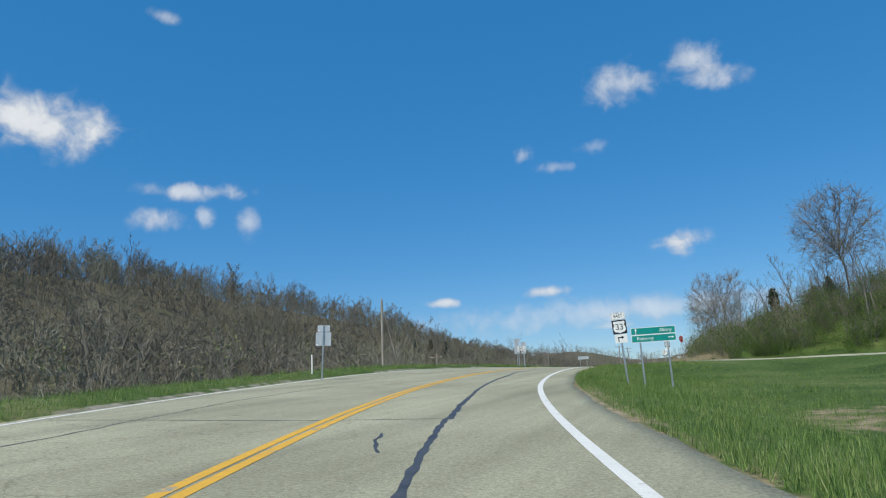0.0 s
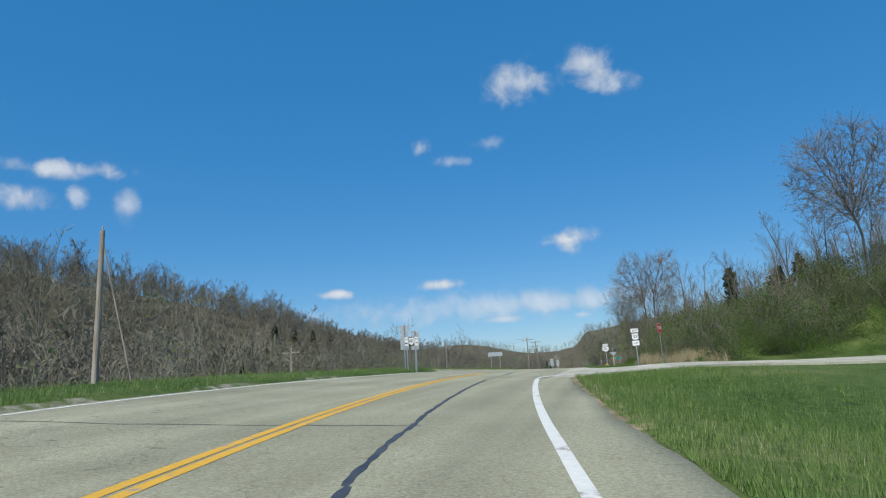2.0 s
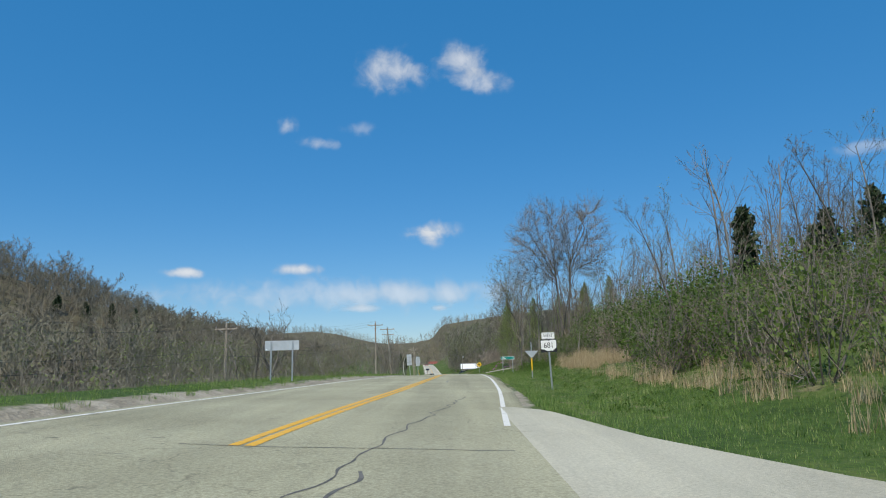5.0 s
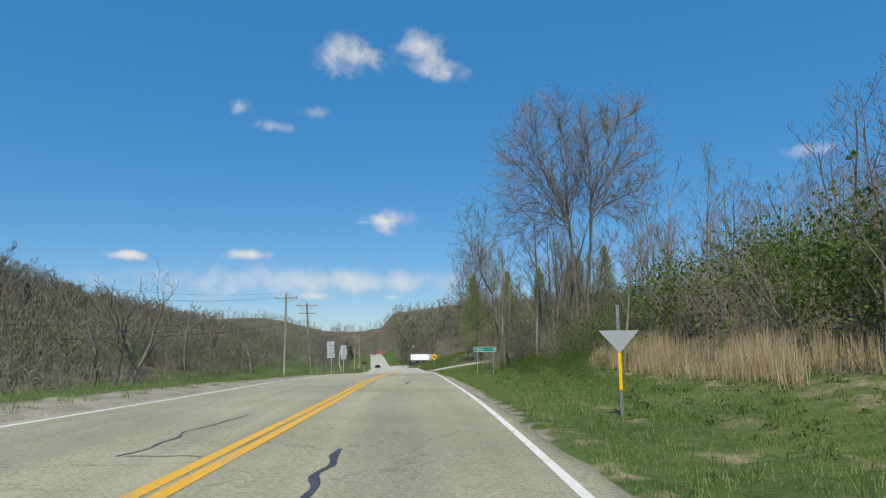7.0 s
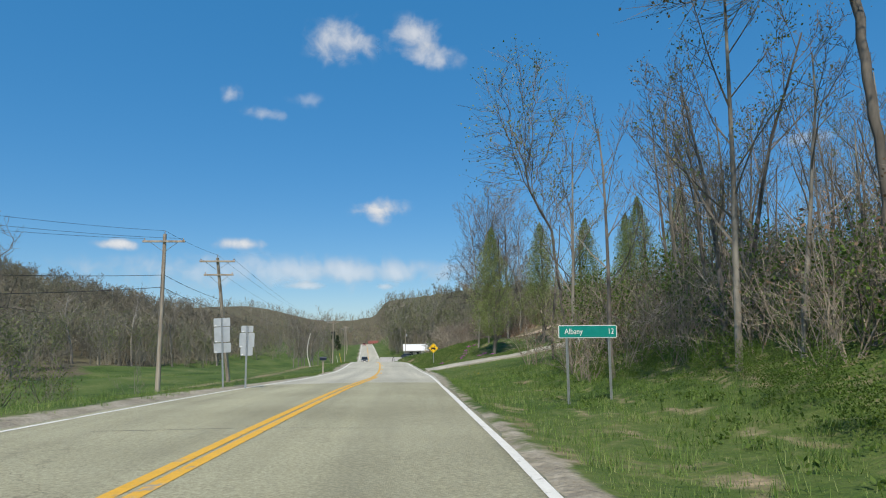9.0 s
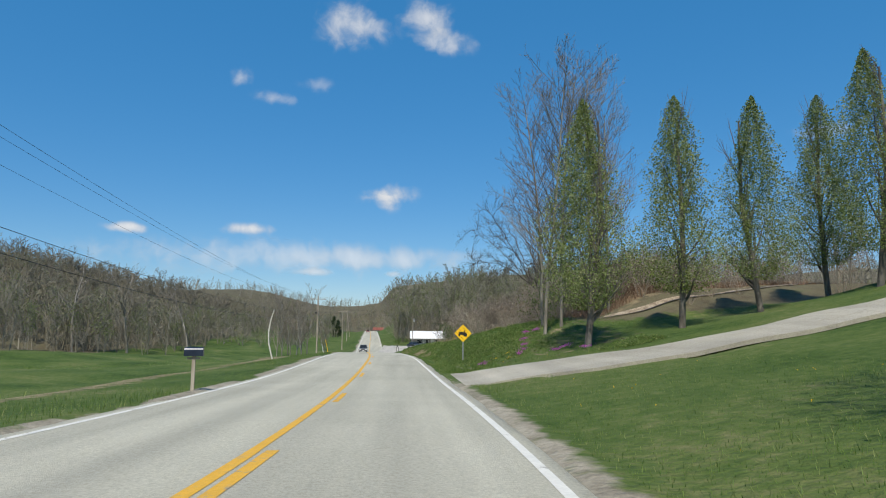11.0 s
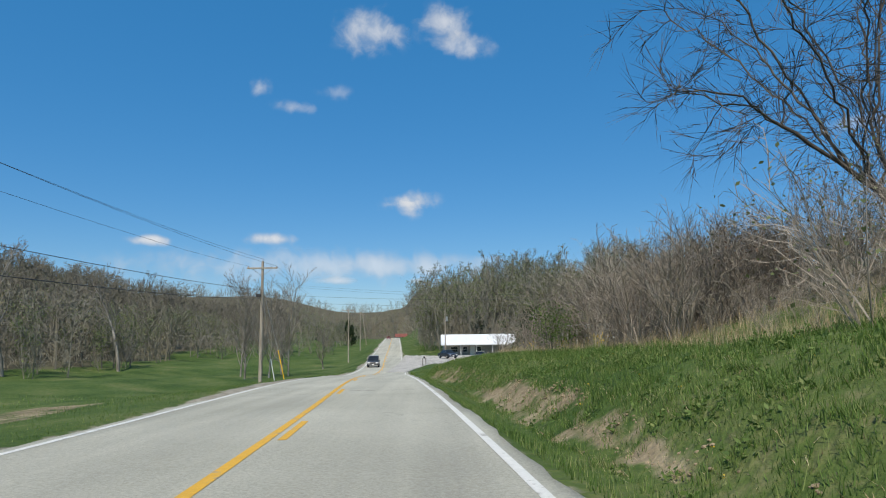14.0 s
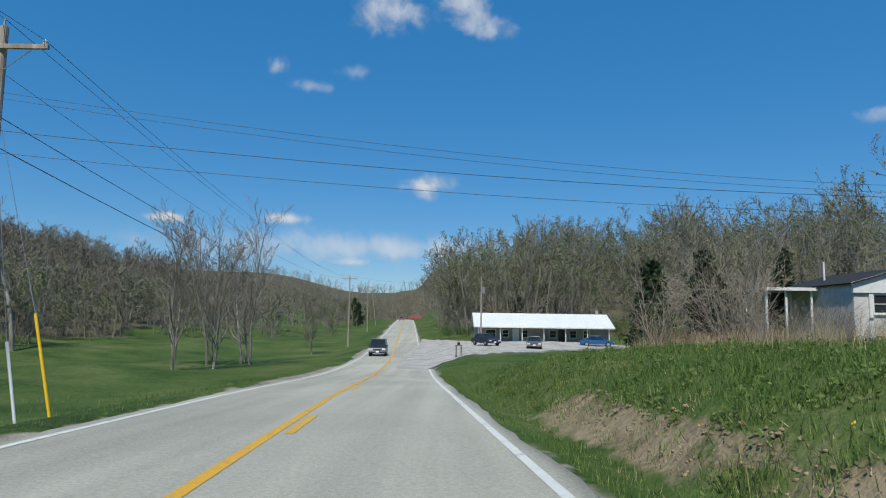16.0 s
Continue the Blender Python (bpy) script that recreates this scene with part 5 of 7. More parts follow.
blades("bank_weeds", "tangled weeds and old grass on the road bank", wx, wy, 0.15, 0.018, grass_leaf, 0.9, 4)
ox_, oy_ = verge(42000, 216, 300, 1.0, 9, rs, True, 1.6)
ok_ = zones(ox_, oy_)[:, 1] + rs.uniform(-0.2, 0.5, len(ox_)) > 0.33
blades("old_grass", "flattened straw-coloured old grass on the bank", ox_[ok_], oy_[ok_], 0.09, 0.014, straw_leaf, 2.6, 13)


def clumps(name, label, x, y, per, wide, high, leaf, mat, seed, category="weeds"):
    """Low leafy plants, each a handful of leaves round its foot."""
    r = np.random.default_rng(seed)
    n = len(x)
    s = r.uniform(0.4, 1.3, n).repeat(per)[:, None]
    q = r.normal(0, 1, (n * per, 2)) * wide * s
    px, py = x.repeat(per) + q[:, 0], y.repeat(per) + q[:, 1]
    up = (r.uniform(0.02, 1, (n * per, 1)) * high * s)[:, 0] * np.exp(-(q ** 2).sum(1) / (wide * 1.6) ** 2)
    v, f = leaves_at(np.stack([px, py, terrain(px, py) + 0.01 + up], -1), leaf, r, 0.0, 2.0)
    return tagged(new(name, mesh_of(name, v, f, mat)), label, category, kind="stuff")


kx, ky = verge(1500, 222, 302, 1.1, 9.5, rs, True, 1.0)
kk = zones(kx, ky)[:, 1] + rs.uniform(-0.4, 0.2, len(kx)) < 0.4
clumps("bank_plants", "leafy dark and light green weeds crowding the cut bank", kx[kk], ky[kk], 24, 0.15, 0.24, 0.042, weed_leaf, 31)
kx, ky = verge(750, 98, 180, 2.2, 11, rs, True, 0.7)
kk = rs.uniform(0, 1, len(kx)) < 0.9
clumps("verge_plants", "leafy weeds spreading over the grassy foot of the woods", kx[kk], ky[kk], 26, 0.17, 0.22, 0.045, leaf_bush, 32)


def tufts(name, label, spots_list, per, high, mat, seed):
    """Grass standing in tufts of uneven height."""
    r = np.random.default_rng(seed)
    x, y = np.concatenate([q[0] for q in spots_list]), np.concatenate([q[1] for q in spots_list])
    k = off_pavement(x, y) & (zones(x, y)[:, 1] + r.uniform(-0.4, 0.2, len(x)) < 0.4)
    x, y = x[k], y[k]
    h = (high * r.uniform(0.45, 1.2, len(x))).repeat(per)
    return blades(name, label, x.repeat(per) + r.normal(0, 0.09, per * len(x)), y.repeat(per) + r.normal(0, 0.09, per * len(x)), h, 0.012, mat, 0.9, seed)


tufts("bank_grass", "uneven tufts of green grass over the road bank", [verge(5200, 222, 302, 0.9, 9.5, rs, True, 1.1), verge(500, 212, 224, 0.5, 3, rs)], 22, 0.26, grass_leaf, 34)
tufts("verge_tufts", "loose tufts of fresh verge grass", [verge(1900, -4, 66, 0.2, 9, rs, True, 1.3), verge(1900, 98, 180, 0.5, 9, rs, True, 1.0), verge(1100, -4, 178, 0.3, 4, rs, False)], 18, 0.27, grass_dry, 35)
kx, ky = verge(900, 245, 300, 7.0, 12.5, rs, True, 1.0)
blades("bank_straw", "pale standing dead stalks among the brush foot", kx.repeat(9) + rs.normal(0, 0.12, 8100), ky.repeat(9) + rs.normal(0, 0.12, 8100), 0.6, 0.014, straw_leaf, 0.7, 33, "reeds")


def reed_stand(n, y0, y1, d0, d1, high, seed):
    """Feet of reed tufts: (x, y, height) with thick and thin places."""
    r = np.random.default_rng(seed)
    x, y = verge(n, y0, y1, d0, d1, r, True, 1.0)
    k = np.sin(x * 1.9 + 0.8 * np.sin(y)) * np.sin(y * 0.75 + 0.6) + r.uniform(-0.35, 0.35, n) > -0.25
    x, y = x[k], y[k]
    h = high * r.uniform(0.55, 1.15, len(x))
    return x.repeat(34) + r.normal(0, 0.16, 34 * len(x)), y.repeat(34) + r.normal(0, 0.16, 34 * len(x)), h.repeat(34)


ra, rb_ = reed_stand(270, 127, 147, 7.0, 9.6, 1.12, 41), reed_stand(150, 88, 122, 5.6, 9.8, 0.8, 42)
rc_ = reed_stand(120, 85.5, 93, 4.5, 11, 0.72, 43)
blades("dry_reeds", "tufted stand of tall dry straw-coloured reeds", np.concatenate([ra[0], rb_[0], rc_[0]]), np.concatenate([ra[1], rb_[1], rc_[1]]), np.concatenate([ra[2], rb_[2], rc_[2]]), 0.021, straw_leaf, 0.42, 5, "reeds")
dx_, dy_ = verge(3000, 224, 291, 6.2, 9.5, rs, True, 1.0)
dk = (waves(dx_ * 1.2, dy_ * 1.2) > 0.25) & (dy_ < 258)
dx_, dy_ = dx_[dk], dy_[dk]
blades("dry_stalks", "dry stalks along the top of the bank", dx_, dy_, 0.45, 0.018, straw_leaf, 0.8, 6, "reeds")
bx_, by_ = rs.uniform(3, 34, 26000), rs.uniform(-3.4, 6, 26000)
by_ = 229.8 + 0.3 * (bx_ - 6) + by_
bk = (waves(bx_ * 0.8, by_ * 0.8) > -0.5) & (side(bx_, by_) > 13.5)
tx_, ty_ = rs.uniform(-3.5, 9, 6000), rs.uniform(296.5, 305, 6000)
tk = (waves(tx_ * 1.5, ty_ * 1.5) > 0.1) & (side(tx_, ty_) > 12.3)
blades("dry_brush", "tangled rust-brown brambles by the carport", tx_[tk], ty_[tk], 0.7, 0.022, leaf_rust, 1.5, 9, "brush")
blades("dry_brush", "rust-brown dry brush along the ridge behind the lawn", bx_[bk], by_[bk], 0.5, 0.035, leaf_rust, 1.3, 7, "brush")
mx_, my_ = rs.uniform(-75, -20, 22000), rs.uniform(188, 345, 22000)
mk = (waves(mx_ * 0.7, my_ * 0.7) + rs.uniform(-0.4, 0.4, 22000) > 0.75) & (side(mx_, my_) < -11)
blades("meadow_tussocks", "dry tussocks and coarse olive grass in the meadow", mx_[mk], my_[mk], 0.32, 0.03, grass_dry, 0.9, 12)
BLOOMS = ((-2.7, 219.5), (-2.1, 222.0), (-1.5, 221.7), (-2.95, 217.7), (-3.3, 216.3), (-3.6, 215.7), (-5.8, 214.0), (-1.9, 214.5), (-1.3, 214.8), (-0.6, 213.2))
bl = np.array(BLOOMS).repeat(110, 0) + rs.normal(0, 1, (110 * len(BLOOMS), 2)) * rs.uniform(0.08, 0.2, (len(BLOOMS), 1)).repeat(110, 0)
v, f = leaves_at(np.column_stack([bl, terrain(bl[:, 0], bl[:, 1]) + rs.uniform(0.08, 0.2, len(bl))]), 0.042, rs, 0, 1.1)
yl = np.array([(-4.1, 216.6), (-5.0, 215.8), (-4.4, 214.6)]).repeat(22, 0) + rs.normal(0, 0.1, (66, 2))
vy, fy_ = leaves_at(np.column_stack([yl, terrain(yl[:, 0], yl[:, 1]) + rs.uniform(0.08, 0.18, 66)]), 0.04, rs, 0, 1.1)
tagged(new("flowers", mesh_of("flowers", vy, fy_, dandelion_leaf)), "small yellow flowers on the planted slope", "flowers", kind="stuff")
ym = np.array([(-5.0, 271.3), (-4.6, 272.0), (-3.7, 263.6), (-3.3, 262.4), (-4.1, 266.2), (-3.9, 260.6)]).repeat(46, 0) + rs.normal(0, 0.24, (276, 2))
yh = rs.uniform(0.35, 0.7, 276)
vm, fm = leaves_at(np.column_stack([ym, terrain(ym[:, 0], ym[:, 1]) + yh]), 0.034, rs, 0, 1.1)
tagged(new("flowers", mesh_of("flowers", vm, fm, dandelion_leaf)), "yellow wild mustard flowering along the top of the bank", "flowers", kind="stuff")
blades("flower_stalks", "green stalks of the mustard along the top of the bank", ym[:, 0], ym[:, 1], yh, 0.012, grass_leaf, 0.1, 44, "weeds")
qx, qy = verge(70000, 210, 227, 1.5, 10.5, rs, True, 1.0)
qk = (waves(qx * 2.3, qy * 2.3) + rs.uniform(-0.6, 0.6, len(qx)) > -0.2) & off_pavement(qx, qy)
vq, fq = leaves_at(np.stack([qx[qk], qy[qk], terrain(qx[qk], qy[qk]) + rs.uniform(0.03, 0.17, qk.sum())], -1), 0.05, rs)
tagged(new("ground_cover", mesh_of("ground_cover", vq, fq, weed_leaf)), "dark leafy ground cover on the planted slope", "plants", kind="stuff")
tagged(new("flowers", mesh_of("flowers", v, f, phlox_leaf)), "patches of pink creeping phlox on the planted slope", "flowers", kind="stuff")
fx, fy = verge(150, 180, 300, 1.5, 9, rs)
fk = off_pavement(fx, fy)
fx, fy = fx[fk], fy[fk]
v, f = leaves_at(np.stack([fx, fy, terrain(fx, fy) + 0.14], -1).repeat(3, 0) + rs.normal(0, 0.012, (3 * len(fx), 3)), 0.022, rs)
tagged(new("dandelions", mesh_of("dandelions", v, f, dandelion_leaf)), "yellow dandelions scattered in the grass", "flowers", kind="stuff")


# ---- side road, driveway, parking ----
def patch(name, label, xs, low, high, lift, mat, rows=14):
    lo, hi = low(xs), high(xs)
    u = np.linspace(0, 1, rows)
    py = lo[:, None] * (1 - u) + hi[:, None] * u
    px = np.repeat(xs[:, None], rows, 1)
    pz = np.maximum(terrain(px, py), np.where(side(px, py) < edge_r(py), road_z(px, py), -99)) + lift
    pz = pz + 0.10 * step(-8.5, -2, px)
    pz[0] -= 0.03
    i = np.arange(px.size).reshape(px.shape)
    f = np.stack([i[:-1, :-1], i[1:, :-1], i[1:, 1:], i[:-1, 1:]], -1).reshape(-1, 4)
    v = np.stack([px, py, pz], -1).reshape(-1, 3)
    rim = np.concatenate([i[0, :], i[1:, -1], i[-1, -2::-1], i[-2::-1, 0]])
    low = v[rim] - np.array([0, 0, 0.16])
    k = np.arange(len(rim) - 1) + len(v)
    f = np.concatenate([f, np.stack([rim[:-1], k, k + 1, rim[1:]], -1)])
    return tagged(part(name, mesh_of(name, np.concatenate([v, low]), f, mat), None), label, "road", kind="structure")


side_road = patch("side_road", "pale worn asphalt side road joining at the junction", np.concatenate([np.arange(-10.9, 2, 0.3), np.arange(2, 60, 1.5)]), near_edge, far_edge, 0.014, asphalt_side, 60)
driveway = patch("driveway", "pale asphalt driveway climbing beside the pear trees", np.concatenate([np.arange(-7.7, 0, 0.3), np.arange(0, 31, 0.8)]), drive_near, drive_far, 0.02, concrete_drive, 16)
lot = patch("parking_lot", "pale gravel parking area before the low building", np.arange(-16.2, 16.1, 0.5), lambda q: np.maximum(lot_near(q), 322), lot_far, 0.05, gravel_lot_mat, 40)

# ---- paint and sealed cracks ----
LIFT = 0.006
for s0, s1 in ((-60, 74.5), (90, 189)):
    for c in (-0.125, 0.125):
        tagged(strip("yellow_line", s0, s1, c - 0.088, c + 0.088, LIFT, yellow_paint), kind="structure", category="road marking", label="worn double yellow centre line")
tagged(strip("yellow_line", 189, 620, -0.21, -0.05, LIFT, yellow_paint), kind="structure", category="road marking", label="solid yellow centre line")
for k in range(1, 34):
    tagged(strip("yellow_dash", 184.6 + 12.2 * k, 187.6 + 12.2 * k, 0.055, 0.20, LIFT, yellow_paint), kind="structure", category="road marking", label="broken yellow centre line dash")
strip_args = dict(kind="structure", category="road marking", label="white painted edge line")
tagged(strip("edge_line", -60, 62, lambda y: line_r(y) - 0.095, lambda y: line_r(y) + 0.095, LIFT, white_paint), **strip_args)
tagged(strip("edge_line", 94, 620, lambda y: line_r(y) - 0.07, lambda y: line_r(y) + 0.07, LIFT, white_paint), **strip_args)
tagged(strip("edge_line", -60, 620, lambda y: -line_l(y) - 0.075, lambda y: -line_l(y) + 0.075, LIFT, white_paint), **strip_args)


def painted_path(name, pts, width, lift, mat, label, on=None):
    """A narrow band along a row of points on the ground."""
    p = np.array(pts, float)
    t = np.linspace(0, len(p) - 1, (len(p) - 1) * 8 + 1)
    q = np.stack([smooth_curve(np.arange(len(p), dtype=float), p[:, k])(t) for k in (0, 1)], -1)
    tan = np.gradient(q, axis=0)
    tan /= np.linalg.norm(tan, axis=1)[:, None]
    nrm = np.stack([-tan[:, 1], tan[:, 0]], -1)
    wv = np.asarray(width(t) if callable(width) else np.full(len(t), width))[:, None] / 2
    ed = np.stack([q - nrm * wv, q + nrm * wv], 1).reshape(-1, 2)
    z = (on or road_z)(ed[:, 0], ed[:, 1]) + lift
    i = np.arange(len(ed)).reshape(-1, 2)
    f = np.stack([i[:-1, 0], i[:-1, 1], i[1:, 1], i[1:, 0]], -1)
    return tagged(new(name, mesh_of(name, np.column_stack([ed, z]), f, mat)), label, "road marking", kind="structure")


def side_top(x, y):
    return np.maximum(terrain(x, y), np.where(side(x, y) < edge_r(y), road_z(x, y), -99)) + 0.014 + 0.10 * step(-8.5, -2, np.asarray(x))


painted_path("edge_line", [(-11.13, 61.6), (-11.1, 63.5), (-10.68, 66.0), (-10.2, 67.7), (-9.4, 69.3), (-8.2, 70.7), (-6.2, 71.5), (-2, 71.5), (5, 71.2), (25, 70.8)], lambda t: np.interp(t, (0, 0.8, 1.1, 2, 4), (0.2, 0.2, 0.32, 0.32, 0.44)), 0.008, white_worn, "worn white line sweeping into the side road", side_top)
painted_path("edge_line", [(-10.6, 72.5), (-8, 72.3), (-3, 72.6), (4, 72.8), (20, 72.8)], 0.12, 0.008, white_faded, "faded white line across the junction mouth", side_top)
painted_path("bed_edging", [(3.3, 225.6), (3.7, 224.2), (5.6, 223.5), (8.15, 224.2), (12.1, 225.5), (16.8, 227.3), (21, 228.6), (28, 230.5)], 0.1, 0.09, tar, "black edging strip between the lawn and the gravel bed", terrain)
painted_path("gravel_bed", [(3.9, 225.0), (5.6, 224.25), (7.5, 224.45), (9.5, 224.95), (12.1, 225.75), (16.8, 227.55), (21, 228.85), (28, 230.7)], lambda t: np.interp(t, (0, 1, 2, 3, 4, 5, 7), (0.9, 1.3, 0.8, 0.5, 0.4, 0.35, 0.3)), 0.05, bed_gravel, "pale gravel bed edging the lawn below the rust slope", terrain)
painted_path("stop_bar", [(-5.75, 79.0), (-5.2, 80.9), (-4.6, 82.8)], 0.52, 0.009, white_paint, "white stop bar at the side road", side_top)


def wiggle(name, y0, y1, d0, d1, width, amp, seed, mat=tar, n=None):
    """A sealed crack that wanders along the road."""
    r = np.random.default_rng(seed)
    n = n or max(6, int(abs(y1 - y0) / 0.55))
    y = np.linspace(y0, y1, n)
    d = np.linspace(d0, d1, n) + np.cumsum(r.normal(0, amp, n)) * 0.5 + r.normal(0, amp * 0.9, n)
    pts = [(float(cx(a)) + b, a) for a, b in zip(y, d)]
    ph = r.uniform(0, 6)
    return painted_path(name, pts, lambda t: width * (0.7 + 0.45 * np.abs(np.sin(t * 1.3 + ph)) + 0.2 * np.sin(t * 5)), 0.004, mat, "black tar-sealed crack in the asphalt")


def cross_crack(y, d0, d1, width, seed, skew=0.0, mat=tar_thin):
    r = np.random.default_rng(seed)
    n = max(5, int(abs(d1 - d0) / 0.45))
    d = np.linspace(d0, d1, n)
    s = float(cx(y + 0.5) - cx(y - 0.5))
    pts = [(float(cx(y)) + a, y - a * s + skew * a + b) for a, b in zip(d, np.cumsum(r.normal(0, 0.035, n)))]
    return painted_path("sealed_crack", pts, lambda t: width * (0.6 + 0.5 * np.abs(np.sin(t * 2.1 + seed))), 0.0045, mat, "thin dark crack across the lane")


wiggle("sealed_crack", -12, 13, 2.45, 2.6, 0.12, 0.012, 301)
wiggle("sealed_crack", 13, 19.5, 2.60, 2.64, 0.15, 0.02, 300)
wiggle("sealed_crack", 19.5, 37.5, 2.62, 2.25, 0.115, 0.012, 313)
wiggle("sealed_crack", 37.5, 61, 2.2, 1.95, 0.105, 0.012, 302)
wiggle("sealed_crack", 61.6, 63.3, 2.05, 2.12, 0.10, 0.02, 314)
wiggle("sealed_crack", 62.7, 67.2, 1.74, 2.14, 0.055, 0.05, 303)
wiggle("sealed_crack", 67.2, 75.4, 2.14, 1.83, 0.045, 0.05, 315)
wiggle("sealed_crack", 70.0, 73.2, 1.92, 2.0, 0.17, 0.02, 316)
wiggle("sealed_crack", 63.3, 68, 4.43, 4.8, 0.12, 0.03, 317)
wiggle("sealed_crack", 68, 93, 4.82, 5.15, 0.075, 0.04, 304, tar_thin)
wiggle("sealed_crack", -12, 16, -4.5, -4.48, 0.06, 0.03, 305, tar_thin)
wiggle("sealed_crack", 16, 24, -4.48, -3.85, 0.06, 0.03, 318, tar_thin)
wiggle("sealed_crack", 8.6, 10.6, 1.78, 1.70, 0.06, 0.08, 306)
wiggle("sealed_crack", 118.8, 122.2, 1.45, 1.47, 0.10, 0.035, 307)
wiggle("sealed_crack", 121.4, 127.4, -1.28, -1.12, 0.05, 0.05, 309)
wiggle("sealed_crack", 143.2, 147.0, 1.92, 2.12, 0.13, 0.03, 310)
wiggle("sealed_crack", 76, 88, 1.5, 2.2, 0.05, 0.10, 311, tar_thin)
wiggle("sealed_crack", 78, 104, 0.9, 3.0, 0.035, 0.07, 312, tar_thin)
for k, (y, a, b, w) in enumerate(((12.2, -6, 2.4, 0.06), (24.2, -3.9, -1.2, 0.045), (42.2, -6.6, 2.3, 0.08), (31, -5.9, -3.5, 0.04), (55, -5.3, -1.2, 0.05),
                                  (63.3, 2.1, 6.8, 0.07), (68.8, -4.4, 0.0, 0.07), (68.4, 2.2, 5.1, 0.05), (73.0, 1.55, 2.0, 0.10), (76, 0.4, 4.3, 0.05), (83, -3.8, 3.9, 0.04), (90, -1, 4.2, 0.04),
                                  (101, -4, 1.2, 0.04), (121.35, -1.25, -0.3, 0.05), (133, -1.0, 0.3, 0.06), (147.6, 1.25, 2.1, 0.07), (150.5, -0.4, 0.4, 0.05), (158, -3, 2.6, 0.03), (171, -3.8, 3.0, 0.03), (258, -3.2, -0.4, 0.03), (262, 0.8, 2.9, 0.03))):
    cross_crack(y, a, b, w, 330 + k, 0.02 * (k % 3 - 1))
for k, (y, d) in enumerate(((259.6, 0.9), (259.9, 2.4), (86, -2.4), (72.1, 4.0), (72.2, 4.7), (275, 2.8))):
    cross_crack(y, d - 0.45, d + 0.45, 0.13, 360 + k, 0.0, tar_thin)

pock = np.random.default_rng(370)
scuffs = []
for _ in range(150):
    y, d, wide = pock.uniform(10, 96), -0.6 - 4.6 * pock.uniform() ** 0.8, pock.uniform(0.05, 0.22)
    deep = pock.uniform(0.012, 0.03)
    q = np.array([(-wide, 0), (-wide * 0.3, deep), (wide, deep * 0.4), (wide * 0.4, -deep)]) + np.array([float(cx(y)) + d, y])
    scuffs.append(np.column_stack([q, road_z(q[:, 0], q[:, 1]) + 0.004]))
tagged(new("road_scuffs", mesh_of("road_scuffs", np.concatenate(scuffs), np.arange(600).reshape(150, 4), tar_thin)), "short dark pock marks across the worn lane", "road wear", kind="stuff")

# ---- signs ----
def letters(text, height, mat, parent, at, squeeze=1.0, back=0.004, name="lettering", bold=0.0):
    """Words in Blender's own font as a mesh on a sign face that looks towards -y."""
    cu = bpy.data.curves.new("words", "FONT")
    cu.body, cu.size, cu.align_x, cu.align_y, cu.extrude, cu.offset = text, height * 1.38, "CENTER", "CENTER", 0.0015, bold
    ob = bpy.data.objects.new("words", cu)
    scene.collection.objects.link(ob)
    me = bpy.data.meshes.new_from_object(ob.evaluated_get(bpy.context.evaluated_depsgraph_get()))
    bpy.data.objects.remove(ob)
    me.materials.clear()
    me.materials.append(mat)
    me.transform(pose(at[0], at[1] - back, at[2], 90) @ Matrix.Diagonal((squeeze, 1, 1, 1)))
    return part(name, me, None, parent)


def rounded(w, h, r=0.04, n=4):
    pts = []
    for cxx, czz, a0 in ((w / 2 - r, h / 2 - r, 0), (-w / 2 + r, h / 2 - r, 90), (-w / 2 + r, -h / 2 + r, 180), (w / 2 - r, -h / 2 + r, 270)):
        for k in range(n + 1):
            a = radians(a0 + 90 * k / n)
            pts.append((cxx + r * math.cos(a), czz + r * math.sin(a)))
    return pts


def plate(name, parent, w, h, z, mat, y=-0.03, x=0.0, r=0.035, shape=None, depth=0.003, label=""):
    return part(name, outline(bmesh.new(), shape or rounded(w, h, min(r, h / 3)), depth, pose(x, y, z)), mat, parent, label)


def post(parent, height, x=0.0, y=0.0, lean=0.0, name="post"):
    """A U-channel sign post of galvanised steel."""
    pts = [(-0.038, -0.016), (-0.038, -0.012), (-0.018, -0.012), (-0.014, 0.016), (0.014, 0.016), (0.018, -0.012), (0.038, -0.012), (0.038, -0.016), (0.015, -0.016), (0.011, 0.012), (-0.011, 0.012), (-0.015, -0.016)]
    bm = bmesh.new()
    vs = [bm.verts.new((px, py, -0.4)) for px, py in pts]
    f = bm.faces.new(vs)
    top = [g for g in bmesh.ops.extrude_face_region(bm, geom=[f])["geom"] if isinstance(g, bmesh.types.BMVert)]
    bmesh.ops.translate(bm, verts=top, vec=(lean, 0, height + 0.4))
    bmesh.ops.recalc_face_normals(bm, faces=bm.faces)
    bmesh.ops.translate(bm, verts=bm.verts, vec=(x, y, 0))
    return part(name, bm, steel, parent)


def bolt(parent, x, z, y=-0.036):
    part("bolt", rod(bmesh.new(), (x, y, z), (x, y - 0.008, z), 0.012, sides=6), steel, parent)


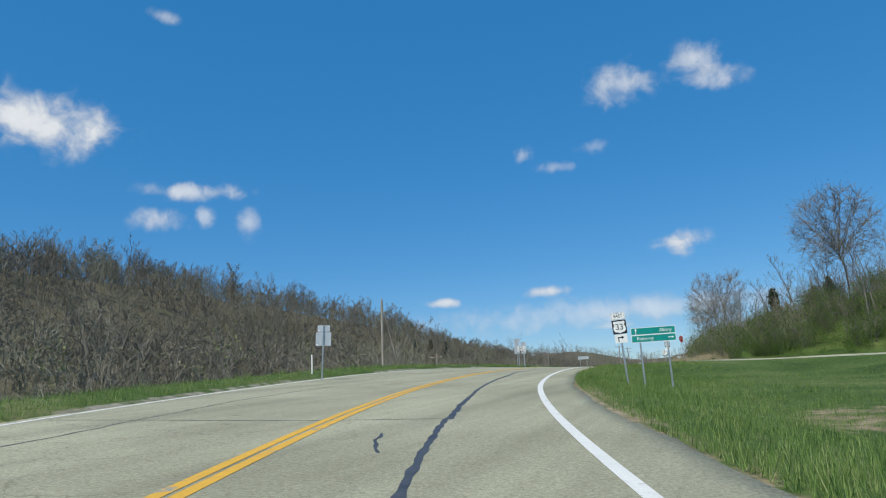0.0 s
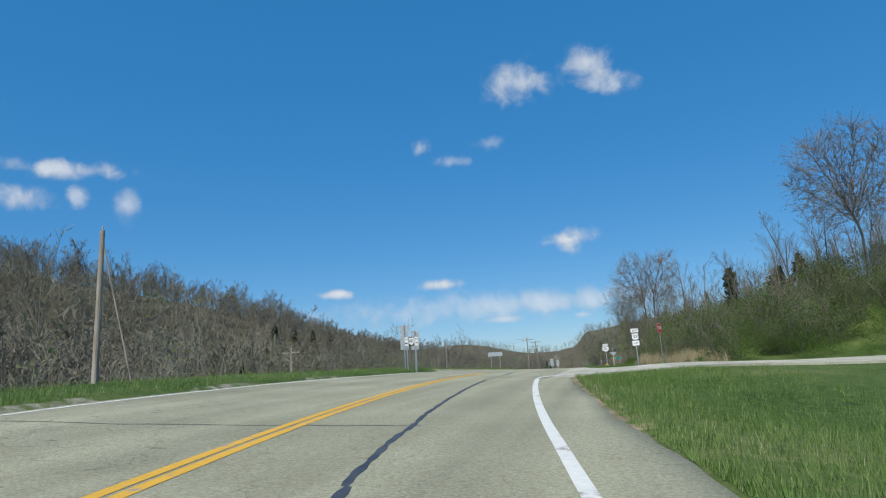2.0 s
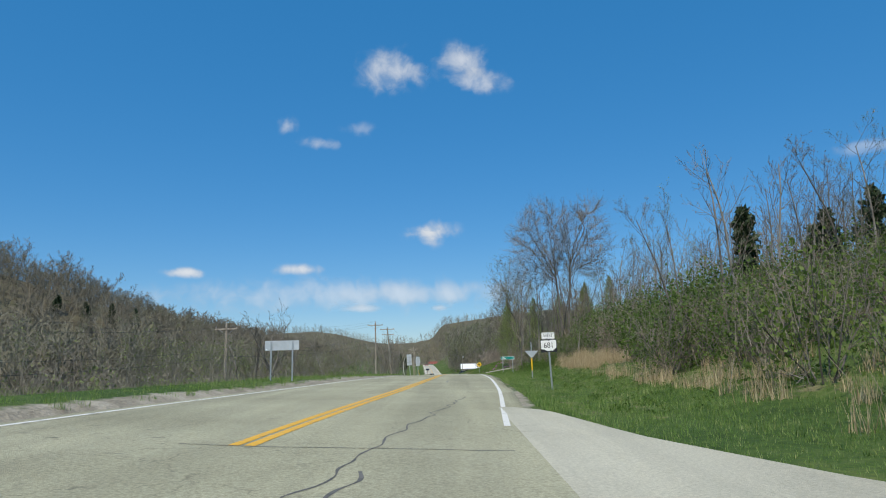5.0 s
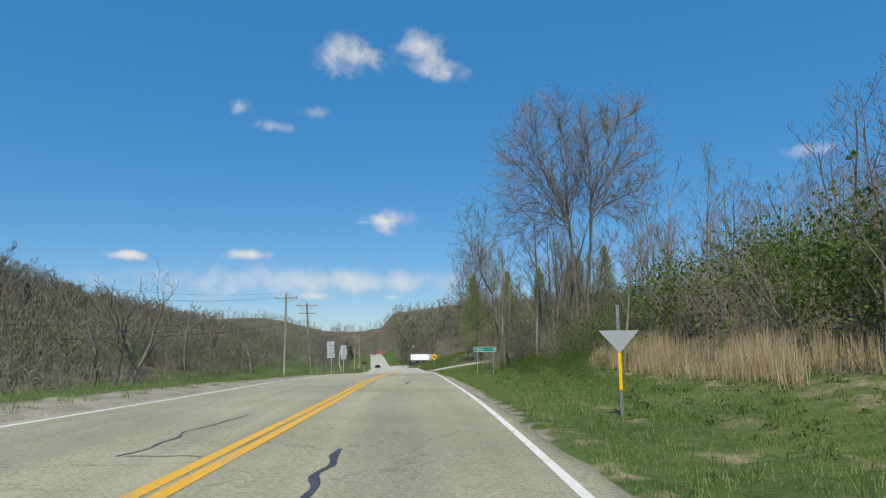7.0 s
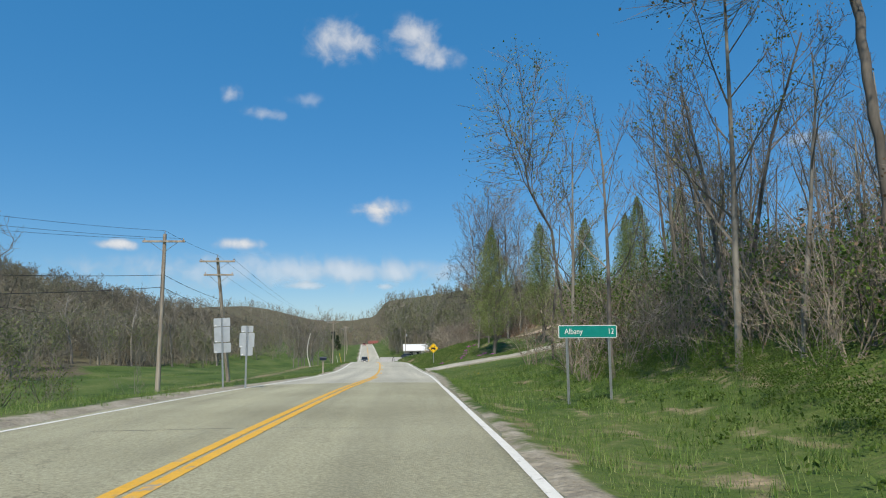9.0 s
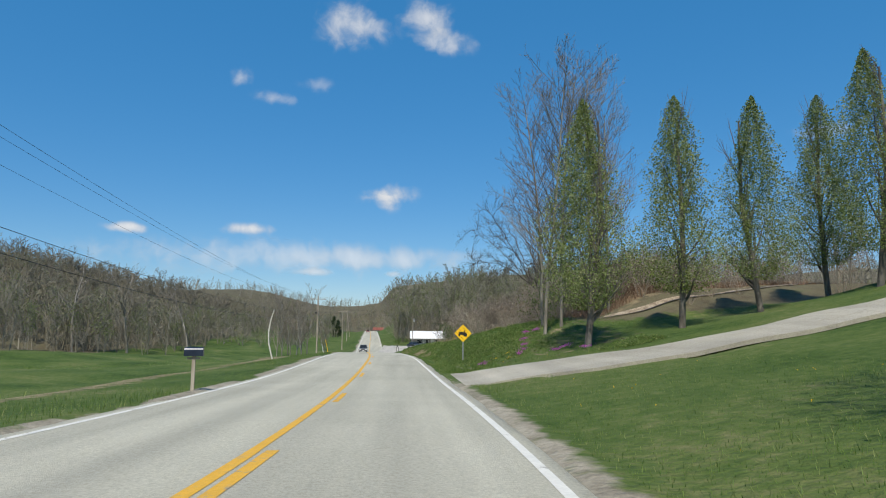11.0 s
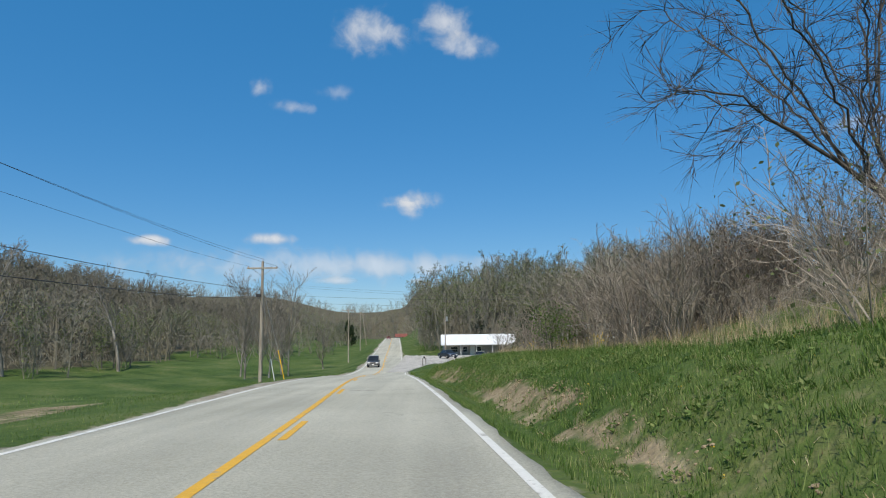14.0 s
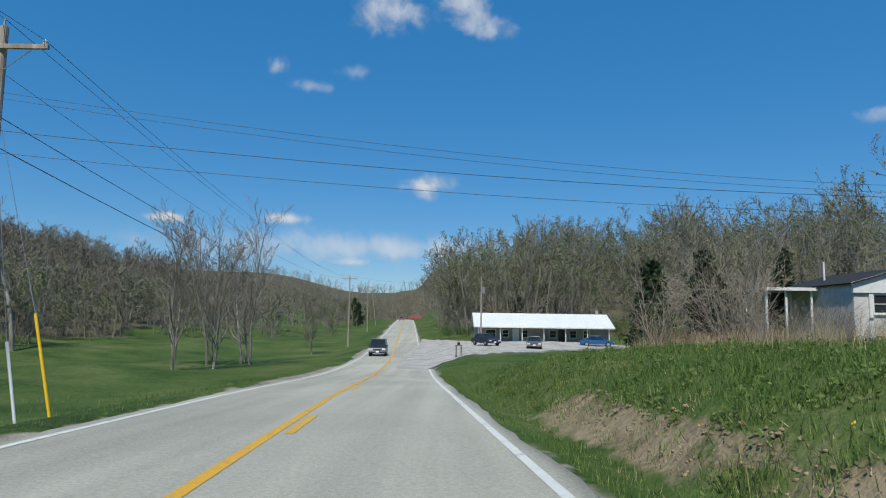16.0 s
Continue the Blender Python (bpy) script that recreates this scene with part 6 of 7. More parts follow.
SHIELD = [(0, -0.27), (0.10, -0.235), (0.20, -0.215), (0.26, -0.13), (0.265, -0.03), (0.22, 0.06), (0.225, 0.13), (0.265, 0.19), (0.205, 0.265), (0.12, 0.235), (0, 0.262)]
SHIELD = SHIELD + [(-x, z) for x, z in SHIELD[-2:0:-1]]
STATE = [(-0.36, 0.25), (-0.05, 0.25), (0.02, 0.22), (0.09, 0.255), (0.2, 0.265), (0.36, 0.25), (0.36, -0.04), (0.335, -0.12), (0.27, -0.17), (0.22, -0.19), (0.16, -0.25), (0.09, -0.225), (-0.02, -0.255), (-0.12, -0.225), (-0.2, -0.17), (-0.36, -0.15)]
ARROW_R = [(-0.15, 0.018), (0.05, 0.018), (0.05, 0.06), (0.16, 0), (0.05, -0.06), (0.05, -0.018), (-0.15, -0.018)]
ARROW_BENT = [(-0.13, -0.12), (-0.085, -0.12), (-0.085, 0.035), (0.04, 0.035), (0.04, -0.01), (0.15, 0.06), (0.04, 0.13), (0.04, 0.085), (-0.13, 0.085)]
ARROW_UP = [(z, x) for x, z in ARROW_R]


def direction_plate(root, word, z, w=0.61, h=0.305, text=None):
    p = plate("direction_plate", root, w, h, z, white_sheet)
    for q in (-1, 1):
        part("border", box(bmesh.new(), w - 0.05, 0.001, 0.008, (0, -0.032, z + q * (h / 2 - 0.025))), black_sheet, p)
        part("border", box(bmesh.new(), 0.008, 0.001, h - 0.05, (q * (w / 2 - 0.025), -0.032, z)), black_sheet, p)
    letters(word, 0.15, black_sheet, p, (0, -0.03, z), 0.85)
    return p


def route_33(at, turn, arrow, lean, label, top=2.95):
    root = thing("route_sign", label, "road sign", at, turn)
    post(root, top + 0.03, lean=0)
    direction_plate(root, "EAST", top - 0.155)
    p = plate("route_plate", root, 0.61, 0.61, top - 0.63, black_sheet)
    plate("shield", p, 0, 0, top - 0.63, white_sheet, -0.0335, shape=SHIELD, depth=0.002)
    letters("33", 0.27, black_sheet, p, (0, -0.0345, top - 0.64), 0.95)
    a = plate("arrow_plate", root, 0.533, 0.38, top - 1.14, white_sheet)
    plate("arrow", a, 0, 0, top - 1.14 - (0.0 if arrow is ARROW_R else 0.01), black_sheet, -0.0335, shape=arrow, depth=0.002)
    bolt(root, 0, top - 0.05), bolt(root, 0, top - 0.42), bolt(root, 0, top - 1.28)
    root.rotation_euler = (0, radians(lean), radians(turn))
    return root


z0 = ground_z(-3.68, 30.15)
route_33((-3.68, 30.15, z0), 13, ARROW_BENT, -2.5, "white and black route sign assembly with a bent arrow", 4.35 - z0)
z0 = ground_z(-5.33, 86.2)
route_33((-5.33, 86.2, z0), 4, ARROW_R, -1.0, "white route sign assembly with a straight arrow at the junction", 6.31 - z0)

z0 = ground_z(-2.45, 30.27)
guide = thing("guide_sign", "green destination sign with white lettering on two steel posts", "road sign", (-2.42, 30.35, z0), 10)
h = 3.62 - z0
for x in (-0.58, 0.55):
    post(guide, h - 0.02, x)
for k, (word, sh, px, asx, ar) in enumerate((("Albany", ARROW_UP, 0.52, -0.72, 1), ("Pomeroy", ARROW_R, -0.35, 0.72, 1))):
    z = h - 0.16 - 0.325 * k
    p = plate("sign_panel", guide, 1.86, 0.315, z, white_sheet, r=0.04)
    plate("green_field", p, 1.82, 0.275, z, green_sheet, -0.0325, r=0.03, depth=0.002)
    letters(word, 0.155, white_sheet, p, (px, -0.0325, z), 0.88)
    plate("arrow", p, 0, 0, z, white_sheet, -0.0345, x=asx, shape=[(a * 0.85, b * 0.85) for a, b in sh], depth=0.002)

z0 = ground_z(-3.6, 84.5)
stop = thing("stop_sign", "red stop sign turned towards the side road", "stop sign", (-3.6, 84.5, z0), 68)
h = 6.52 - z0
post(stop, h)
oct_pts = [(0.41 * math.cos(radians(22.5 + 45 * k)), 0.41 * math.sin(radians(22.5 + 45 * k))) for k in range(8)]
p = plate("octagon", stop, 0, 0, h - 0.40, white_sheet, shape=oct_pts)
plate("red_field", p, 0, 0, h - 0.40, red_sheet, -0.0325, shape=[(a * 0.95, b * 0.95) for a, b in oct_pts], depth=0.002)
letters("STOP", 0.25, white_sheet, p, (0, -0.033, h - 0.40), 0.72)
stop.rotation_euler = (0, radians(-2), radians(57))

z0 = ground_z(-7.39, 111.1)
s681 = thing("route_sign", "state route marker on a black plate under a direction plate", "road sign", (-7.39, 111.1, z0), 1)
h = 6.20 - z0
post(s681, h + 0.02)
direction_plate(s681, "WEST", h - 0.155)
p = plate("route_plate", s681, 0.762, 0.61, h - 0.62, black_sheet)
plate("state_outline", p, 0, 0, h - 0.62, white_sheet, -0.0335, shape=STATE, depth=0.002)
letters("681", 0.27, black_sheet, p, (0, -0.0345, h - 0.61), 0.85)
bolt(s681, 0, h - 0.04), bolt(s681, 0, h - 0.36), bolt(s681, 0, h - 0.88)
s681.rotation_euler = (0, radians(-2), radians(1))

z0 = ground_z(-6.3, 127.9)
tri = thing("triangular_sign", "grey triangular sign back on a post with yellow strip", "road sign", (-6.28, 127.9, z0))
post(tri, 2.62, 0, 0.03)
plate("triangle", tri, 0, 0, 2.0, sign_back, -0.01, shape=[(-0.48, 0.0), (-0.45, -0.03), (-0.03, -0.49), (0.03, -0.49), (0.45, -0.03), (0.48, 0.0), (0.46, 0.01), (-0.46, 0.01)], depth=0.004)
part("reflector_strip", box(bmesh.new(), 0.075, 0.006, 0.87, (0, 0.008, 1.06), bevel=0.002), yellow_sheet, tri, "bright yellow reflector strip")
bolt(tri, 0, 1.62, -0.012)

z0 = ground_z(-5.0, 164.0)
dist = thing("guide_sign", "small green distance sign with white lettering near the woods corner", "road sign", (-5.0, 164.0, z0), 4)
post(dist, 2.05, -0.62), post(dist, 2.05, 0.62)
p = plate("sign_panel", dist, 1.72, 0.36, 1.92, white_sheet, r=0.04)
plate("green_field", p, 1.68, 0.32, 1.92, green_sheet, -0.0325, r=0.03, depth=0.002)
letters("Albany", 0.16, white_sheet, p, (-0.42, -0.0325, 1.92), 0.88)
letters("12", 0.16, white_sheet, p, (0.68, -0.0325, 1.92), 0.88, name="numeral")

z0 = ground_z(-6.25, 220.45)
tract = thing("warning_sign", "yellow diamond farm-machinery warning sign on a steel post", "road sign", (-6.25, 220.45, z0), 2)
hc = 4.59 - z0
post(tract, hc + 0.4)
diamond = [(0.535 * a, 0.535 * b) for a, b in ((0.06, 0.94), (0, 0.985), (-0.06, 0.94), (-0.94, 0.06), (-0.985, 0), (-0.94, -0.06), (-0.06, -0.94), (0, -0.985), (0.06, -0.94), (0.94, -0.06), (0.985, 0), (0.94, 0.06))]
p = plate("diamond", tract, 0, 0, hc, yellow_sheet, shape=diamond)
for a in range(4):
    part("border", box(bmesh.new(), 0.68, 0.001, 0.011, (0.247 * math.cos(radians(45 + 90 * a)), -0.032, hc + 0.247 * math.sin(radians(45 + 90 * a))), pose(0, 0, 0, 0, 45 - 90 * a + 90 if a % 2 else 45, 0)), black_sheet, p)
sym = bmesh.new()
for cxx, czz, r in ((0.13, -0.075, 0.125), (-0.225, -0.135, 0.055)):
    outline(sym, [(r * math.cos(k * 0.3142), r * math.sin(k * 0.3142)) for k in range(20)], 0.002, pose(cxx, -0.0335, hc + czz))
outline(sym, [(-0.27, 0.07), (-0.215, 0.085), (-0.215, 0.12), (-0.195, 0.12), (-0.195, 0.085), (0.0, 0.075), (0.06, 0.03), (0.1, -0.05), (0.0, -0.11), (-0.08, -0.10), (-0.16, -0.085), (-0.2, -0.1), (-0.255, -0.09)], 0.002, pose(0, -0.0338, hc))
outline(sym, [(0.03, 0.02), (0.06, 0.11), (0.075, 0.19), (0.125, 0.19), (0.125, 0.03)], 0.002, pose(0, -0.0341, hc))
part("tractor_symbol", sym, black_sheet, p, "black farm tractor silhouette")
bolt(tract, 0, hc - 0.42), bolt(tract, 0, hc + 0.42)


def sign_backs(at, turn, posts, plates, label, lean=0.0):
    root = thing("sign_assembly", label, "road sign", at, turn)
    for x, h in posts:
        post(root, h, x, -0.02)
    for x, z, w, hh in plates:
        q = plate("sign_plate", root, w, hh, z, sign_back, 0.012, x)
        part("sticker", box(bmesh.new(), 0.09, 0.001, 0.04, (x - w / 2 + 0.08, 0.010, z - hh / 2 + 0.05)), white_sheet, q)
    root.rotation_euler = (0, radians(lean), radians(turn))
    return root


def on_ground(x, y):
    return (x, y, ground_z(x, y))


sign_backs(on_ground(-17.7, 28.0), 24, [(0, 2.75)], [(0, 2.57, 0.60, 0.31), (0, 2.06, 0.74, 0.66)], "grey aluminium backs of two stacked signs on one post", 3)
h1, h2 = 7.43 - ground_z(-22.45, 79.4), 6.93 - ground_z(-21.5, 78.9)
sign_backs(on_ground(-22.45, 79.4), 18, [(0, h1)], [(0, h1 - 0.2, 0.80, 0.40), (0, h1 - 0.56, 0.64, 0.32), (0, h1 - 1.28, 0.62, 1.08)], "tall grey backs of stacked route signs beside the road", 1)
sign_backs(on_ground(-21.5, 78.9), 18, [(0, h2)], [(0, h2 - 0.15, 0.62, 0.31), (0, h2 - 0.64, 0.66, 0.66), (0, h2 - 1.18, 0.57, 0.41)], "grey backs of three stacked signs beside the road", 1)
z0 = ground_z(-21.38, 77.6)
hj = 6.08 - z0
junction = thing("route_sign", "state route marker between two direction plates with arrows", "road sign", (-21.38, 77.6, z0), 20)
post(junction, hj + 0.25, -0.33), post(junction, hj + 0.25, 0.30)
p = plate("route_plate", junction, 0.42, 0.64, hj, black_sheet, -0.045)
plate("state_outline", p, 0, 0, hj, white_sheet, -0.048, shape=[(x * 0.5, z * 1.05) for x, z in STATE], depth=0.002)
letters("681", 0.25, black_sheet, p, (0, -0.0485, hj + 0.02), 0.6)
for sx, word in ((-1, "EAST"), (1, "WEST")):
    q = plate("direction_plate", junction, 0.28, 0.62, hj - 0.01, white_sheet, -0.04, 0.355 * sx)
    letters(word, 0.10, black_sheet, q, (0.355 * sx, -0.04, hj + 0.15), 0.68)
    plate("arrow", q, 0, 0, hj - 0.12, black_sheet, -0.043, 0.355 * sx, shape=[(sx * a * 0.7, b * 1.1) for a, b in ARROW_R], depth=0.002)
sign_backs(on_ground(-20.9, 114.6), 6, [(-0.55, 2.0), (0.55, 2.0)], [(0, 1.82, 1.75, 0.50)], "wide grey back of a destination sign on two posts", 0)
sign_backs(on_ground(-17.9, 175.4), 6, [(0, 3.0)], [(0, 2.82, 0.70, 0.36), (0, 2.28, 0.66, 0.66), (0, 1.70, 0.72, 0.42)], "tall stacked sign backs near the leaning pole", -3)
sign_backs(on_ground(-16.75, 174.5), 6, [(0, 2.7)], [(0, 2.55, 0.5, 0.28), (0, 2.08, 0.62, 0.62), (0, 1.6, 0.5, 0.34)], "shorter stacked sign backs near the leaning pole", 0)
mark = thing("marker_post", "short white delineator post in the verge grass", "post", on_ground(-20.2, 31.0))
part("stake", box(bmesh.new(), 0.07, 0.03, 1.15, (0, 0, 0.45), bevel=0.006), white_sheet, mark)


# ---- poles and wires ----
def utility_pole(x, y, top, arms=((0.25, 2.4),), lean=(0, 0), base=None, label="weathered wooden utility pole with a crossarm", turn=0.0, r=0.15, cans=0):
    z = ground_z(x, y) if base is None else base
    h = top - z
    root = thing("utility_pole", label, "utility pole", (x, y, z), 0)
    part("pole", rod(bmesh.new(), (0, 0, -0.6), (lean[0], lean[1], h), r, r * 0.66, 12), wood_pole, root)
    tips = []
    for down, w in arms:
        t = (h - down) / h
        c = Vector((lean[0] * t, lean[1] * t - 0.12, h - down))
        m = pose(0, 0, 0, 0, 0, turn)
        arm = part("crossarm", box(bmesh.new(), w, 0.09, 0.115, c, m, 0.008), wood_pole, root)
        for s in (-1, 1):
            tip = m @ Vector((s * (w / 2 - 0.1), 0, 0))
            part("brace", rod(bmesh.new(), c + (m @ Vector((s * w * 0.32, 0.05, -0.05))), c + Vector((0, 0.08, -0.62)), 0.014, sides=5), steel, arm)
            bm = bmesh.new()
            rod(bm, c + tip + Vector((0, 0, 0.05)), c + tip + Vector((0, 0, 0.13)), 0.05, 0.035, 8)
            rod(bm, c + tip + Vector((0, 0, 0.13)), c + tip + Vector((0, 0, 0.19)), 0.045, 0.02, 8)
            part("insulator", bm, porcelain, arm)
            tips.append(root.location + c + tip + Vector((0, 0, 0.17)))
    part("pole_top_pin", rod(bmesh.new(), (lean[0], lean[1], h), (lean[0], lean[1], h + 0.22), 0.03, 0.02, 6), porcelain, root)
    for k in range(cans):
        bm = rod(bmesh.new(), (0.32, -0.05, h - 2.1), (0.32, -0.05, h - 1.25), 0.22, 0.22, 14)
        part("transformer", bm, steel, root, "grey transformer can")
    return root, tips, root.location + Vector((lean[0], lean[1], h + 0.2))


def wire(a, b, sag, r=0.008):
    a, b = np.array(a), np.array(b)
    t = np.linspace(0, 1, 22)
    p = a + (b - a) * t[:, None]
    p[:, 2] -= 4 * sag * t * (1 - t)
    tagged(new("overhead_wire", mesh_of("overhead_wire", *tubes([(0, p, np.full(22, r))], 0, 0, 4), wire_mat)), "thin dark overhead wire strung between wooden poles", "wire", "overhead wires")


p1, _, t1 = utility_pole(-27.5, 53.5, 9.95, (), (0.12, 0.0), label="bare wooden pole with a thin brace below the road", r=0.14)
part("brace", rod(bmesh.new(), (0.1, 0, 6.6), (1.35, 0.6, 0.2), 0.035, 0.03, 7), wood_pole, p1)
p2, a2, t2 = utility_pole(-42.75, 102.6, 7.9, ((0.55, 2.1),), label="wooden crossarm pole standing low in the valley")
p3, a3, t3 = utility_pole(-33.97, 144.8, 9.35, ((0.6, 2.2),), label="wooden crossarm pole beside the valley scrub")
pa, aa, ta = utility_pole(-23.85, 184.7, 11.6, ((0.45, 2.4),), label="tall straight wooden pole with a crossarm at the verge")
pb, ab, tb = utility_pole(-22.2, 194.3, 11.1, ((0.25, 2.4), (1.15, 2.0)), (-0.45, -2.6), label="leaning wooden pole with two crossarms", cans=0)
pc, ac, tc_ = utility_pole(-23.6, 287.2, 10.25, ((0.55, 2.4),), label="grey wooden pole with crossarm and cable box beside the meadow")
part("cable_box", box(bmesh.new(), 0.34, 0.2, 0.28, (-0.22, -0.2, 7.2), bevel=0.03), wire_mat, pc, "black cable splice box")
pd, ad, td = utility_pole(-28.6, 386, 10.9, ((0.35, 2.6),), label="wooden crossarm pole on the roadside grass down the valley")
pe, ae, te = utility_pole(-33.0, 455, 13.0, ((0.3, 2.4),), label="distant wooden pole climbing the road")
pf, af, tf = utility_pole(-37.0, 520, 15.0, ((0.3, 2.4),), (-1.6, 0), label="distant leaning wooden pole near the crest")
pg, ag, tg = utility_pole(26.0, 297.0, 10.5, ((0.4, 2.4),), label="wooden service pole by the white building")
ph, ah, th = utility_pole(-7.4, 362.0, 9.4, (), label="slim service pole with a transformer beside the low building", r=0.12, cans=1)
for u, v, sag in ((a2, a3, 0.7), (a3, aa, 0.8), (ab[:2], ac, 1.5), (ac, ad, 1.6), (ad, ae, 1.2), (ae, af, 1.0)):
    for i in range(2):
        wire(u[i], v[i], sag)
for u, v, sag in ((ta, tb, 0.1), (tb, tc_, 1.5), (tc_, td, 1.5), (t2, t3, 0.6), (t3, ta, 0.8)):
    wire(u, v, sag)
low = [Vector(q) for q in ((-42.75, 102.6, 5.0), (-33.97, 144.8, 6.1), (-23.85, 184.7, 8.5), (-22.6, 192.2, 7.6), (-23.65, 287.2, 7.3), (-28.6, 386, 7.3), (-33, 455, 9.4))]
for u, v in zip(low, low[1:]):
    wire(u, v, 0.016 * (v - u).length, 0.017)
    wire(u + Vector((0, 0, 0.75)), v + Vector((0, 0, 0.7)), 0.014 * (v - u).length, 0.014)
wire((-70, 60, 3.0), low[0], 0.8, 0.02)
for z1, z2, sag, r in ((8.6, 9.6, 1.4, 0.005), (8.45, 9.4, 1.45, 0.005), (7.65, 9.0, 1.0, 0.008), (7.1, 8.5, 1.0, 0.006)):
    wire((-23.6, 287.2, z1), (26, 297, z2), sag, r)
wire(th, td, 1.0)
for k, (x, y, dx, m, hgt) in enumerate(((-22.37, 287.0, -0.41, white_sheet, 2.61 - ground_z(-22.37, 287.0)), (-21.66, 287.1, -0.58, yellow_sheet, 3.27 - ground_z(-21.66, 287.1)))):
    g = thing("guy_marker", ("white", "yellow")[k] + " plastic sleeve on a guy wire of the grey pole", "guy wire", on_ground(x, y))
    part("sleeve", rod(bmesh.new(), (0, 0, -0.1), (dx, 0.05, hgt), 0.035, 0.035, 8), m, g)
    part("guy_wire", rod(bmesh.new(), (dx, 0.05, hgt), (-23.65 - x, 287.2 - y, 7.6), 0.008, 0.008, 5), steel, g)

# ---- mailbox, roadside things ----
mb = thing("mailbox", "dark blue metal mailbox on a wooden post", "mailbox", on_ground(-16.35, 200.9), 8)
part("post", box(bmesh.new(), 0.10, 0.10, 1.25, (0, 0, 0.42), bevel=0.006), wood_pole, mb)
part("bracket", box(bmesh.new(), 0.06, 0.4, 0.06, (0.0, 0.0, 0.98), pose(0, 0, 0, 0, 0, 90), 0.004), wood_pole, mb)
navy = material("navy_paint", [(0.012, 0.018, 0.035), (0.025, 0.035, 0.06)], 5, 0.35, 0.2)
bm = outline(bmesh.new(), [(-0.12, 0), (0.12, 0), (0.12, 0.16)] + [(0.12 * math.cos(radians(a)), 0.16 + 0.12 * math.sin(radians(a))) for a in range(20, 161, 20)] + [(-0.12, 0.16)], 0.56, pose(-0.28, 0, 1.05, 0, 0, -90))
part("box", bm, navy, mb)
ps = thing("mailbox_stand", "dark twin-post stand beside the parking entrance", "mailbox", on_ground(-11.2, 331.0))
for x in (-0.22, 0.22):
    part("post", box(bmesh.new(), 0.10, 0.10, 1.15, (x, 0, 0.5), bevel=0.006), bark, ps)
part("shelf", box(bmesh.new(), 0.62, 0.3, 0.05, (0, 0, 1.05), bevel=0.006), bark, ps)
part("box", box(bmesh.new(), 0.24, 0.45, 0.26, (0.0, 0, 1.21), bevel=0.05), black_sheet, ps)

stone = material("field_stone", [(0.16, 0.14, 0.12), (0.27, 0.24, 0.205), (0.38, 0.345, 0.30)], 5, 0.9, bump=0.7, random_shade=0.25)
soil = material("clay_soil", [(0.22, 0.168, 0.10), (0.40, 0.315, 0.20)], 6, 0.95, bump=0.8, random_shade=0.2)


def lump(seed, mat, name):
    r = np.random.default_rng(seed)
    bm = bmesh.new()
    bmesh.ops.create_icosphere(bm, subdivisions=2, radius=0.5)
    for v in bm.verts:
        n = noise.noise(v.co * 2.1 + Vector((seed, 0, 0)))
        v.co *= 1 + 0.5 * n
        v.co.z *= 0.62
    me = bpy.data.meshes.new(name)
    bm.to_mesh(me)
    bm.free()
    me.materials.append(mat)
    return me


stones = [lump(k, stone, "stone") for k in range(4)]
clods = [lump(10 + k, soil, "clod") for k in range(4)]
rk = np.random.default_rng(88)
sx, sy = verge(16, 212.6, 218.6, 1.15, 1.75, rk, True, 1.0)
for k in range(16):
    ob = tagged(new("stone", stones[k % 4]), "weathered field stone edging the planted slope", "stone", "stones along the slope")
    s = rk.uniform(0.14, 0.34)
    ob.matrix_world = pose(sx[k], sy[k], ground_z(sx[k], sy[k]) + 0.03, 0, 0, rk.uniform(0, 360)) @ Matrix.Diagonal((s, s * 0.8, s * 0.8, 1))
V, F, m = [], [], 0
bx, by = verge(2600, 236, 298, 1.1, 2.7, rk, True, 1.0)
zc = zones(bx, by)[:, 1] > 0.35
for x, y in zip(bx[zc], by[zc]):
    me = clods[rk.integers(4)]
    v = np.zeros(len(me.vertices) * 3, np.float32)
    me.vertices.foreach_get("co", v)
    f = np.zeros(len(me.loops), np.int32)
    me.loops.foreach_get("vertex_index", f)
    v = v.reshape(-1, 3) * (rk.uniform(0.03, 0.08) + 0.04 * rk.uniform() ** 4) + np.array([x, y, ground_z(x, y)])
    V.append(v), F.append(f.reshape(-1, 3) + m)
    m += len(v)
tagged(new("soil_clods", mesh_of("soil_clods", np.concatenate(V), np.concatenate(F), soil)), "crumbled bare clay along the cut bank", "soil", kind="stuff")

# ---- buildings ----
tyre_mat = material("tyre_rubber", [(0.015, 0.015, 0.016), (0.03, 0.03, 0.03)], 12, 0.9)
siding = material("grey_siding", [(0.30, 0.29, 0.27), (0.38, 0.37, 0.35)], 3, 0.8, bump=0.1)
white_wood = material("white_painted_wood", [(0.68, 0.68, 0.66), (0.80, 0.80, 0.78)], 4, 0.6, bump=0.1)
white_roof = material("white_metal_roof", [(0.78, 0.78, 0.78), (0.86, 0.86, 0.86)], 2, 0.4, 0.1)
dark_pane = material("dark_window_glass", [(0.02, 0.025, 0.03), (0.04, 0.045, 0.05)], 2, 0.08)
red_roof_mat = material("red_roof", [(0.17, 0.05, 0.035), (0.25, 0.08, 0.055)], 3, 0.7)


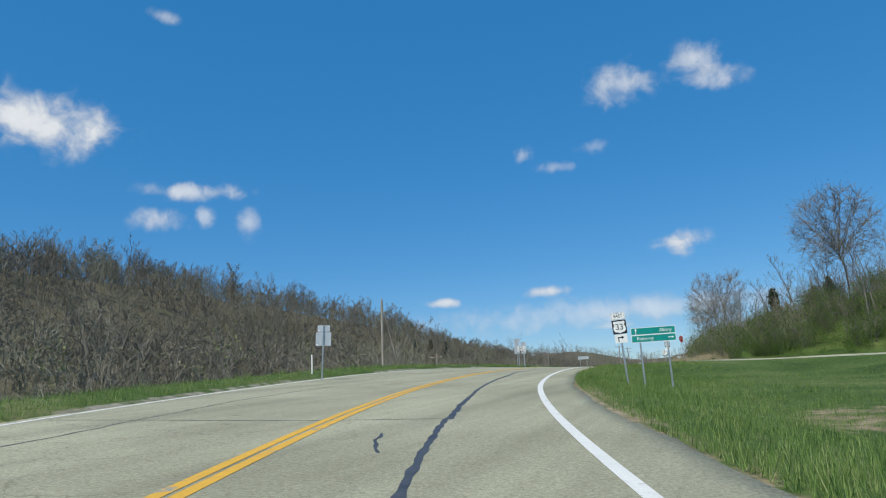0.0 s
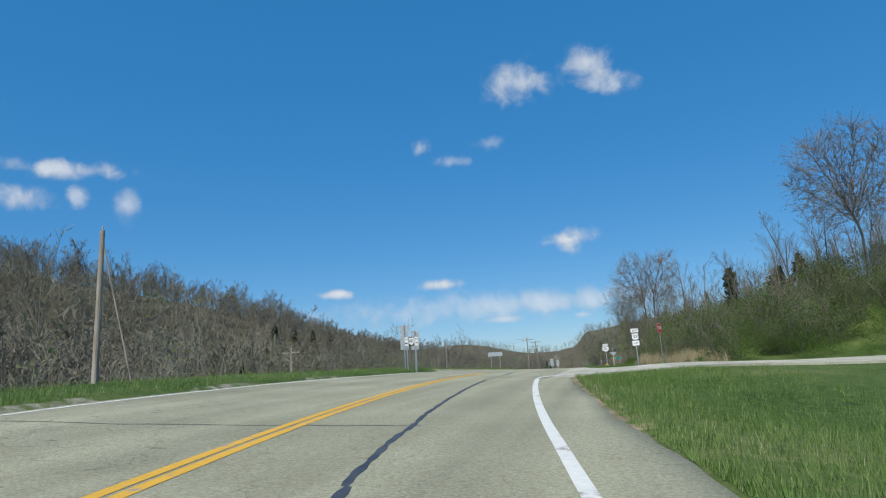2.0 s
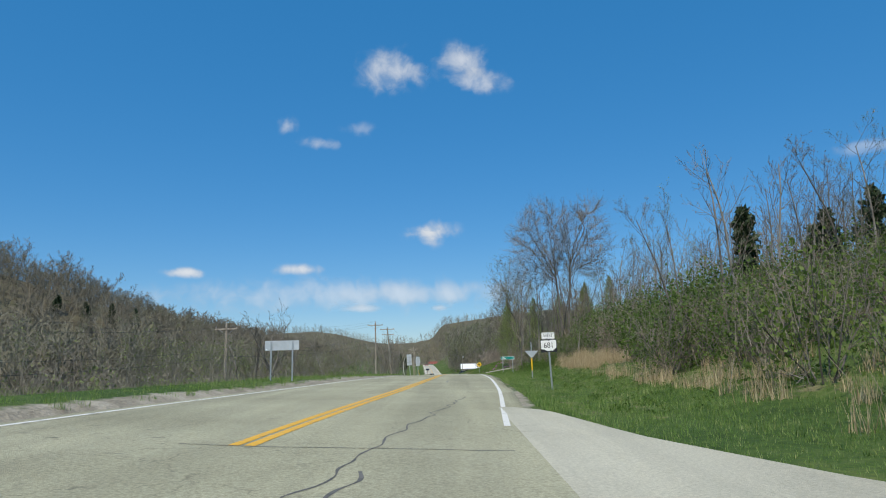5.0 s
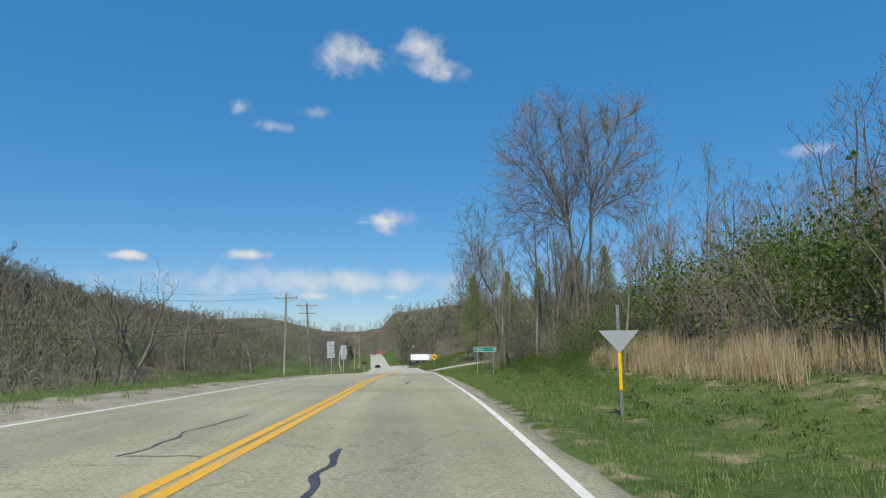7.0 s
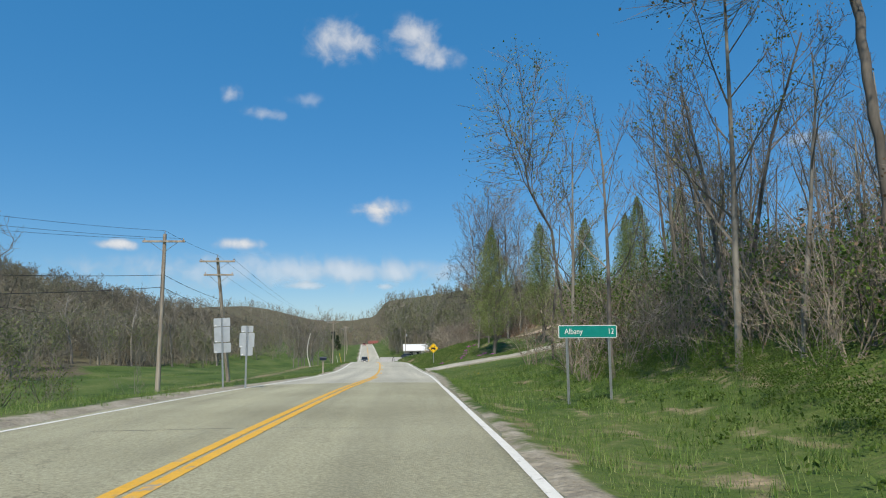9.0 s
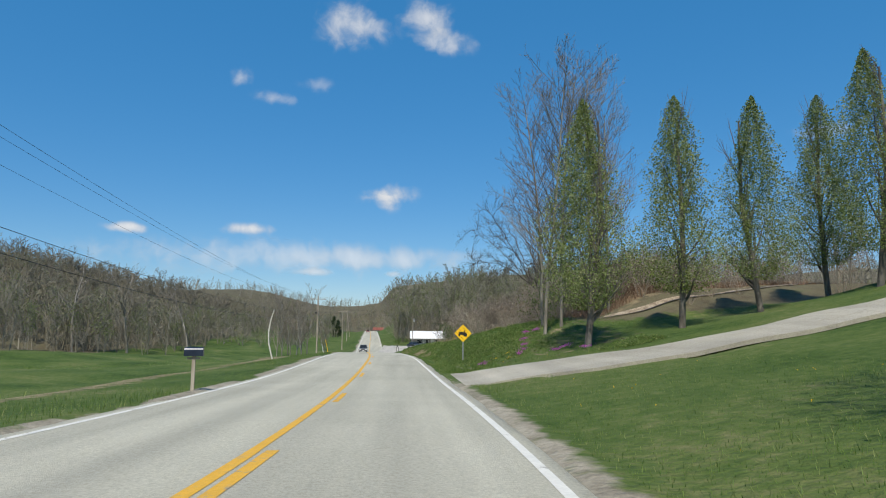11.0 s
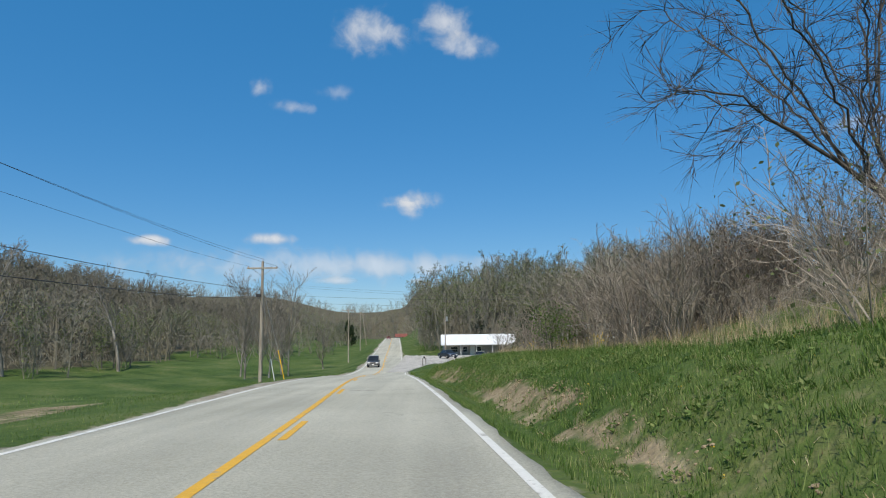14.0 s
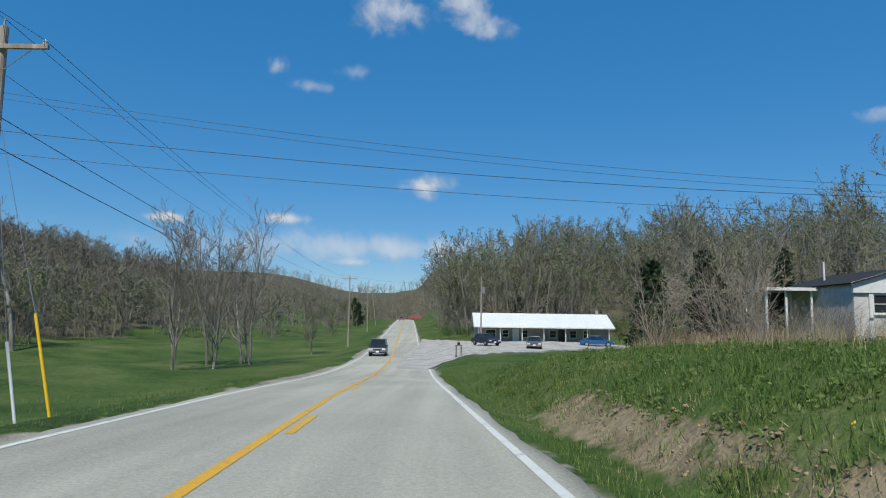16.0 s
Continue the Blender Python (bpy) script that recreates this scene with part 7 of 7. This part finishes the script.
def window(parent, x, z, w, h, y, frame_mat=white_wood):
    fr = bmesh.new()
    for s in (-1, 1):
        box(fr, 0.07, 0.06, h + 0.14, (x + s * (w / 2 + 0.035), y, z))
        box(fr, w, 0.06, 0.07, (x, y, z + s * (h / 2 + 0.035)))
    box(fr, w, 0.04, 0.04, (x, y, z))
    win = part("window", fr, frame_mat, parent, "white framed window")
    for s in (-1, 1):
        part("pane", box(bmesh.new(), w, 0.012, h / 2 - 0.02, (x, y + 0.02, z + s * h / 4)), dark_pane, win)
    part("sill", box(bmesh.new(), w + 0.2, 0.12, 0.05, (x, y - 0.03, z - h / 2 - 0.09)), frame_mat, win)


zh = 0.36
house = thing("roadhouse", "long low grey building with a white metal roof and open porch", "building", (2.2, 373.5, zh))
L, D = 19.6, 9.0
part("wall", box(bmesh.new(), L, D - 2.0, 2.5, (0, 1.0, 1.2)), siding, house, "grey sided wall")
part("foundation", box(bmesh.new(), L + 0.1, D - 1.9, 0.5, (0, 1.0, -0.1)), gravel_lot_mat, house)
part("porch_floor", box(bmesh.new(), L, 2.0, 0.12, (0, -3.5, 0.05), bevel=0.01), concrete_drive, house)
ridge_z, eave_z = 4.45, 2.42
for s in (-1, 1):
    run = D / 2 + 0.45
    slope = math.atan2(ridge_z - eave_z, run)
    ln = math.hypot(run, ridge_z - eave_z)
    roof = part("roof", box(bmesh.new(), L + 0.9, ln, 0.06, (0, s * run / 2, (ridge_z + eave_z) / 2), pose(0, 0, 0, -s * math.degrees(slope))), white_roof, house, "white ribbed metal roof")
    for k in range(34):
        part("rib", box(bmesh.new(), 0.035, ln, 0.03, ((k - 16.5) * 0.6, s * run / 2, (ridge_z + eave_z) / 2 + 0.045), pose(0, 0, 0, -s * math.degrees(slope))), white_roof, roof)
part("fascia", box(bmesh.new(), L + 0.9, 0.04, 0.16, (0, -D / 2 - 0.47, eave_z - 0.04)), white_wood, house)
for s in (-1, 1):
    gb = outline(bmesh.new(), [(-4.2, 2.4), (4.2, 2.4), (0, ridge_z - 0.1)], 0.08, pose(s * (L / 2 - 0.05), 0, 0, 0, 0, 90))
    part("gable", gb, siding, house)
for k in range(7):
    part("porch_post", box(bmesh.new(), 0.13, 0.13, 2.35, (-L / 2 + 0.3 + k * (L - 0.6) / 6, -D / 2 + 0.1, 1.2), bevel=0.01), white_wood, house)
for x, w in ((-7.6, 1.4), (-5.4, 0.8), (-2.6, 0.9), (1.6, 0.9), (4.6, 0.9), (6.6, 0.8)):
    window(house, x, 1.45, w, 1.0, -2.52)
for x in (-3.9, 2.9):
    dr = part("door", box(bmesh.new(), 0.95, 0.07, 2.05, (x, -2.52, 1.1), bevel=0.01), (white_wood, dark_pane)[x > 0], house, "entrance door")
    part("door_knob", rod(bmesh.new(), (x + 0.38, -2.56, 1.05), (x + 0.38, -2.62, 1.05), 0.03, sides=8), steel, dr)
part("chimney", box(bmesh.new(), 0.4, 0.4, 1.0, (8.9, 0.8, 4.6), bevel=0.01), siding, house)

# white house on the rise with a carport at its side
wz = ground_z(9.6, 304.5)
hz_ = 5.37 - wz
white_block = material("white_block_wall", [(0.50, 0.49, 0.46), (0.66, 0.65, 0.62)], 3, 0.75, bump=0.15)
wh = thing("house", "small white block house with a broad white gable and three windows", "house", (9.6, 303.7, wz), 0)
part("wall", box(bmesh.new(), 4.84, 6.4, hz_ + 0.5, (0, 3.3, hz_ / 2 - 0.25)), white_block, wh, "white painted block wall")
part("gable", outline(bmesh.new(), [(-2.5, hz_ - 0.42), (2.5, hz_ - 0.42), (2.5, hz_ + 0.0), (0, hz_ + 0.76), (-2.5, hz_ + 0.0)], 0.12, pose(0, -0.04, 0)), white_wood, wh, "white painted gable boards")
for q in (-1, 1):
    part("roof", box(bmesh.new(), 2.72, 7.1, 0.08, (q * 1.29, 3.35, hz_ + 0.42), pose(0, 0, 0, 0, q * 17.0)), tyre_mat, wh, "low dark roof slope")
    part("verge_board", box(bmesh.new(), 2.72, 0.05, 0.16, (q * 1.29, -0.12, hz_ + 0.38), pose(0, 0, 0, 0, q * 17.0)), white_wood, wh)
for x in (-1.05, 0.05, 1.15):
    window(wh, x, hz_ - 0.95, 0.82, 0.85, 0.08)
for x in (-1.62, -0.5, 0.6, 1.7):
    part("pilaster", box(bmesh.new(), 0.2, 0.1, 1.3, (x, 0.05, hz_ - 0.98), bevel=0.01), white_wood, wh)
part("vent_pipe", rod(bmesh.new(), (-1.2, 4.6, hz_ + 0.3), (-1.2, 4.6, hz_ + 1.5), 0.05, sides=8), white_wood, wh, "white vent pipe on the roof")
cz0 = ground_z(5.8, 308.0)
top = 5.26 - cz0
cp = thing("carport", "small open carport with a white-edged flat roof", "carport", (5.75, 306.9, cz0), 0)
for x in (-1.25, -0.2, 1.15):
    for y in (0.1, 2.5):
        part("post", box(bmesh.new(), 0.11, 0.11, top + 0.3, (x, y, top / 2 - 0.15), bevel=0.008), white_wood, cp)
part("roof", box(bmesh.new(), 2.75, 2.9, 0.10, (0, 1.3, top), bevel=0.01), siding, cp)
part("fascia", box(bmesh.new(), 2.8, 0.04, 0.17, (0, -0.18, top)), white_wood, cp, "white roof edge board")
# added black panel: puts the carport's inner shade into a sheet, no wall stands here
part("store_wall", box(bmesh.new(), 1.2, 0.12, top, (0.7, 2.65, top / 2 - 0.1)), tyre_mat, cp, "black panel added for the shade of the open back")
rb = thing("barn", "distant low building with a red roof near the crest", "building", (-27.5, 650, 2.3), 0)
part("wall", box(bmesh.new(), 7, 8, 3.2, (0, 0, 1.4)), white_wood, rb)
for s in (-1, 1):
    part("roof", box(bmesh.new(), 7.6, 5.0, 0.12, (0, s * 2.2, 4.0), pose(0, 0, 0, -s * 24)), red_roof_mat, rb)
part("gable", outline(bmesh.new(), [(-4, 3.0), (4, 3.0), (0, 4.8)], 6.9, pose(3.5, 0, 0, 0, 0, 90)), red_roof_mat, rb)


# ---- vehicles ----
glass_mat = material("vehicle_glass", [(0.015, 0.018, 0.02), (0.03, 0.035, 0.04)], 1, 0.05)
lamp_mat = material("headlight_glass", [(0.6, 0.6, 0.6), (0.8, 0.8, 0.8)], 4, 0.1)
tail_mat = material("tail_light", [(0.35, 0.01, 0.01), (0.5, 0.02, 0.02)], 4, 0.2)


def car(label, color, at, turn, tall=False):
    """A car with its nose towards -y."""
    paint_m = material("car_paint_" + "".join("%x" % int(c * 255) for c in color), [tuple(c * 0.85 for c in color), color], 2, 0.3, 0.3, spec=0.6)
    root = thing("car", label, "car", at, turn)
    w, ln, hb, ht = (1.9, 4.9, 1.02, 1.78) if tall else (1.78, 4.6, 0.88, 1.42)
    prof = [(-ln / 2, 0.32), (-ln / 2 - 0.02, 0.62), (-ln / 2 + 0.12, hb - 0.12), (-ln / 2 + 0.45, hb - 0.03), (-ln / 2 + 1.35, hb + 0.04), (ln / 2 - 0.55, hb + 0.06), (ln / 2 - 0.06, hb - 0.02), (ln / 2, 0.62), (ln / 2 - 0.05, 0.32)]
    bm = outline(bmesh.new(), prof, w, pose(w / 2, 0, 0, 0, 0, 90))
    bmesh.ops.bevel(bm, geom=list(bm.edges), offset=0.06, segments=2, affect="EDGES")
    part("body", bm, paint_m, root)
    back = ln / 2 - (0.25 if tall else 0.75)
    bm = bmesh.new()
    lo = [(-w / 2 + 0.06, -ln / 2 + 1.2), (w / 2 - 0.06, -ln / 2 + 1.2), (w / 2 - 0.06, back), (-w / 2 + 0.06, back)]
    hi = [(-w / 2 + 0.22, -ln / 2 + 1.95), (w / 2 - 0.22, -ln / 2 + 1.95), (w / 2 - 0.22, back - (0.25 if tall else 0.75)), (-w / 2 + 0.22, back - (0.25 if tall else 0.75))]
    a = [bm.verts.new((x, y, hb + 0.02)) for x, y in lo]
    b = [bm.verts.new((x, y, ht)) for x, y in hi]
    bm.faces.new(b)
    for k in range(4):
        bm.faces.new((a[k], a[(k + 1) % 4], b[(k + 1) % 4], b[k]))
    bmesh.ops.bevel(bm, geom=list(bm.edges), offset=0.03, segments=1, affect="EDGES")
    part("cabin_glass", bm, glass_mat, root, "dark windows")
    part("roof_panel", box(bmesh.new(), w - 0.42, hi[2][1] - hi[0][1] + 0.06, 0.06, (0, (hi[2][1] + hi[0][1]) / 2, ht + 0.01), bevel=0.02), paint_m, root)
    for s in (-1, 1):
        part("pillar", rod(bmesh.new(), (s * (w / 2 - 0.07), lo[0][1], hb), (s * (w / 2 - 0.22), hi[0][1], ht), 0.035, sides=6), paint_m, root)
        part("pillar", rod(bmesh.new(), (s * (w / 2 - 0.07), back, hb), (s * (w / 2 - 0.22), hi[2][1], ht), 0.045, sides=6), paint_m, root)
        part("headlight", box(bmesh.new(), 0.36, 0.08, 0.15, (s * (w / 2 - 0.26), -ln / 2 + 0.02, hb - 0.24), bevel=0.02), lamp_mat, root)
        part("tail_light", box(bmesh.new(), 0.26, 0.06, 0.2, (s * (w / 2 - 0.2), ln / 2 - 0.02, hb - 0.18), bevel=0.02), tail_mat, root)
        part("mirror", box(bmesh.new(), 0.2, 0.1, 0.14, (s * (w / 2 + 0.08), -ln / 2 + 1.45, hb + 0.12), bevel=0.03), paint_m, root)
        for y in (-ln / 2 + 0.85, ln / 2 - 0.9):
            wh_ = part("wheel", rod(bmesh.new(), (s * (w / 2 - 0.2), y, 0.34), (s * (w / 2 + 0.01), y, 0.34), 0.34, sides=20), tyre_mat, root)
            part("rim", rod(bmesh.new(), (s * (w / 2), y, 0.34), (s * (w / 2 + 0.02), y, 0.34), 0.2, sides=14), steel, wh_)
    part("grille", box(bmesh.new(), 0.9, 0.05, 0.2, (0, -ln / 2 + 0.0, hb - 0.3), bevel=0.02), black_sheet, root)
    part("bumper", box(bmesh.new(), w - 0.1, 0.12, 0.2, (0, -ln / 2 + 0.02, 0.42), bevel=0.04), (black_sheet, paint_m)[not tall], root)
    part("plate", box(bmesh.new(), 0.32, 0.02, 0.16, (0, -ln / 2 - 0.045, 0.48)), white_sheet, root, "blank pale licence plate")
    return root


yv = 347.0
xv = float(cx(yv)) - 1.7
car("dark grey-blue sport utility car driving in the oncoming lane", (0.035, 0.045, 0.06), (xv, yv, float(road_z(np.array([xv]), np.array([yv]))[0]) + 0.005), 2.5, True)
car("dark blue sedan parked on the gravel before the porch", (0.04, 0.055, 0.085), (-7.2, 355, ground_z(-7.2, 355) + 0.05), 25)
car("silver-grey sedan parked on the gravel", (0.16, 0.16, 0.16), (-1.6, 352, ground_z(-1.6, 352) + 0.05), -8)
car("bright blue sedan parked under the porch end", (0.03, 0.14, 0.36), (8.6, 363.5, ground_z(8.6, 363.5) + 0.05), 80)
car("small red car on the distant crest", (0.35, 0.03, 0.02), (float(cx(560.0)) - 1.7, 560.0, float(road_z(np.array([float(cx(560.0)) - 1.7]), np.array([560.0]))[0])), 3)

# ---- clouds, far behind all else ----
cloud_mat = bpy.data.materials.new("cloud")
cloud_mat.use_nodes = True
n, l = cloud_mat.node_tree.nodes, cloud_mat.node_tree.links
n.clear()
tc, oi = n.new("ShaderNodeTexCoord"), n.new("ShaderNodeObjectInfo")
off = n.new("ShaderNodeVectorMath")
off.operation = "ADD"
l.new(tc.outputs["Object"], off.inputs[0]), l.new(oi.outputs["Location"], off.inputs[1])
warp, drift = n.new("ShaderNodeTexNoise"), n.new("ShaderNodeVectorMath")
warp.inputs["Scale"].default_value, warp.inputs["Detail"].default_value = 0.0045, 4
drift.operation = "MULTIPLY_ADD"
drift.inputs[1].default_value = (190, 150, 0)
l.new(off.outputs[0], warp.inputs["Vector"]), l.new(warp.outputs["Color"], drift.inputs[0]), l.new(off.outputs[0], drift.inputs[2])
puff = n.new("ShaderNodeTexNoise")
puff.inputs["Scale"].default_value, puff.inputs["Detail"].default_value, puff.inputs["Roughness"].default_value = 0.0062, 7, 0.52
l.new(drift.outputs[0], puff.inputs["Vector"])
mid = n.new("ShaderNodeVectorMath")
mid.operation, mid.inputs[1].default_value = "SUBTRACT", (0.5, 0.5, 0.0)
l.new(tc.outputs["Generated"], mid.inputs[0])
flat = n.new("ShaderNodeVectorMath")
flat.operation, flat.inputs[1].default_value = "MULTIPLY", (2, 2, 0)
l.new(mid.outputs[0], flat.inputs[0])
dist_n = n.new("ShaderNodeVectorMath")
dist_n.operation = "LENGTH"
l.new(flat.outputs[0], dist_n.inputs[0])
fall = n.new("ShaderNodeMapRange")
fall.interpolation_type = "SMOOTHSTEP"
fall.inputs["From Min"].default_value, fall.inputs["From Max"].default_value = 1.0, 0.0
l.new(dist_n.outputs["Value"], fall.inputs["Value"])
body = n.new("ShaderNodeMath")
body.operation, body.inputs[1].default_value = "MULTIPLY_ADD", 0.44
l.new(fall.outputs[0], body.inputs[0]), l.new(puff.outputs["Fac"], body.inputs[2])
edge = n.new("ShaderNodeMapRange")
edge.interpolation_type = "SMOOTHSTEP"
edge.inputs["From Min"].default_value, edge.inputs["From Max"].default_value = 0.55, 1.06
l.new(body.outputs[0], edge.inputs["Value"])
rim = n.new("ShaderNodeMapRange")
rim.interpolation_type = "SMOOTHSTEP"
rim.inputs["From Min"].default_value, rim.inputs["From Max"].default_value = 1.0, 0.55
l.new(dist_n.outputs["Value"], rim.inputs["Value"])
al, dens = n.new("ShaderNodeMath"), n.new("ShaderNodeMath")
al.operation = dens.operation = "MULTIPLY"
dens.use_clamp = True
l.new(edge.outputs[0], al.inputs[0]), l.new(rim.outputs[0], al.inputs[1])
l.new(al.outputs[0], dens.inputs[0]), l.new(oi.outputs["Alpha"], dens.inputs[1])
em, tr, mx, out = n.new("ShaderNodeEmission"), n.new("ShaderNodeBsdfTransparent"), n.new("ShaderNodeMixShader"), n.new("ShaderNodeOutputMaterial")
tone = n.new("ShaderNodeMapRange")
tone.inputs["From Min"].default_value, tone.inputs["From Max"].default_value = 0.6, 1.1
tone.inputs["To Min"].default_value, tone.inputs["To Max"].default_value = 0.62, 0.86
l.new(body.outputs[0], tone.inputs["Value"]), l.new(tone.outputs[0], em.inputs["Strength"])
em.inputs["Color"].default_value = (0.93, 0.95, 0.98, 1)
l.new(dens.outputs[0], mx.inputs["Fac"]), l.new(tr.outputs[0], mx.inputs[1]), l.new(em.outputs[0], mx.inputs[2]), l.new(mx.outputs[0], out.inputs["Surface"])
# x, y, z, width, height, density
CLOUDS = [
    (-359, 4291, 1955, 560, 340, 0.8),
    (100, 4304, 2010, 450, 280, 0.8),
    (230, 4304, 1880, 560, 190, 0.7),
    (-1063, 4321, 1607, 180, 137, 0.5) ,
    (-850, 4406, 1507, 314, 107, 0.55) ,
    (-606, 4412, 1602, 270, 127, 0.3) ,
    (-124, 4647, 917, 404, 225, 1.15) ,
    (-1034, 4576, 664, 413, 98, 1.0) ,
    (-1722, 4363, 633, 296, 88, 1.0) ,
    (-800, 4645, 490, 3600, 330, 0.42) ,
    (-150, 4690, 500, 2000, 200, 0.36) ,
    (-618, 4683, 398, 337, 68, 0.6) ,
    (-90, 4723, 395, 189, 59, 0.6) ,
    (-3530, 2580, 1724, 900, 470, 1.15) ,
    (-3046, 3310, 1400, 900, 150, 0.85) ,
    (-3228, 3201, 1203, 427, 225, 0.8) ,
    (-3028, 3385, 1241, 153, 205, 0.6) ,
    (-2820, 3577, 1211, 225, 273, 0.6) ,
    (-2881, 2835, 2384, 202, 107, 0.6) ,
    (2475, 3820, 1201, 480, 110, 0.5) ,
]
for x, y, z, w, h, d in CLOUDS:
    w, h = w * (1.3 if w < 1200 else 1.1), h * (1.3 if w < 1200 else 1.2)
    g = np.stack(np.meshgrid(np.linspace(-0.5, 0.5, 13) * w, np.linspace(-0.5, 0.5, 9) * h, indexing="ij"), -1).reshape(-1, 2)
    i = np.arange(13 * 9).reshape(13, 9)
    f = np.stack([i[:-1, :-1], i[1:, :-1], i[1:, 1:], i[:-1, 1:]], -1).reshape(-1, 4)
    ob = tagged(new("backdrop", mesh_of("cloud", np.column_stack([g, np.zeros(len(g))]), f, cloud_mat)), "small white fair-weather cloud in a blue sky", "cloud", kind="structure")
    ob.matrix_world = look((x, y, z), (2 * x + 11, 2 * y - 140, 2 * z - 4))
    ob.color = (1, 1, 1, 0.92 * d)
